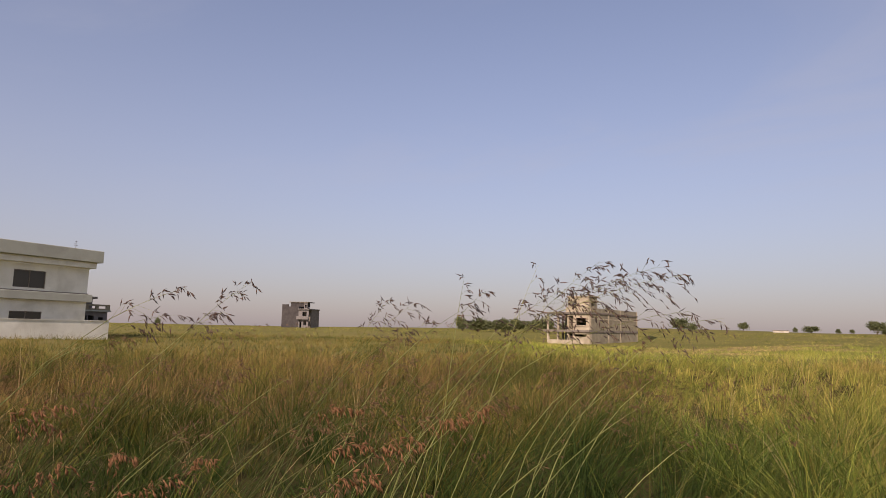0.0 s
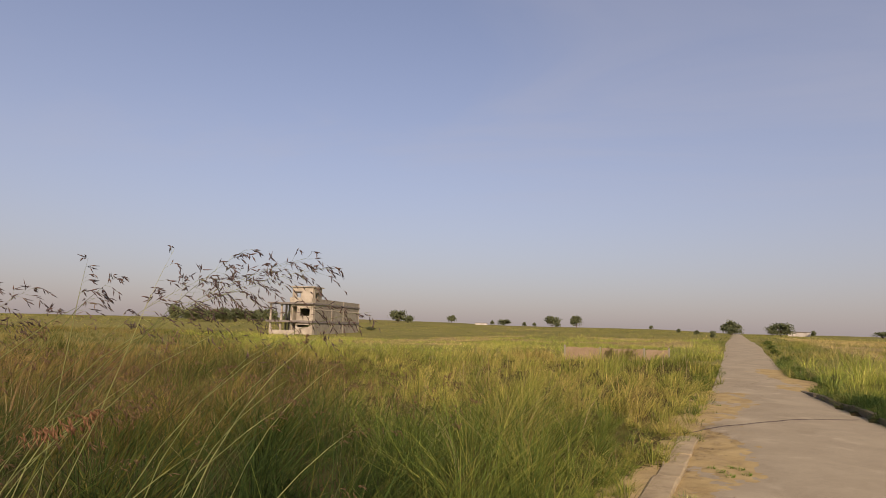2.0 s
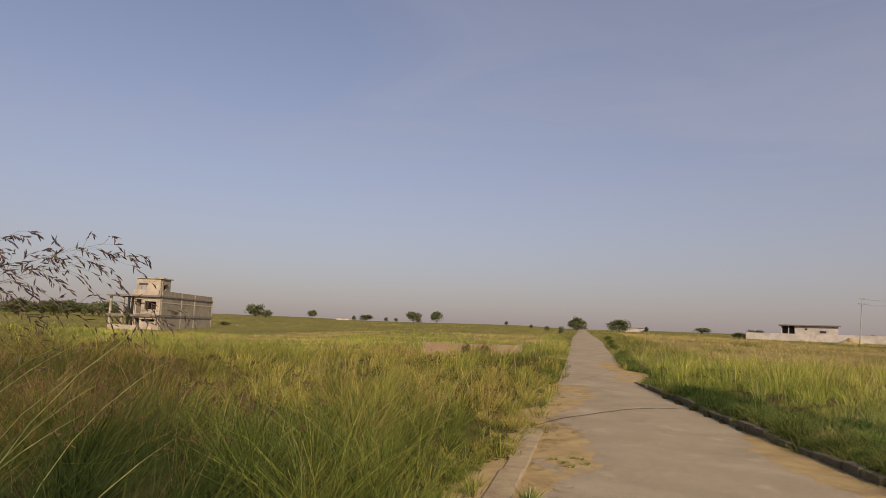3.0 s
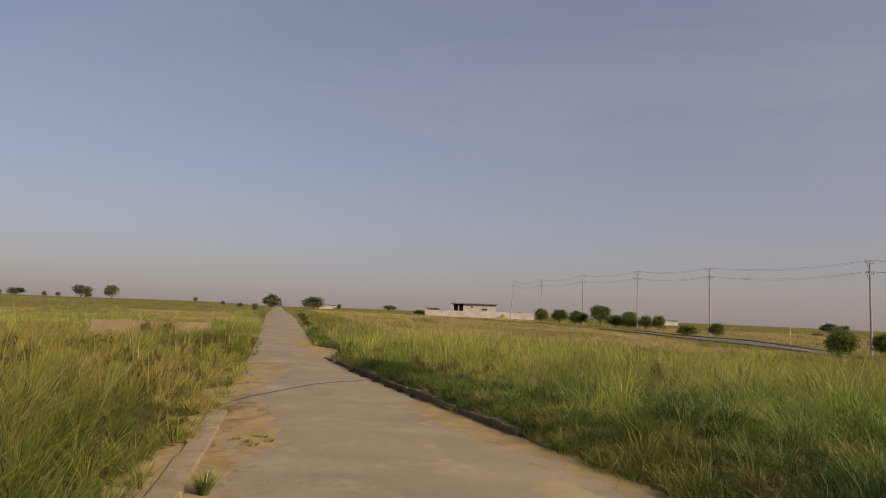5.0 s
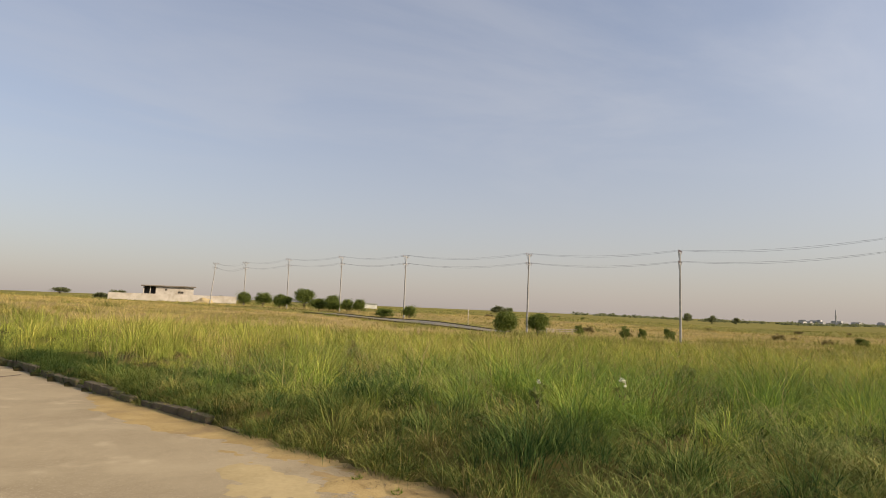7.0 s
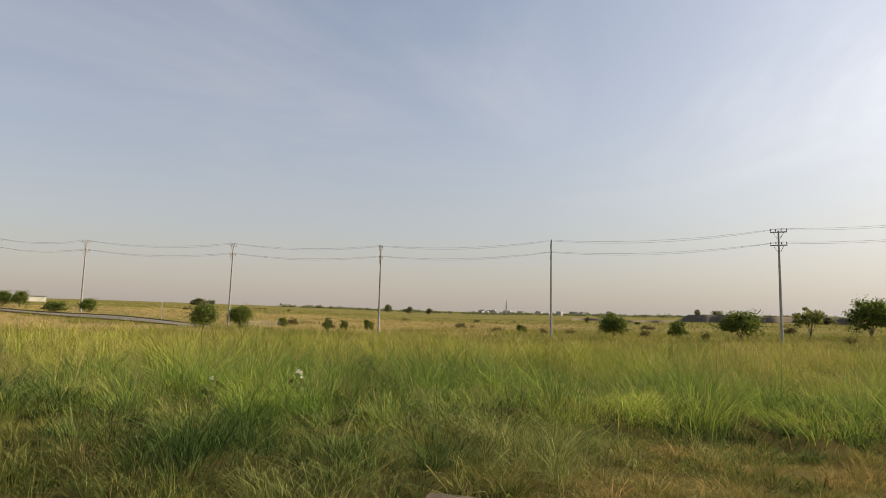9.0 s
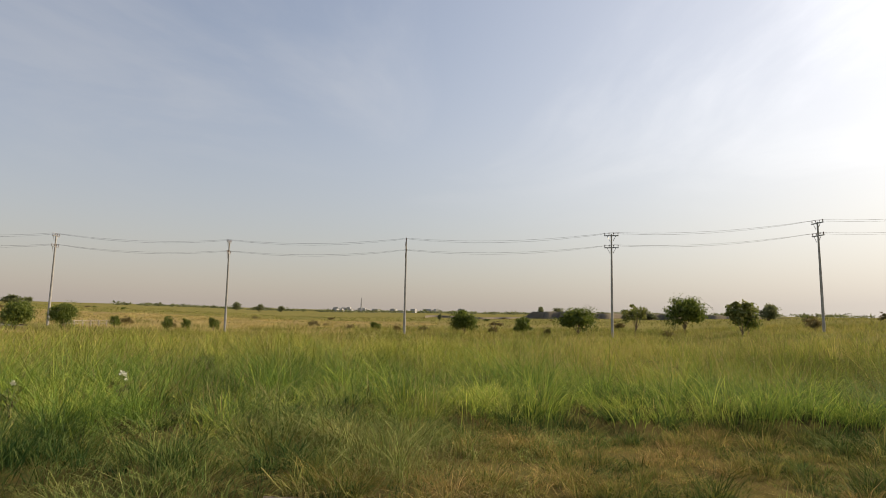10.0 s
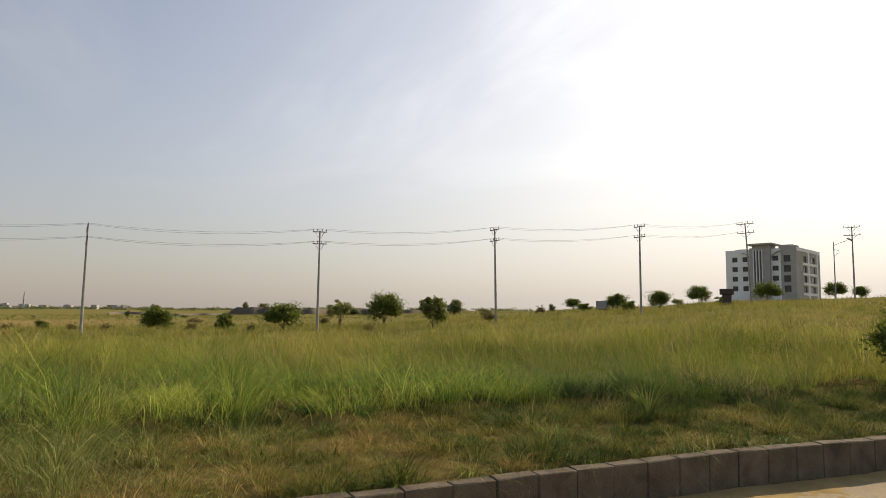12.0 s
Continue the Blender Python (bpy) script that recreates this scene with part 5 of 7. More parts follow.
SHRUB = make_tree("bush", "tall loose light green shrub of upright shoots", "bush", 71, 1.0, 0.8, 0.05, 0.012, 22, 1100, 0.045, L_LIGHT, 1.0, 0.8, "bushes in the field")
put([SHRUB], 55.85, -27.3, rise(55.85, -27.3, 3.5), 30, 3.4 / rise(55.85, -27.3, 3.5) / 0.85)
for x, y, top, w in ((73, 4.5, 0.1, 1.2), (76, 1.6, -0.1, 1.6), (70, -6.5, 0.3, 1.4), (84, 12, -0.4, 1.8), (62.5, -11.5, 0.4, 1.0), (57.0, -21.5, 0.5, 1.3), (60.5, -36, 1.9, 2.0), (84.5, -58.0, 3.2, 2.0),
                     (78.0, -45, 2.2, 2.2), (86, -24, 1.0, 2.0), (96, 20, -0.2, 2.4), (66.5, 28, 0.0, 1.4), (72, 36, 0.2, 1.8), (11.5, 9.6, 0.75, 0.5), (-1.7, 28.2, 1.0, 0.6), (-0.75, 28.3, 1.0, 0.8)):
    h = max(rise(x, y, top), 0.45)
    put([DRY], x, y, h, (x * 37 + y * 11) % 360, w / h / 2.0)


_wild = random.Random(21)
for k in range(16):
    a, d = radians(_wild.uniform(52, 104)), _wild.uniform(75, 260)
    x, y = CENTRE[0] + d * math.sin(a), CENTRE[1] + d * math.cos(a)
    if x > 62:
        put([DRY] if k % 3 else BUSH, x, y, _wild.uniform(0.5, 1.1), _wild.uniform(0, 360), _wild.uniform(0.9, 1.9))


def far_tree(az, d, h, wide=1.0, models=None):
    put(models or SKY, CENTRE[0] + d * math.sin(radians(az)), CENTRE[1] + d * math.cos(radians(az)), h, (az * 53) % 360, wide)


# skyline trees: azimuth, distance, height, width ratio
# beside and behind the unfinished house
for az, d, h, wide in (
    (-41.8, 190, 4.6, 0.91),
    (-40.3, 195, 3.3, 1.30),
    (-38.0, 185, 4.3, 1.26),
    (-35.9, 190, 3.8, 1.31),
    (-34.2, 180, 4.2, 1.07),
    (-32.4, 185, 3.9, 1.18),
    (-30.7, 170, 6.2, 0.60),
    (-40.4, 180, 4.2, 1.38),
    (-38.8, 185, 3.9, 1.38),
    (-37.1, 190, 4.4, 1.39),
    (-35.3, 200, 4.2, 1.26),
    (-25.2, 150, 1.0, 2.28),
    (-68.1, 250, 2.8, 0.78),
):
    far_tree(az, d, h, wide)
# over the field on the near side of the lane
for az, d, h, wide in (
    (-22.8, 280, 5.9, 1.17),
    (-21.9, 285, 3.7, 1.23),
    (-17.9, 330, 4.9, 0.79),
    (-13.1, 340, 3.6, 1.64),
    (-8.8, 330, 6.5, 1.03),
    (-8.3, 320, 3.1, 0.90),
    (-6.7, 335, 7.0, 0.84),
    (-11.3, 330, 2.5, 0.76),
    (-10.4, 330, 2.5, 0.76),
    (-14.2, 330, 2.9, 0.67),
    (-0.3, 300, 2.3, 0.75),
):
    far_tree(az, d, h, wide)
# round the head of the lane and the far plot
for az, d, h, wide in (
    (6.0, 235, 5.3, 1.10),
    (6.1, 225, 2.6, 1.15),
    (9.6, 240, 4.7, 1.35),
    (9.1, 236, 2.4, 1.28),
    (16.4, 300, 2.9, 2.22),
    (20.4, 200, 2.7, 1.49),
    (19.2, 200, 1.7, 2.03),
    (11.9, 260, 2.4, 0.64),
    (28.2, 230, 2.4, 0.99),
    (53.1, 210, 3.1, 1.49),
    (54.0, 212, 2.7, 0.81),
    (1.9, 200, 1.3, 0.88),
    (4.6, 120, 1.5, 0.71),
    (3.3, 170, 1.4, 0.91),
):
    far_tree(az, d, h, wide)
# beyond the poles and on the plain
for az, d, h, wide in (
    (69.3, 420, 6.1, 0.71),
    (71.2, 420, 5.6, 0.87),
    (73.1, 450, 5.1, 0.64),
    (96.5, 280, 5.6, 0.43),
    (98.1, 280, 4.8, 1.02),
    (115.1, 150, 3.6, 0.98),
    (87.4, 160, 2.1, 0.44),
    (105.9, 240, 1.7, 3.04),
    (115.2, 150, 3.9, 0.62),
    (106.0, 240, 2.7, 1.29),
    (124.0, 120, 1.6, 0.76),
):
    far_tree(az, d, h, wide)
for m, (x, y, h, spin, wide), label in FIRST:
    m.matrix_basis = pose(x, y, gz(x, y), 0, 0, spin) @ Matrix.Diagonal((h * wide, h * wide, h, 1))


def far_woods():
    """The belt of trees along the far plain, its leaf colour paled for haze: uneven low crowns."""
    rng = np.random.default_rng(8)
    cards = []
    for _ in range(420):
        az = radians(rng.uniform(60, 122))
        d = rng.uniform(900, 1900)
        x, y = CENTRE[0] + d * math.sin(az), CENTRE[1] + d * math.cos(az)
        z = float(land(x, y)[0])
        h, w = rng.uniform(2.5, 6), rng.uniform(6, 20)
        n = 26
        p = rng.normal(size=(n, 3)) * (w * 0.28, w * 0.28, h * 0.22) + (x, y, z + h * 0.5)
        u = rng.normal(size=(n, 3)) * (1.6, 1.6, 1.1)
        v = rng.normal(size=(n, 3)) * (1.6, 1.6, 1.1)
        for q in range(n):
            cards.append((p[q] - u[q], p[q] + u[q], p[q] + v[q]))
    verts = np.array(cards).reshape(-1, 3)
    me = tri_mesh("far_woods", verts, np.arange(len(verts)).reshape(-1, 3), L_HAZED)
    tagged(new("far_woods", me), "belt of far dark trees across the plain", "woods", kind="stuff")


far_woods()


# ---------------------------------------------------------------- kerb stones
def kerb_stones():
    root = thing("kerb", "upright grey concrete kerb stones along the lane", "kerb", kind="structure")
    rng = random.Random(3)
    shapes = []
    for k in range(4):
        bm = bmesh.new()
        add_box(bm, -0.002, 0.13, -0.190, 0.190, -0.25, 0.36, 0.010)
        for v in bm.verts:
            v.co += Vector((rng.uniform(-0.006, 0.006), rng.uniform(-0.006, 0.006), rng.uniform(-0.006, 0.004)))
        shapes.append(from_bm("kerb_stone", bm, M_KERB))
    pale = []
    for me in shapes:
        pale.append(me.copy())
        pale[-1].materials[0] = M_OLDKERB
    y, n = -22.0, 0
    while y < 17.6:
        x = float(kerb_line(y))
        slope = math.degrees(math.atan2(float(kerb_line(y + 0.4)) - x, 0.4))
        low = 0.0 if y < -2.7 else -0.39 if y < 3.2 else -0.37 + 0.14 * min(1, (y - 3.2) / 2) + 0.03 * math.sin(y * 1.7) - (0.09 if n % 6 == 2 else 0.0) - 0.08 * max(0, min(1, (y - 14) / 3))
        rock = 0.4 if y < -2.7 else 1.5
        s = part("kerb_stone", shapes[n % 4], None, root)
        s.matrix_basis = pose(x, y, float(land(x, y)[0]) + low + rng.uniform(-0.005, 0.005) * rock, rng.uniform(-0.8, 0.8) * rock, rng.uniform(-1, 1) * rock, -slope + rng.uniform(-0.6, 0.6) * rock)
        y += 0.386
        n += 1
    # the sunken kerb on the other side
    left = thing("kerb", "low sandy pale kerb slab half buried under grass and sand", "kerb", kind="structure")
    y = 0.6
    while y < 7.4:
        x = float(road_left(y)) - 0.11
        z = float(land(x, y)[0])
        pitch = math.degrees(math.atan2(float(land(x, y + 0.4)[0]) - z, 0.4))
        s = part("kerb_stone", pale[n % 4], None, left)
        s.matrix_basis = pose(x + rng.uniform(-0.006, 0.006), y, z - 0.302 + 0.014 * math.sin(y * 0.9) + rng.uniform(-0.001, 0.001), pitch, rng.uniform(-2.0, -1.0), -7.2 + rng.uniform(-0.4, 0.4)) @ Matrix.Diagonal((2.1, 2.06, 1.0, 1))
        y += 0.775
        n += 1


kerb_stones()

# sand drifted over the lane's edge
def lane_z(x, y):
    s = (x - float(road_left(y)) + 0.05) / float(road_right(y) - road_left(y) + 0.05)
    return float(land(x, y)[0]) + 0.02 * (1 - (2 * s - 1) ** 2) + 0.006 * math.sin(x * 2.1 + y * 1.3) * math.sin(y * 0.9)


def sand_drift(name, label, y0, y1, inner, outer, rise, seed):
    """Loose sand that thins out over the lane until it runs under its surface, so that its edge is ragged."""
    vs, fs = [], []
    ys = np.arange(y0, y1, 0.07)
    cols = 26
    for y in ys:
        taper = min(1.0, (y - y0) / 1.5, (y1 - y) / 1.5)
        a, b = float(inner(y)), float(outer(y))
        for k in range(cols):
            s = k / (cols - 1)
            x = a + (b - a) * s
            rough = noise.noise(Vector((x * 1.1, y * 0.8, seed))) * 0.55 + noise.noise(Vector((x * 4, y * 3.2, seed + 3))) * 0.35 + noise.noise(Vector((x * 13, y * 12, seed + 5))) * 0.22
            vs.append((x, y, lane_z(x, y) + rise * (0.62 - s + 0.75 * rough - 1.3 * (1 - taper))))
    for i in range(len(ys) - 1):
        for k in range(cols - 1):
            n = i * cols + k
            fs.append((n, n + 1, n + cols + 1, n + cols))
    ob = new(name, mesh_from(name, vs, fs, M_DIRT, smooth=True))
    return tagged(ob, label, "sand", kind="stuff")


sand_drift("sand_drift", "sandy dirt with dry straw drifted over the lane's edge", -2.0, 17.0, lambda y: road_left(y) - 0.8, lambda y: road_left(y) + 1.35, 0.052, 1)
sand_drift("sand_drift", "narrow drift of sand in the gutter below the kerb", -22.0, 9.0, lambda y: kerb_line(y) + 0.02 + 0.3 * (-2.6 < y < 3.6), lambda y: kerb_line(y) - 0.8, 0.035, 2)
sand_drift("sand_drift", "sand washed over the lane at the side opening", 16.5, 28.0, lambda y: road_right(y) + 0.05, lambda y: road_right(y) - 1.6, 0.03, 3)

_vs, _fs = [], []
for i in range(60):
    for k in range(60):
        px, py = 3.1 + 1.5 * i / 59, 0.4 + 2.5 * k / 59
        d = math.hypot((px - 3.85) / 0.62, (py - 1.65) / 1.0)
        rough = noise.noise(Vector((px * 2.2, py * 2.0, 4))) * 0.5 + noise.noise(Vector((px * 9, py * 9, 9))) * 0.3
        _vs.append((px, py, lane_z(px, py) + 0.012 * (0.6 - d + 0.6 * rough)))
for i in range(59):
    for k in range(59):
        _fs.append((i * 60 + k, i * 60 + k + 1, i * 60 + k + 61, i * 60 + k + 60))
tagged(new("sand_patch", mesh_from("sand_patch", _vs, _fs, M_SAND, smooth=True)), "thin patch of yellow sand on the lane", "sand", kind="stuff")

# the cable lying across the lane
_pts = [(0.55, 7.4), (0.95, 7.75), (1.25, 8.4), (1.6, 8.9), (2.2, 9.6), (2.8, 10.3), (3.3, 10.75), (3.8, 10.95), (4.35, 11.2)]
_cab = []
for i in range(len(_pts) - 1):
    for k in range(6):
        s = k / 6
        x, y = _pts[i][0] + (_pts[i + 1][0] - _pts[i][0]) * s, _pts[i][1] + (_pts[i + 1][1] - _pts[i][1]) * s
        _cab.append((x, y + 0.02 * math.sin(x * 9), float(land(x, y)[0]) + 0.032))
cable = new("cable", from_bm("cable", tube(_cab, [0.0055] * len(_cab), 6), M_RUST))
tagged(cable, "thin black cable lying across the lane", "cable")
bm = box(-0.08, 0.07, -0.06, 0.05, -0.08, 0.02, 0.012)
bmesh.ops.subdivide_edges(bm, edges=bm.edges, cuts=2, use_grid_fill=True)
for v in bm.verts:
    v.co += 0.035 * noise.noise_vector(v.co * 9)
stone = new("stone", from_bm("stone", bm, M_OLDKERB))
stone.location = (5.35, -2.35, gz(5.35, -2.35) + 0.03)
tagged(stone, "broken chunk of sandy kerb stone in the grass", "stone")


# ---------------------------------------------------------------- grass
def blades(x, y, z, h, w, bx, by, droop, segs, seed):
    """Vertices, triangles and the way along each blade: (bx, by) is how far the tip leans, in heights, droop how far it nods."""
    rng = np.random.default_rng(seed)
    n = len(x)
    face = rng.uniform(0, math.pi, n)
    sx, sy = np.cos(face) * w / 2, np.sin(face) * w / 2
    rows, along = [], []
    for k in range(segs + 1):
        s = k / segs
        px, py = x + h * bx * s ** 1.7, y + h * by * s ** 1.7
        pz = z + h * (s - droop * s ** 3)
        if k < segs:
            t = (1 - 0.7 * s ** 2) if k else 0.7
            rows += [np.stack([px - sx * t, py - sy * t, pz], 1), np.stack([px + sx * t, py + sy * t, pz], 1)]
            along += [np.full(n, s), np.full(n, s)]
        else:
            rows.append(np.stack([px, py, pz], 1))
            along.append(np.full(n, 1.0))
    per = len(rows)
    verts = np.stack(rows, 1).reshape(-1, 3)
    base = np.arange(n)[:, None] * per
    tris = []
    for k in range(segs - 1):
        tris += [base + [2 * k, 2 * k + 1, 2 * k + 3], base + [2 * k, 2 * k + 3, 2 * k + 2]]
    tris.append(base + [2 * segs - 2, 2 * segs - 1, 2 * segs])
    return verts, np.stack(tris, 1).reshape(-1, 3), np.stack(along, 1).ravel(), per


def scatter(r0, r1, per_m2, seed, az0=-100, az1=172, soft=0.12):
    """Random places on a ring whose rims thin out into the next ring."""
    rng = np.random.default_rng(seed)
    a0, a1 = r0 * soft if r0 > 6 else 0.0, r1 * soft
    r0, r1 = r0 - a0, r1 + a1
    area = math.pi * (r1 * r1 - r0 * r0) * (az1 - az0) / 360
    n = int(area * per_m2)
    r = np.sqrt(rng.uniform(r0 * r0, r1 * r1, n))
    a = np.radians(rng.uniform(az0, az1, n))
    keep = rng.uniform(0, 1, n) < np.clip((r1 - r) / (2 * a1), 0, 1) * (np.clip((r - r0) / (2 * a0), 0, 1) if a0 else 1.0)
    r, a = r[keep], a[keep]
    return CENTRE[0] + r * np.sin(a), CENTRE[1] + r * np.cos(a), rng


def fringe(y):
    """How far the grass creeps over the lane's sandy edge."""
    return np.clip(0.16 + 0.42 * wander(y, y * 0.37, 1.9, 51) + 0.28 * wander(y, y * 0.21, 0.6, 52), -0.2, 0.65) * smoothstep(1.0, 5.0, y) - 0.24 * (1 - smoothstep(4.5, 8.0, y))


def bare(x, y):
    """Where the lane keeps the grass off."""
    return (x > road_left(y) + fringe(y)) & (x < road_right(y) - 0.03) & (y < 330)


def hummock(x, y, cell, seed):
    """Tussocks on a jittered grid: for each place its tussock's own share of height and tint, the way out from its middle, and how near its rim it lies (0 to 1)."""
    gx, gy = np.floor(x / cell), np.floor(y / cell)
    best = np.full(len(x), 1e9)
    ox, oy, own, col = np.zeros(len(x)), np.zeros(len(x)), np.zeros(len(x)), np.zeros(len(x))
    frac = lambda v: v - np.floor(v)
    for i in (-1, 0, 1):
        for j in (-1, 0, 1):
            cx, cy = gx + i, gy + j
            r1 = frac(np.sin(cx * 127.1 + cy * 311.7 + seed) * 43758.5453)
            r2 = frac(np.sin(cx * 269.5 + cy * 183.3 + seed) * 43758.5453)
            r3 = frac(np.sin(cx * 419.2 + cy * 371.9 + seed) * 43758.5453)
            r4 = frac(np.sin(cx * 91.7 + cy * 57.3 + seed) * 43758.5453)
            dx, dy = x - (cx + r1) * cell, y - (cy + r2) * cell
            d = np.hypot(dx, dy)
            nearer = d < best
            best = np.where(nearer, d, best)
            ox, oy = np.where(nearer, dx / np.maximum(d, 0.01), ox), np.where(nearer, dy / np.maximum(d, 0.01), oy)
            own, col = np.where(nearer, r3, own), np.where(nearer, r4, col)
    return own, col, ox, oy, np.clip(best / (cell * 0.75), 0, 1)


def grass_height(x, y):
    """Tall in the field beside the lane, cropped on the verge, uneven everywhere."""
    left = road_left(y) + np.maximum(fringe(y), 0) - x
    right = x - road_right(y)
    clump = wander(x, y, 1.1, 4) * 0.9 + wander(x, y, 4.5, 5) * 0.7
    field = 0.52 + 0.24 * clump
    az = np.degrees(np.arctan2(x - CENTRE[0], y - CENTRE[1]))
    r = np.hypot(x - CENTRE[0], y - CENTRE[1])
    # the thick stand on the near corner
    stand = smoothstep(6, 30, -az) * (1 - smoothstep(4.5, 9.5, r)) * (left > 0)
    hl = field * (0.45 + 0.55 * smoothstep(0.0, 1.2, left)) + (0.62 + 0.12 * clump) * stand * smoothstep(0.0, 0.7, left)
    verge = verge_width(x, y)
    low = 0.15 + 0.05 * clump + 0.10 * smoothstep(-4.5, -1, y) - 0.04 * smoothstep(3, 6, y)
    rank = 0.66 + 0.34 * smoothstep(6.5, 14, r)
    hr = low + rank * ((field * 0.62 + 0.06 - low) * smoothstep(verge - 0.2, verge + 0.4, right) + field * 0.62 * smoothstep(verge + 0.9, verge + 5.0, right))
    return np.where(left > 0, hl, hr), left, right


def grow(name, label, mat, x, y, rng, per, spread, w, segs, seed, hscale=1.0, lean=(0.25, 0.8), droop=(0.05, 0.45), zone=None, wind=(0.12, 0.06), cell=1.2, mound=1.0, tone=0.0, lift=0.0):
    """Grass in tufts: each tuft a spray of blades round its root, of one height and tint."""
    h, left, right = grass_height(x, y)
    ok = ~bare(x, y) & ~((x > ROAD2_X[0] - 0.2) & (x < ROAD2_X[1] + 0.2) & (y > 39.5) & (y < 74))
    if zone is not None:
        ok &= zone(x, y, h, left, right)
    x, y, h = x[ok], y[ok], h[ok]
    n = len(x)
    size = np.maximum(h, 0.08) * np.clip(rng.normal(1.0, 0.28, n), 0.4, 1.8) * hscale
    own_h, own_t, ox, oy, rim = hummock(x, y, cell, 7.3)
    size = np.minimum(size, 1.25)
    size = size * (1 + mound * ((0.38 + 1.15 * own_h) * (1.35 - 1.05 * rim ** 2) - 1))
    small_h, small_t, _, _, small_rim = hummock(x, y, cell * 0.4, 3.1)
    size = size * (1 + mound * ((0.62 + 0.8 * small_h) * (1.25 - 0.75 * small_rim ** 2) - 1))
    size = np.minimum(size, 1.3)
    lush = 0.34 * smoothstep(8.5, 14.0, -y) * (x > 5) * (1 - smoothstep(17, 34, np.hypot(x - CENTRE[0], y - CENTRE[1])))
    tint = np.clip(tone + lush + rng.uniform(0, 1, n) * 0.12 + 0.34 * (small_t - 0.5) + 0.50 * own_t + 0.44 * (0.5 + 0.8 * wander(x, y, 2.6, 14) + 1.1 * wander(x, y, 12, 15)) - 0.03, 0, 1)
    kept = rng.uniform(0, 1, n) < (1.0 - mound * np.clip(2.2 * rim - 1.05, 0, 0.93)) * (1.0 - mound * np.clip(1.8 * small_rim - 0.9, 0, 0.75))
    size = np.where(kept, size, 0.0)
    way = rng.uniform(0, 2 * math.pi, n)
    own = np.repeat(np.arange(n), per)
    m = len(own)
    yaw = rng.uniform(0, 2 * math.pi, m)
    off = np.abs(rng.normal(0, spread, m)) * (0.4 + size[own])
    bxy = rng.uniform(lean[0], lean[1], m)
    px, py = x[own] + off * np.cos(yaw), y[own] + off * np.sin(yaw)
    bx = bxy * np.cos(yaw) + wind[0] + 0.25 * np.cos(way[own]) + 0.25 * mound * (ox * rim)[own]
    by = bxy * np.sin(yaw) + wind[1] + 0.25 * np.sin(way[own]) + 0.25 * mound * (oy * rim)[own]
    bh = size[own] * rng.uniform(0.45, 1.2, m)
    alive = bh > 0.01
    good = alive & (np.hypot(px - 0.4, py + 3.75) > 0.72 + 0.45 * bh)
    good &= ~bare(px, py) & ~on_road(px + bh * bx, py + bh * by, -0.30)
    px, py, bx, by, bh, own = px[good], py[good], bx[good], by[good], bh[good], own[good]
    m = len(own)
    verts, tris, along, k = blades(px, py, ground_z(px, py) - 0.02 + lift * size[own] * rng.uniform(0.3, 1.0, m), bh, w * rng.uniform(0.6, 1.3, m), bx, by, rng.uniform(droop[0], droop[1], m), segs, seed)
    me = tri_mesh(name, verts, tris, mat, along)
    at = me.attributes.new("tint", "FLOAT", "POINT")
    at.data.foreach_set("value", np.repeat(tint[own], k).astype(np.float32))
    return tagged(new(name, me), label, "grass", kind="stuff")


is_verge = lambda x, y, h, left, right: (right > 0) & (right <= verge_width(x, y))
not_verge = lambda x, y, h, left, right: ~is_verge(x, y, h, left, right)
verge_dry = lambda x, y, h, left, right: is_verge(x, y, h, left, right) & (y + 2.0 * wander(x, y, 2.0, 66) < -3.2)
verge_green = lambda x, y, h, left, right: is_verge(x, y, h, left, right) & ~verge_dry(x, y, h, left, right)
rank_verge = lambda x, y, h, left, right: is_verge(x, y, h, left, right) & (right > 0.1) & (y + 1.2 * wander(x, y, 1.6, 72) > -4.4 + 0.9 * (1 - np.minimum(right, 2))) & (y + 1.5 * wander(x, y, 1.5, 73) < 1.0)
near_right = lambda x, y, h, left, right: (right > 0) & (right > verge_width(x, y))


def in_stand(x, y):
    """How much a place belongs to the rank stand on the near corner, coloured dark for its shade."""
    az = np.degrees(np.arctan2(x - CENTRE[0], y - CENTRE[1]))
    r = np.hypot(x - CENTRE[0], y - CENTRE[1])
    return smoothstep(12, 36, -az) * (1 - smoothstep(5.0 + 4 * smoothstep(28, 50, -az), 10.5 + 5 * smoothstep(28, 50, -az), r)) + 0.35 * wander(x, y, 1.7, 61)


stand_left = lambda x, y, h, left, right: (left > 0) & (in_stand(x, y) > 0.4)
open_left = lambda x, y, h, left, right: (left > 0) & (in_stand(x, y) <= 0.4)
any_left = lambda x, y, h, left, right: left > 0
# the corner stand, and the grass between it and the lane
x, y, rng = scatter(0.8, 13, 7.5, 21, -100, 20)
grow("long_grass", "dense long green grass with yellowing tips beside the lane", G_SHADED, x, y, rng, 66, 0.06, 0.0065, 3, 1, 1.0, (0.15, 1.1), (0.05, 0.85), stand_left, (0.1, 0.08), 1.2, 1.0, 0.02)
x, y, rng = scatter(8.5, 24, 4.0, 46, -84, -14)
grow("seed_stalks", "dusky brown seed stalks thick over the long grass", G_DEAD, x, y, rng, 22, 0.22, 0.0075, 2, 40, 1.3, (0.05, 0.6), (0.0, 0.4), lambda x, y, h, l, r: (l > 0) & (wander(x, y, 4.5, 37) + smoothstep(14, 50, -np.degrees(np.arctan2(x - CENTRE[0], y - CENTRE[1]))) > 0.35), (0.1, 0.05), 1.3, 0.5)
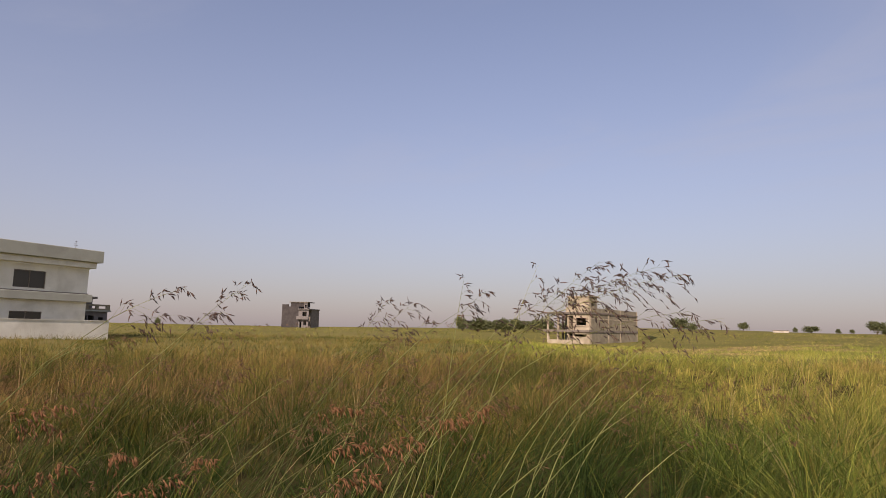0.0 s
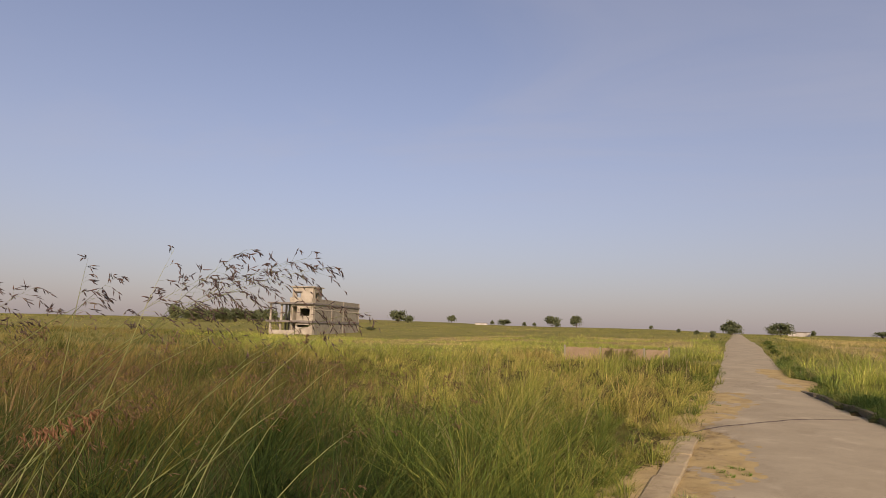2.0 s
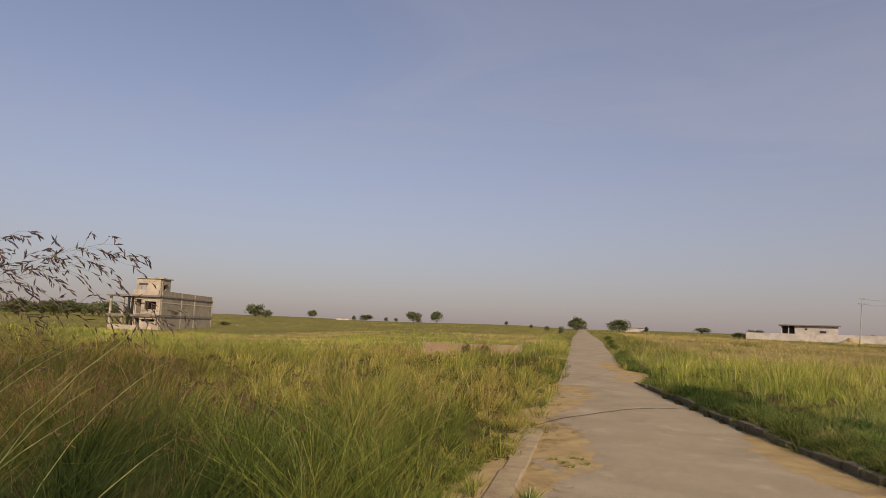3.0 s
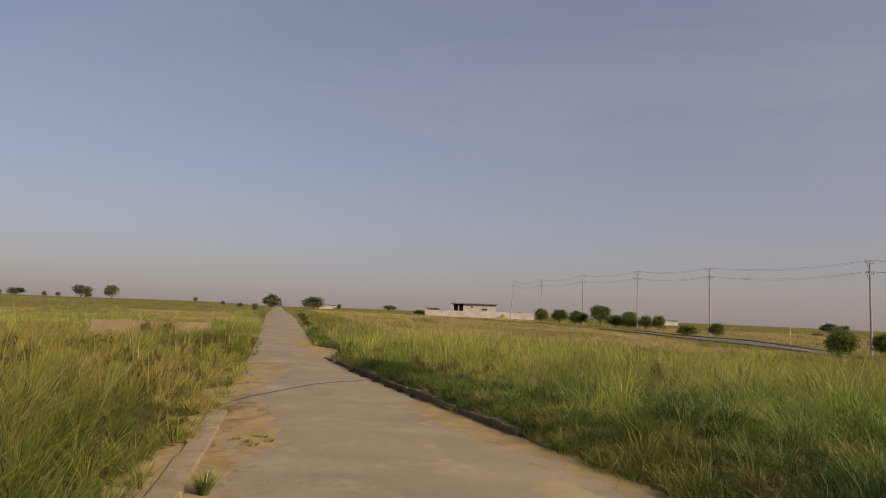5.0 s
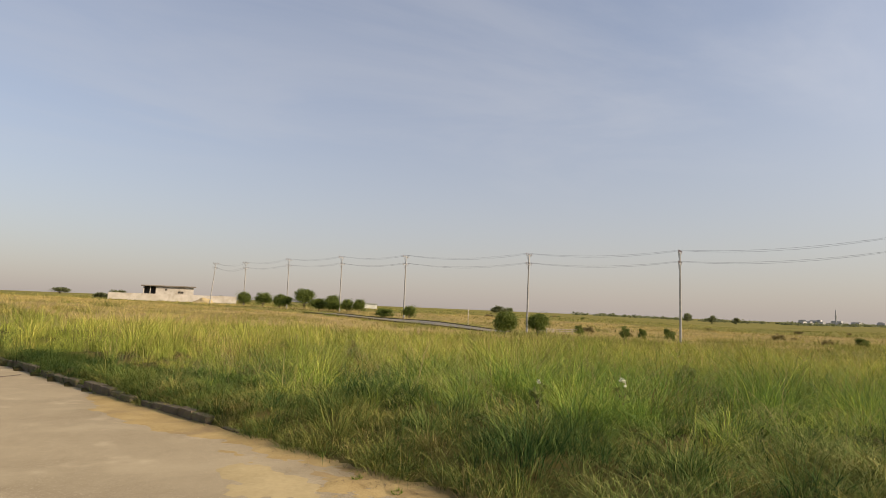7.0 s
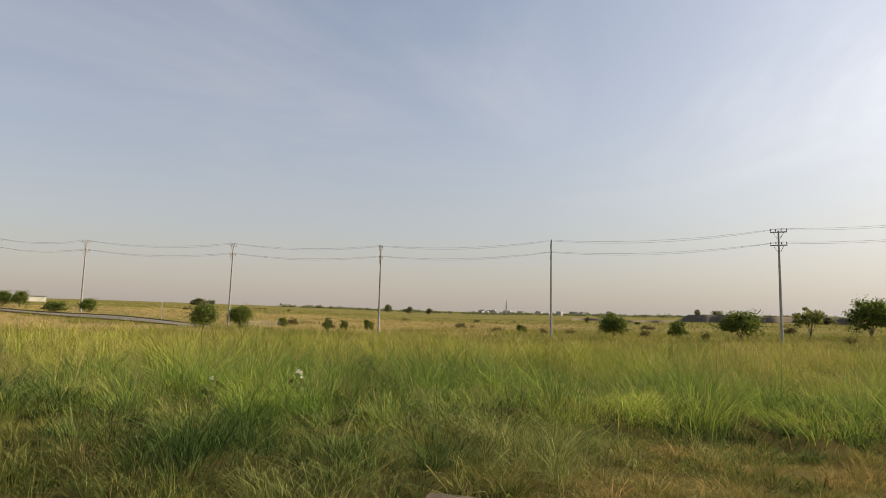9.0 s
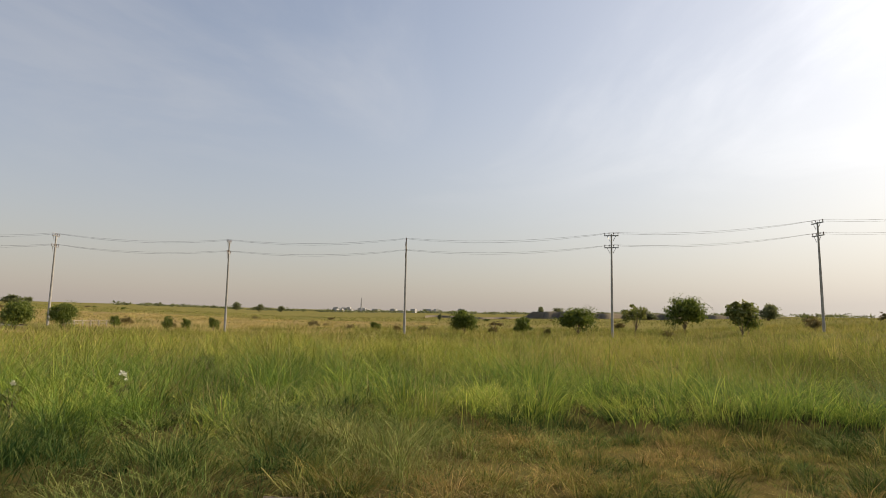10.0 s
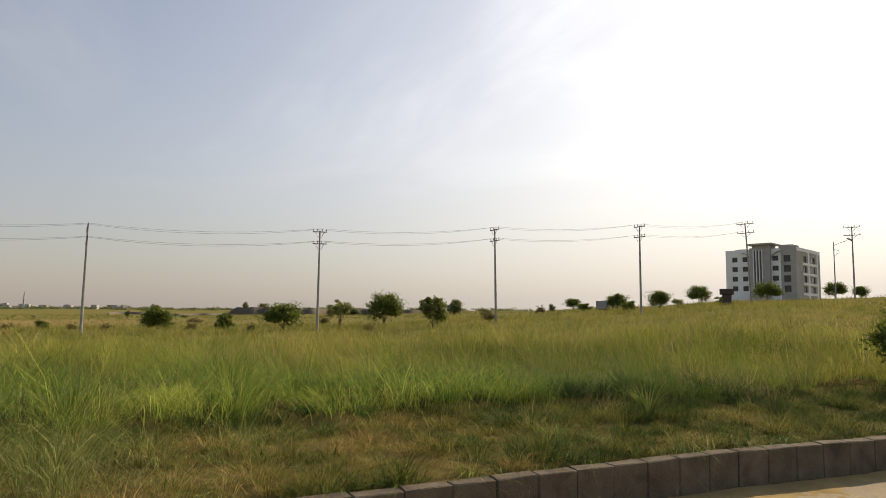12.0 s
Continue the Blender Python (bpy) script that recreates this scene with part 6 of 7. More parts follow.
x, y, rng = scatter(2.0, 11, 12.5, 36, -100, 20)
grow("long_grass", "tangled long olive grass running up to the lane", G_LEFT, x, y, rng, 60, 0.07, 0.006, 3, 15, 1.05, (0.15, 1.1), (0.05, 0.8), open_left, (0.05, 0.0), 0.9, 0.8, 0.22)
x, y, rng = scatter(0.8, 12, 10, 41, -100, 20)
grow("low_grass", "low undergrowth between the grass tufts, its green darkened for shade", G_SHADED, x, y, rng, 18, 0.25, 0.008, 2, 11, 0.42, (0.3, 1.2), (0.05, 0.4), any_left)
rim_band = lambda x, y, h, left, right: (right > 0) & (right > verge_width(x, y) - 0.15) & (right < verge_width(x, y) + 0.8)
x, y, rng = scatter(4.4, 13, 20, 47, 10, 154)
# dark blades fill the hollows in place of shade
grow("low_grass", "low undergrowth between the tussocks, its green darkened for shade", G_SHADED, x, y, rng, 22, 0.25, 0.008, 2, 17, 0.45, (0.3, 1.2), (0.05, 0.4), lambda x, y, h, l, r: (r > 0.5) & (r > verge_width(x, y) - 0.35), (0, 0), 1.2, 0.15, 0.5)
x, y, rng = scatter(4.4, 12, 19, 26, 10, 154)
grow("long_grass", "thick tussocky green grass with golden tips behind the verge", G_GREEN, x, y, rng, 76, 0.2, 0.0052, 3, 6, 1.12, (0.1, 1.3), (0.05, 1.1), near_right, (0.05, 0.05), 0.85, 0.9, 0.26)
x, y, rng = scatter(4.4, 12, 5.0, 38, 10, 154)
grow("grass_tussocks", "rank arching blue-green tussocks along the rim of the field", G_COOL, x, y, rng, 150, 0.13, 0.0062, 3, 37, 1.3, (0.2, 1.2), (0.3, 1.1), lambda x, y, h, l, r: rim_band(x, y, h, l, r) & (wander(x, y, 2.1, 39) > -0.12), (-0.12, 0.0), 1.3, 0.6, 0.2)
x, y, rng = scatter(4.4, 16, 3.4, 40, 10, 154)
grow("dead_grass", "brown dead grass tangled into the green tussocks", G_DEAD, x, y, rng, 60, 0.16, 0.005, 3, 38, 0.85, (0.2, 1.3), (0.2, 1.0), lambda x, y, h, l, r: near_right(x, y, h, l, r) & (wander(x, y, 1.7, 64) + 0.5 * wander(x, y, 7, 65) > 0.08), (0, 0), 0.9, 0.5)
x, y, rng = scatter(4.6, 15, 9.0, 56, 10, 154)
grow("bent_grass", "pale bent blades tangled across the tussocks", G_TANGLE, x, y, rng, 26, 0.2, 0.0046, 2, 41, 0.62, (0.5, 2.2), (0.3, 1.4), near_right, (0, 0), 1.0, 0.6, 0.1, 0.75)
x, y, rng = scatter(4.6, 15, 5.5, 45, 10, 154)
grow("seed_stalks", "fine pale seed stalks standing over the green grass", M_STRAW, x, y, rng, 9, 0.3, 0.0034, 3, 39, 1.42, (0.02, 0.4), (0.0, 0.25), lambda x, y, h, l, r: near_right(x, y, h, l, r) & (wander(x, y, 3.0, 32) > -0.1), (0.06, 0.03), 1.2, 0.4)
# ragged tufts that hang over both edges of the lane
x, y, rng = scatter(4.0, 30, 20, 49, -14, 9, 0.0001)
grow("edge_grass", "low ragged tufts along the sandy edge of the lane", G_LEFT, x, y, rng, 30, 0.09, 0.008, 2, 20, 0.95, (0.2, 1.3), (0.05, 0.8), lambda x, y, h, l, r: (l > -0.05) & (l < 0.8), (0.1, 0), 0.6, 0.6, 0.15)
x, y, rng = scatter(4.2, 36, 60, 50, 6, 154, 0.0001)
grow("edge_grass", "green tufts hanging over the kerb", G_ANKLE, x, y, rng, 30, 0.08, 0.0068, 2, 21, 1.3, (0.2, 1.6), (0.2, 1.3), lambda x, y, h, l, r: (r > 0.06) & (r < 0.40) & (wander(x, y, 1.3, 67) > -0.45), (-0.4, 0), 0.6, 0.6, 0.2)
# thin grass on the ground behind the viewpoint
x, y, rng = scatter(1.5, 14, 5, 58, 172, 262)
grow("low_grass", "thin low grass beside the lane", G_LEFT, x, y, rng, 16, 0.2, 0.012, 1, 28, 0.7, (0.2, 1.2), (0.05, 0.5))
# the verge
x, y, rng = scatter(4.2, 13, 105, 22, 5, 154)
grow("verge_grass", "short patchy half-dry grass on the verge behind the kerb", G_VERGE, x, y, rng, 34, 0.09, 0.0058, 2, 2, 0.98, (0.25, 1.4), (0.05, 0.7), verge_dry, (0, 0), 0.55, 0.75, 0.12)
x, y, rng = scatter(4.2, 13, 85, 48, 5, 110)
grow("verge_grass", "ankle-high tangled green grass behind the sunken kerb", G_ANKLE, x, y, rng, 36, 0.09, 0.0062, 2, 19, 1.05, (0.25, 1.4), (0.05, 0.8), lambda x, y, h, l, r: verge_green(x, y, h, l, r) & ~(rank_verge(x, y, h, l, r) & (wander(x, y, 0.8, 74) > -0.2)), (0, 0), 0.5, 0.4, 0.02)
x, y, rng = scatter(4.2, 11, 34, 59, 30, 154)
grow("rank_grass", "rank cool green grass spilling over the verge", G_COOL, x, y, rng, 46, 0.16, 0.0058, 3, 45, 1.75, (0.2, 1.4), (0.2, 1.2), rank_verge, (-0.1, 0), 0.7, 0.8, 0.12)
x, y, rng = scatter(4.2, 12, 62, 55, 20, 154)
grow("verge_mat", "close mat of short trodden grass on the verge", G_VERGE, x, y, rng, 26, 0.2, 0.0065, 1, 25, 0.6, (0.4, 1.8), (0.05, 0.5), is_verge, (0, 0), 0.3, 0.5, 0.1)
x, y, rng = scatter(12.5, 26, 40, 43, 5, 154)
grow("verge_grass", "short patchy half-dry grass on the verge behind the kerb", G_VERGE, x, y, rng, 20, 0.15, 0.013, 1, 13, 1.1, (0.2, 1.2), (0.05, 0.5), is_verge, (0, 0), 0.6, 0.55, 0.15)
x, y, rng = scatter(4.2, 18, 7.0, 44, 5, 154)
grow("verge_tufts", "scattered green tufts in the short verge grass", G_COOL, x, y, rng, 46, 0.12, 0.0058, 3, 14, 1.2, (0.2, 1.3), (0.1, 0.85),
     lambda x, y, h, l, r: is_verge(x, y, h, l, r) & (wander(x, y, 2.4, 33) > 0.14 - 0.5 * smoothstep(-4, 0, y)), (0, 0), 0.7, 0.7, 0.45)
x, y, rng = scatter(4.2, 11, 1.3, 57, 20, 150)
grow("grass_tussocks", "dense dark cool-green tussocks at the verge's rim", G_COOL, x, y, rng, 170, 0.18, 0.0062, 3, 27, 1.2, (0.2, 1.3), (0.1, 0.95), lambda x, y, h, l, r: (r > 0.4) & (h < 0.5), (0, 0), 1.0, 0.2, 0.1)
# the open fields
far_dusky = lambda x, y: np.degrees(np.arctan2(x - CENTRE[0], y - CENTRE[1])) + 8 * wander(x, y, 14, 84) < -38
dry_patch = lambda x, y: dry_field(x, y) & (wander(x, y, 17, 62) + 0.6 * wander(x, y, 5, 63) > np.where(x > 54, -0.12, -0.38))
def dusky(x, y):
    """Where brown seed heads stand thick in the field behind the near corner."""
    az = np.degrees(np.arctan2(x - CENTRE[0], y - CENTRE[1]))
    r = np.hypot(x - CENTRE[0], y - CENTRE[1])
    return az + 11 * wander(x, y, 6.0, 83) + 0.4 * np.maximum(r - 15, 0) < -27


x, y, rng = scatter(11, 20, 7.5, 33, -84, 6)
grow("field_grass", "knee-high olive and straw-coloured field grass", G_FIELD, x, y, rng, 46, 0.085, 0.0088, 2, 9, 1.0, (0.1, 0.8), (0.0, 0.6), lambda x, y, h, l, r: (l > 0) & ~dusky(x, y), (0.1, 0.05), 1.5, 0.85, 0.1)
x, y, rng = scatter(9, 22, 6.5, 42, -84, -8)
grow("field_grass", "dusky olive field grass thick with brown seed heads", G_DUSKY, x, y, rng, 46, 0.085, 0.0088, 2, 16, 1.05, (0.1, 0.8), (0.0, 0.6), lambda x, y, h, l, r: (l > 0) & dusky(x, y), (0.1, 0.05), 1.5, 0.85, 0.1)
x, y, rng = scatter(12, 21, 6.2, 34, 3, 154)
grow("field_grass", "knee-high green and olive field grass", G_MID, x, y, rng, 52, 0.12, 0.0075, 2, 10, 1.05, (0.1, 0.9), (0.0, 0.6), near_right, (0.05, 0.05), 1.4, 0.6, 0.14)
x, y, rng = scatter(20, 36, 3.2, 23, -84, 6)
grow("field_grass", "knee-high olive and straw-coloured field grass", G_FIELD, x, y, rng, 24, 0.14, 0.021, 2, 3, 1.0, (0.1, 0.7), (0.0, 0.4), lambda x, y, h, l, r: (l > 0) & ~dusky(x, y), (0.1, 0.05), 2.4, 0.5, 0.1)
x, y, rng = scatter(20, 36, 3.2, 75, -84, -20)
grow("field_grass", "dusky olive field grass thick with brown seed heads", G_DUSKY, x, y, rng, 24, 0.14, 0.02, 2, 46, 1.0, (0.1, 0.7), (0.0, 0.4), lambda x, y, h, l, r: (l > 0) & dusky(x, y), (0.1, 0.05), 2.4, 0.5, 0.0)
x, y, rng = scatter(21, 36, 2.7, 35, 3, 154)
grow("field_grass", "knee-high green and olive field grass", G_MID, x, y, rng, 26, 0.18, 0.016, 2, 12, 1.05, (0.1, 0.8), (0.0, 0.4), lambda x, y, h, l, r: near_right(x, y, h, l, r) & ~dry_patch(x, y), (0.05, 0.05), 2.0, 0.5, 0.04)
x, y, rng = scatter(36, 90, 1.7, 24, -84, 5)
grow("field_grass", "olive field grass further off", G_MID, x, y, rng, 9, 0.4, 0.045, 1, 4, 0.78, (0.25, 1.0), (0, 0.2), lambda x, y, h, l, r: ~dry_patch(x, y) & ~far_dusky(x, y), (0, 0), 4.0, 0.3, 0.05)
x, y, rng = scatter(36, 90, 1.7, 76, -84, -10)
grow("field_grass", "dusky olive field grass further off", G_DUSKY, x, y, rng, 9, 0.4, 0.045, 1, 47, 0.78, (0.25, 1.0), (0, 0.2), lambda x, y, h, l, r: ~dry_patch(x, y) & far_dusky(x, y), (0, 0), 4.0, 0.3, 0.0)
x, y, rng = scatter(36, 90, 1.7, 30, 5, 154)
grow("field_grass", "green and olive grass further off on the plain", G_PLAIN, x, y, rng, 9, 0.35, 0.045, 1, 29, 0.78, (0.25, 1.0), (0, 0.2), lambda x, y, h, l, r: ~dry_patch(x, y), (0, 0), 4.0, 0.3, 0.0)
x, y, rng = scatter(28, 180, 1.1, 27, -50, 110)
grow("dry_grass", "straw-coloured dry grass on the far fields", G_DRY, x, y, rng, 9, 0.6, 0.05, 1, 7, 0.5, (0.3, 1.1), (0, 0.2), lambda x, y, h, l, r: dry_patch(x, y), (0, 0), 5.0, 0.2)
x, y, rng = scatter(90, 260, 0.3, 25, -84, 154)
grow("far_grass", "far olive and straw-coloured grassland", G_FAR, x, y, rng, 3, 0.8, 0.2, 1, 5, 0.5, (0.3, 1.1), (0, 0.1), lambda x, y, h, l, r: ~dry_patch(x, y), (0, 0), 8.0, 0.5, 0.05)
# golden seed stalks in drifts over the green field, thickest on the rising side
x, y, rng = scatter(8.5, 34, 2.6, 68, 20, 154)
grow("seed_stalks", "golden brown seed stalks in drifts over the field", G_DRY, x, y, rng, 20, 0.25, 0.0085, 2, 44, 1.28, (0.05, 0.5), (0.0, 0.35), lambda x, y, h, l, r: near_right(x, y, h, l, r) & (wander(x, y, 7.0, 69) + 0.5 * wander(x, y, 2.2, 70) + 0.25 * smoothstep(80, 105, np.degrees(np.arctan2(x - CENTRE[0], y - CENTRE[1]))) > 0.18), (0.08, 0.03), 1.4, 0.6, 0.0)
# pale dry stalks standing above the grass, and long bent ones near the lane
x, y, rng = scatter(8, 45, 1.0, 28)
grow("straw_stalks", "pale dry stalks standing above the green grass", M_STRAW, x, y, rng, 6, 0.3, 0.009, 2, 8, 1.3, (0.02, 0.25), (0.0, 0.1),
     lambda x, y, h, l, r: not_verge(x, y, h, l, r) & (wander(x, y, 6.0, 31) > 0.12))
x, y, rng = scatter(2.5, 13, 1.6, 29)
grow("bent_stalks", "long bent straw-coloured stalks lying over the grass", M_STRAW, x, y, rng, 5, 0.2, 0.0055, 4, 18, 1.25, (0.3, 1.3), (0.05, 0.5), lambda x, y, h, l, r: not_verge(x, y, h, l, r) & ((r > 0) | (np.hypot(x - CENTRE[0], y - CENTRE[1]) > 6)), (0.1, 0), 1.2, 0.6)


# dry straw and dead stems lying on the sandy edge of the lane
def litter(label, count, seed, y0, y1, edge, inward, thick, length, heap_y):
    """Dead stems and straw along one edge of the lane, heaped about heap_y."""
    rng = np.random.default_rng(seed)
    y = np.where(rng.uniform(0, 1, count) < 0.3, rng.normal(heap_y, 0.9, count), rng.uniform(y0, y1, count))
    x = edge(y) + inward * (np.abs(rng.normal(0, 0.34, count)) - 0.06)
    keep = (wander(x, y, 1.1, 78) > -0.1) | (np.abs(y - heap_y) < 0.9)
    x, y = x[keep], y[keep]
    n = len(x)
    z = np.array([max(lane_z(float(a), float(b)), gz(float(a), float(b))) for a, b in zip(x, y)]) + 0.012
    a = rng.uniform(0, 2 * math.pi, n)
    l = rng.uniform(0.3, 1.0, n) * length
    dx, dy = np.cos(a) * l, np.sin(a) * l
    w = thick * rng.uniform(0.5, 1.3, n)
    lift = rng.uniform(0, 0.014, n)
    ux, uy = -np.sin(a) * w, np.cos(a) * w
    bow = rng.uniform(-0.18, 0.18, n)
    mx, my = x + dx * 0.5 - dy * bow, y + dy * 0.5 + dx * bow
    verts = np.stack([np.stack(q, 1) for q in ((x - ux, y - uy, z), (x + ux, y + uy, z), (mx - ux, my - uy, z + lift), (mx + ux, my + uy, z + lift), (x + dx, y + dy, z))], 1).reshape(-1, 3)
    q = np.arange(n)[:, None] * 5
    tris = np.concatenate([q + [0, 1, 3], q + [0, 3, 2], q + [2, 3, 4]], 1).reshape(-1, 3)
    tagged(new("straw_litter", tri_mesh("straw_litter", verts, tris, M_DEADSTRAW)), label, "straw", kind="stuff")


litter("dead brown stems and straw lying on the sandy edge", 1700, 77, 0.8, 16.0, lambda y: road_left(y) + 0.12, 1.0, 0.003, 0.24, 7.5)
litter("dry straw and crumbs of earth along the grassy edge", 900, 79, -2.6, 6.0, kerb_line, -0.7, 0.0026, 0.15, 0.6)


# ---------------------------------------------------------------- flowering grass on the near corner
def seed_grass(name, label, plumes, spike_mat, seed, spike, stem_mat, thick=0.05, stem=0.0026, sag=0.6, spread=0.5):
    """Stems with open panicles. plumes: root x, y; the panicle's foot x, y, z; its tip x, y, z; the number of branches.
    The branches leave the axis in turn, shorter towards the tip, bend down, and bear slender spikelets along their outer half."""
    rng = np.random.default_rng(seed)
    bm = bmesh.new()
    pv = []
    for root_at, foot, tip, many in plumes:
        r0 = Vector((root_at[0], root_at[1], gz(*root_at)))
        foot, tip = Vector(foot), Vector(tip)
        axis = tip - foot
        bend = foot - axis.normalized() * (foot - r0).length * 0.45
        pts = []
        for k in range(7):
            u = k / 6
            pts.append(r0 * (1 - u) ** 2 + bend * 2 * u * (1 - u) + foot * u * u)
        add_tube(bm, pts, [stem * (1 - 0.45 * k / 6) for k in range(7)], 3)
        crown = lambda u: foot + axis * u - Vector((0, 0, axis.length * 0.22 * sag * u * u))
        add_tube(bm, [crown(0), crown(0.35), crown(0.7), crown(1.0)], [stem * 0.5, stem * 0.3, stem * 0.2, stem * 0.12], 3)
        way = axis.normalized()
        side = way.cross(Vector((0, 0, 1)))
        side = side.normalized() if side.length > 0.05 else Vector((1, 0, 0))
        oth = side.cross(way)
        for b in range(many):
            u = (b + rng.uniform(0, 0.9)) / many
            o = crown(u)
            a = rng.uniform(0, 2 * math.pi)
            reach = axis.length * spread * (1 - 0.65 * u) * rng.uniform(0.5, 1.15)
            d = (way * rng.uniform(0.5, 1.1) + (side * math.cos(a) + oth * math.sin(a)) * rng.uniform(0.5, 1.0)).normalized()
            at = lambda v: o + d * reach * v - Vector((0, 0, reach * sag * 0.75 * v * v))
            add_tube(bm, [at(0), at(0.5), at(1.0)], [stem * 0.17, stem * 0.12, stem * 0.08], 3)
            n = int(rng.integers(4, 7))
            for c in range(n):
                v = 0.35 + 0.65 * (c + rng.uniform(0.2, 1.0)) / n
                g = (at(min(v + 0.05, 1.05)) - at(v)).normalized() + Vector(rng.normal(size=3)) * 0.42
                g.z -= sag * 0.35
                g.normalize()
                l, w = spike * rng.uniform(0.6, 1.2), spike * thick * rng.uniform(0.8, 1.2)
                p = at(v)
                x1 = g.cross(Vector((rng.normal(), rng.normal(), rng.normal()))).normalized()
                x2 = g.cross(x1)
                m = p + g * l * 0.45 + x1 * l * rng.uniform(-0.10, 0.10)
                pv.append([p, m + x1 * w, p + g * l, m - x1 * w, m + x2 * w, m - x2 * w])
    root = thing(name, label, "grass")
    part("stems", bm, stem_mat, root)
    verts = np.array([[tuple(v) for v in six] for six in pv]).reshape(-1, 3)
    n = np.arange(len(pv))[:, None] * 6
    tris = np.concatenate([n + [0, 1, 4], n + [0, 4, 3], n + [0, 3, 5], n + [0, 5, 1], n + [2, 4, 1], n + [2, 3, 4], n + [2, 5, 3], n + [2, 1, 5]], 1).reshape(-1, 3)
    part("seed_heads", tri_mesh("seed_heads", verts, tris, spike_mat), None, root)
    return root


# the tall plumes that stand against the sky: the foot of the panicle, its tip, branches
PLUMES = [
    ((-2.25, -3.12, 1.65), (-2.115, -2.91, 1.815), 10), ((-2.24, -3.09, 1.62), (-2.12, -2.94, 1.70), 6), ((-2.32, -2.77, 1.63), (-2.18, -2.60, 1.865), 12),
    ((-2.29, -2.82, 1.60), (-2.18, -2.71, 1.72), 8), ((-2.16, -1.96, 1.58), (-1.98, -1.83, 1.81), 11), ((-2.11, -2.05, 1.60), (-1.99, -1.99, 1.805), 9),
    ((-2.10, -1.88, 1.58), (-1.91, -1.76, 1.71), 8), ((-1.53, -2.02, 1.69), (-1.478, -2.04, 1.88), 4), ((-1.61, -1.96, 1.66), (-1.47, -1.91, 1.835), 9),
    ((-1.37, -2.01, 1.60), (-1.10, -1.88, 1.86), 16), ((-1.22, -1.97, 1.64), (-0.96, -1.86, 1.965), 15), ((-1.21, -1.89, 1.68), (-0.796, -1.72, 1.965), 20),
    ((-1.18, -1.81, 1.71), (-0.74, -1.64, 1.935), 20), ((-1.31, -1.84, 1.65), (-0.94, -1.68, 1.87), 16), ((-0.93, -1.51, 1.63), (-0.66, -1.45, 1.745), 6),
    ((-1.16, -1.74, 1.60), (-0.73, -1.58, 1.80), 14), ((-1.25, -2.05, 1.56), (-1.126, -2.02, 1.945), 5),
]
_rng = random.Random(12)
_tall = []
for foot, tip, many in PLUMES:
    dx, dy = tip[0] - foot[0], tip[1] - foot[1]
    k = 0.75 / max(0.12, math.hypot(dx, dy))
    _tall.append(((foot[0] - dx * k, foot[1] - dy * k), foot, tip, int(many * 1.5)))
seed_grass("flowering_grass", "tall arching grass stems with dark nodding seed heads", _tall, L_SEED, 3, 0.034, L_LIT_STEM, 0.072, 0.0026, 0.7, 0.5)


def lower_plumes(count, xs, ys, zs, lengths, branches):
    """Plumes that nod over the stand, all swayed the same way by the wind."""
    out = []
    for k in range(count):
        x, y, z = _rng.uniform(*xs), _rng.uniform(*ys), _rng.uniform(*zs)
        if math.hypot(x - 0.4, y + 3.75) < 1.6:
            continue
        a, l = radians(_rng.uniform(0, 75)), _rng.uniform(*lengths)
        foot = (x, y, z)
        tip = (x + l * 0.85 * math.cos(a), y + l * 0.85 * math.sin(a), z + l * _rng.uniform(0.1, 0.8))
        out.append(((x - 0.5 * math.cos(a) + _rng.uniform(-0.15, 0.15), y - 0.5 * math.sin(a) + _rng.uniform(-0.15, 0.15)), foot, tip, _rng.randint(*branches)))
    return out


seed_grass("flowering_grass", "grass stems with dusky brown seed heads at eye height", lower_plumes(60, (-5.2, -1.2), (-3.2, 0.6), (1.12, 1.52), (0.16, 0.3), (7, 13)), L_DUSK, 5, 0.03, L_STEM, 0.07, 0.0024, 0.7, 0.45)
seed_grass("flowering_grass", "arching grass stems with drooping reddish seed heads", lower_plumes(16, (-2.4, -1.15), (-3.9, -2.2), (1.02, 1.34), (0.16, 0.26), (12, 18)), L_HEADS, 4, 0.03, L_STEM, 0.085, 0.0026, 1.2, 0.32)
seed_grass("flowering_grass", "thin grass stems with light brown seed heads", lower_plumes(140, (-9.0, -1.2), (-3.6, 5.0), (0.78, 1.22), (0.14, 0.3), (5, 10)), L_DUSK, 6, 0.034, L_STEM, 0.085, 0.0022, 0.8, 0.45)
_lean = []
for k in range(20):
    x0, y0 = _rng.uniform(-3.2, -1.5), _rng.uniform(-3.4, -0.6)
    l = _rng.uniform(0.5, 0.95)
    foot = (x0 + l * 0.62, y0 + l * 0.55, _rng.uniform(1.0, 1.62))
    _lean.append(((x0, y0), foot, (foot[0] + 0.12, foot[1] + 0.1, foot[2] + 0.12), 3))
seed_grass("flowering_grass", "straight pale green grass stems leaning over the dark stand", _lean, L_DUSK, 9, 0.03, L_LIT_STEM, 0.06, 0.0036, 0.3, 0.4)
_pale = []
for k in range(150):
    x0, y0 = _rng.uniform(6.5, 15), _rng.uniform(-11, 9)
    if float(grass_height(np.array([x0]), np.array([y0]))[0][0]) > 0.34:
        z = gz(x0, y0) + _rng.uniform(0.5, 0.9)
        dx, dy = _rng.uniform(-0.1, 0.22), _rng.uniform(-0.16, 0.16)
        _pale.append(((x0, y0), (x0 + dx, y0 + dy, z), (x0 + dx * 2.0, y0 + dy * 2.0, z + 0.2), _rng.randint(4, 8)))
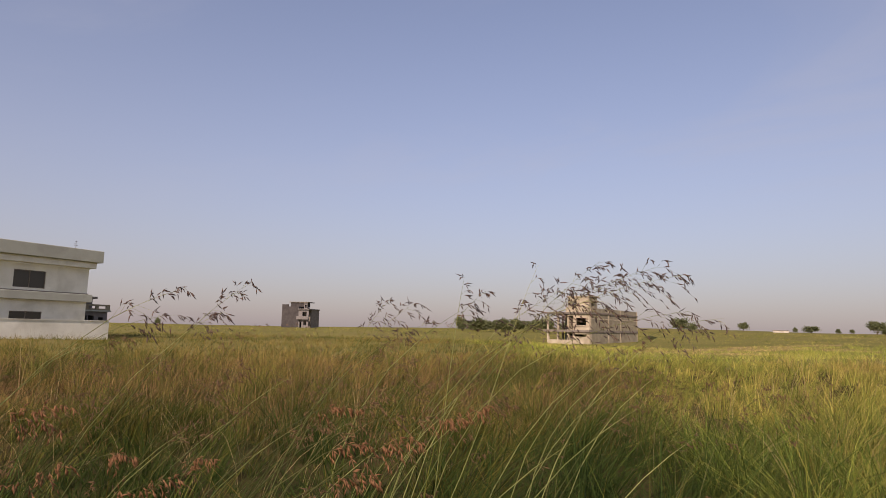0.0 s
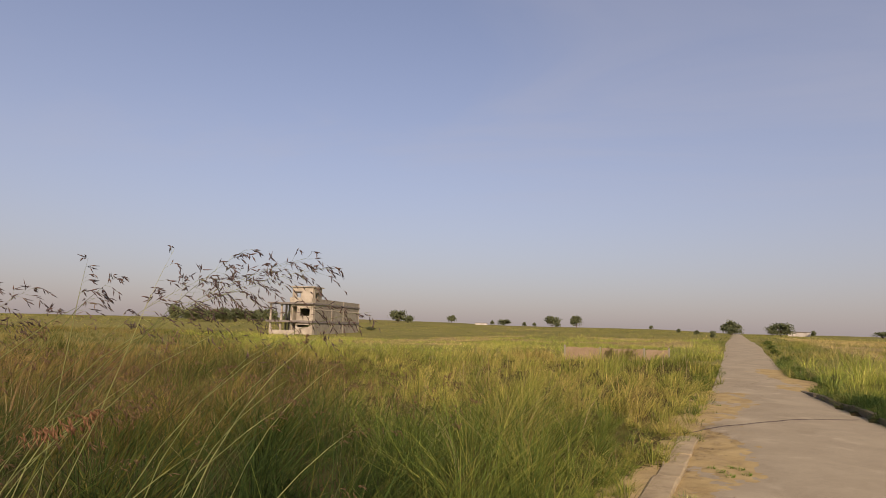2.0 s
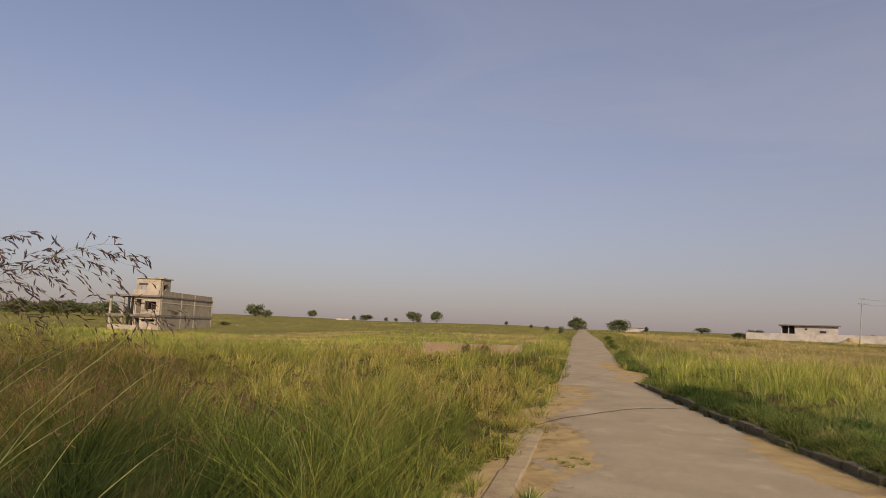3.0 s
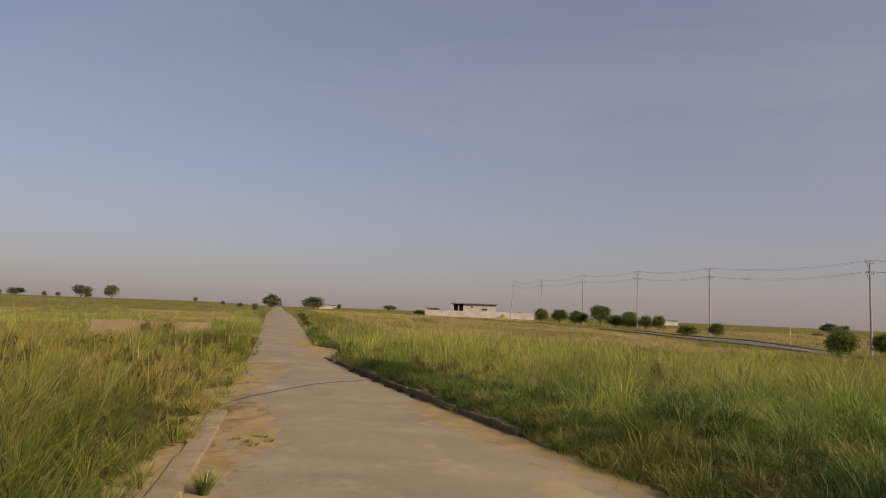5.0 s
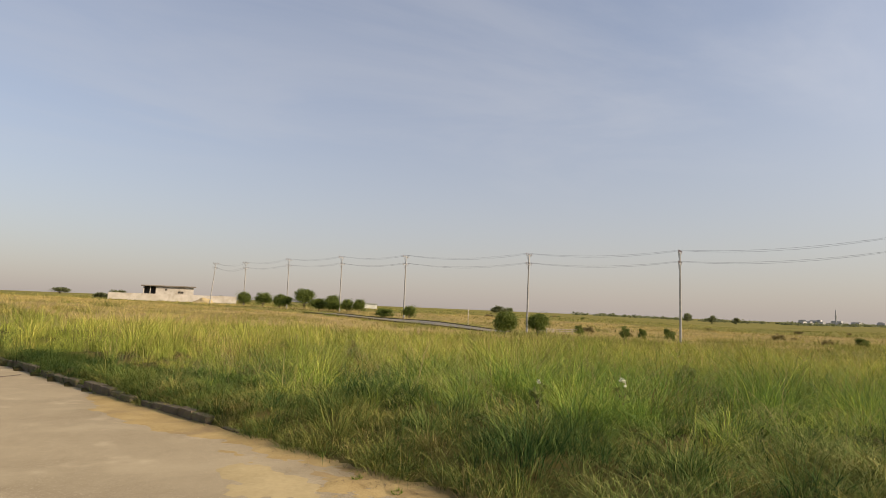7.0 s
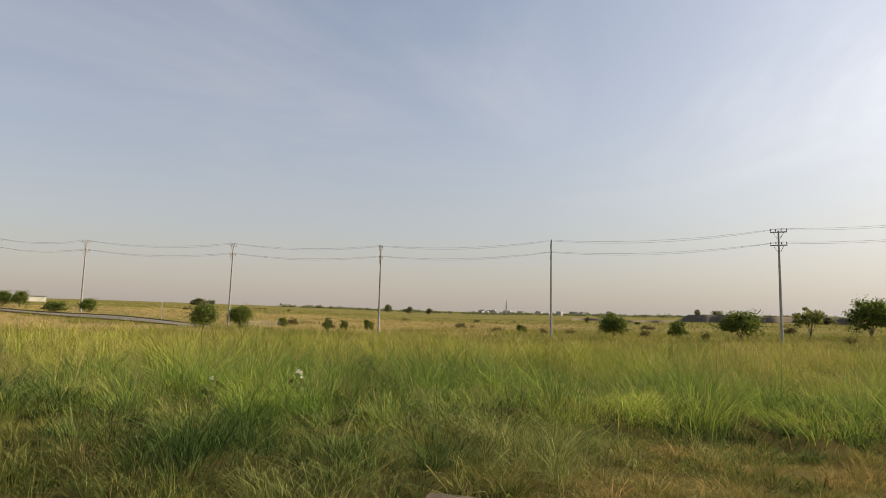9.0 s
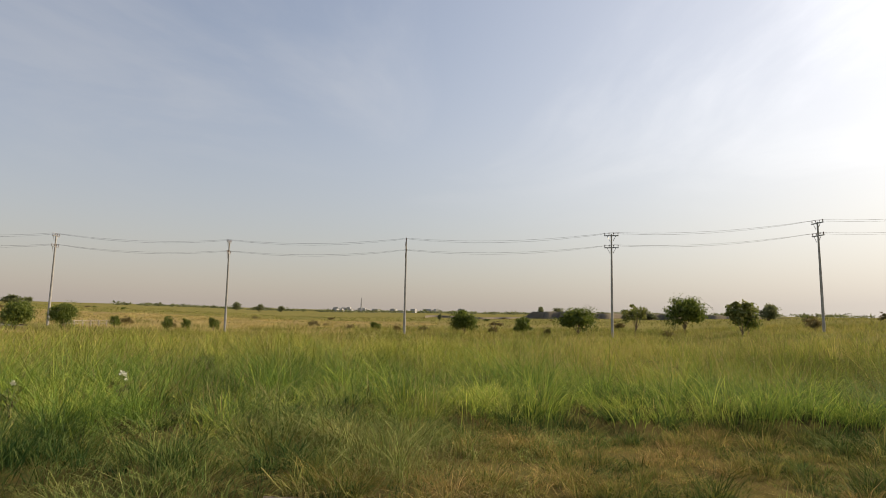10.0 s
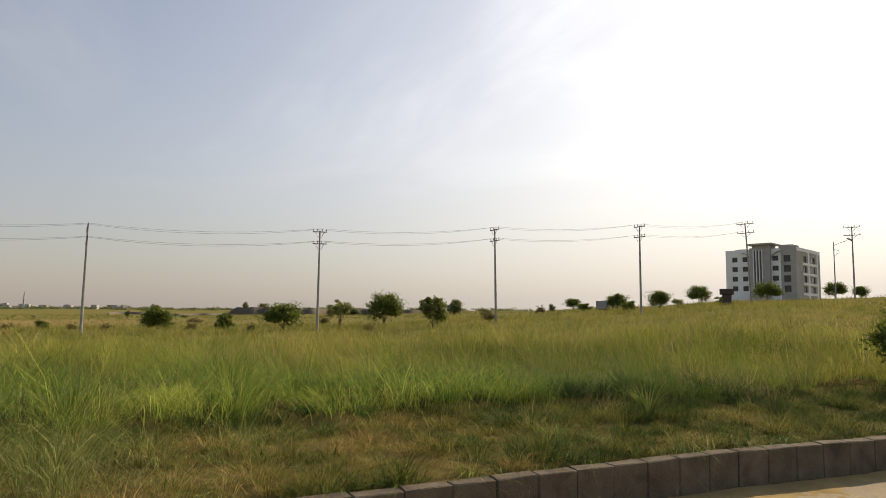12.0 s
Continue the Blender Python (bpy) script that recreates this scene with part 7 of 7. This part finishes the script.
seed_grass("flowering_grass", "thin pale stems with small seed heads in the green grass", _pale, M_STRAW, 7, 0.03, L_STEM, 0.06, 0.0024, 0.5, 0.3)


# single plants
def leaf_rosette(name, label, category, x, y, mat, count, length, width, rise, seed, up=0.0):
    """A clump of broad tapering leaves that arch out from one root."""
    rng = np.random.default_rng(seed)
    n = count
    yaw = rng.uniform(0, 2 * math.pi, n)
    out = rng.uniform(0.1, 0.6, n) * (1 - rise) + 0.06
    verts, tris, along, k = blades(x + 0.04 * np.cos(yaw), y + 0.04 * np.sin(yaw), np.full(n, max(gz(x, y), lane_z(x, y) if bare(x, y) else -9.0) - 0.02 + up), length * rng.uniform(0.6, 1.1, n), width * rng.uniform(0.7, 1.2, n), out * np.cos(yaw), out * np.sin(yaw), rng.uniform(0.05, 0.4, n), 5, seed)
    me = tri_mesh(name, verts, tris, mat, along)
    at = me.attributes.new("tint", "FLOAT", "POINT")
    at.data.foreach_set("value", np.repeat(rng.uniform(0.0, 0.55, n), k).astype(np.float32))
    return tagged(new(name, me), label, category)


leaf_rosette("broad_grass_clump", "upright clump of broad green blades on the verge", "plant", 6.95, -9.55, G_COOL, 90, 0.6, 0.014, 0.1, 2)
leaf_rosette("grass_tuft", "small bright green grass tuft on the sandy edge", "plant", 0.63, 2.62, G_COOL, 320, 0.25, 0.007, 0.0, 3)
for k, (x, y) in enumerate(((1.03, 4.95), (1.2, 4.55), (1.24, 5.05), (1.4, 4.72), (1.12, 4.78), (1.36, 5.0), (1.5, 12.6), (1.8, 13.4), (1.75, 12.2), (4.55, 1.2), (4.5, 0.6))):
    leaf_rosette("grass_tuft", "low sparse grass tuft on the sandy edge", "plant", x, y, G_VERGE_GREEN, 70, 0.075, 0.006, 0.0, 10 + k)


def broadleaf(name, label, x, y, h, w, count, size, mat, seed, flowers=0, flower_mat=None):
    root = thing(name, label, "bush", at=pose(x, y, gz(x, y)))
    part("branches", trunk_mesh("branches", seed, h, w, h * 0.25, 0.02, 7), None, root)
    part("leaves", crown_mesh("leaves", seed, w, h, 0.1, 26, count, size, mat, 1.0, 0.3), None, root)
    if flowers:
        part("flowers", crown_mesh("flowers", seed, w * 1.03, h * 1.03, 0.3, 26, flowers, size * 0.55, flower_mat, 1.0, 0.3), None, root, "small yellow flowers", "stuff")
    return root


broadleaf("flowering_bush", "dense dark green bush with small yellow flowers on the verge", 7.28, -16.45, 1.62, 2.1, 9000, 0.055, L_TREE, 5, 130, L_YELLOW)
for k, (x, y, h) in enumerate(((7.75, 0.05, 0.40), (6.95, 0.75, 0.36))):
    w = broadleaf("pale_shrub", "small shrub with pale whitish top leaves in the grass", x, y, h, 0.26, 40, 0.045, L_LIGHT, 70 + k)
    part("top_leaves", crown_mesh("top_leaves", 75 + k, 0.10, h + 0.06, h - 0.06, 5, 14 if k == 0 else 6, 0.03, L_PALE), None, w, "pale whitish young leaves")
broadleaf("weed", "tall dark green leafy weed standing in the grass", 11.7, 0.75, 0.72, 0.5, 260, 0.045, L_LIGHT, 81)
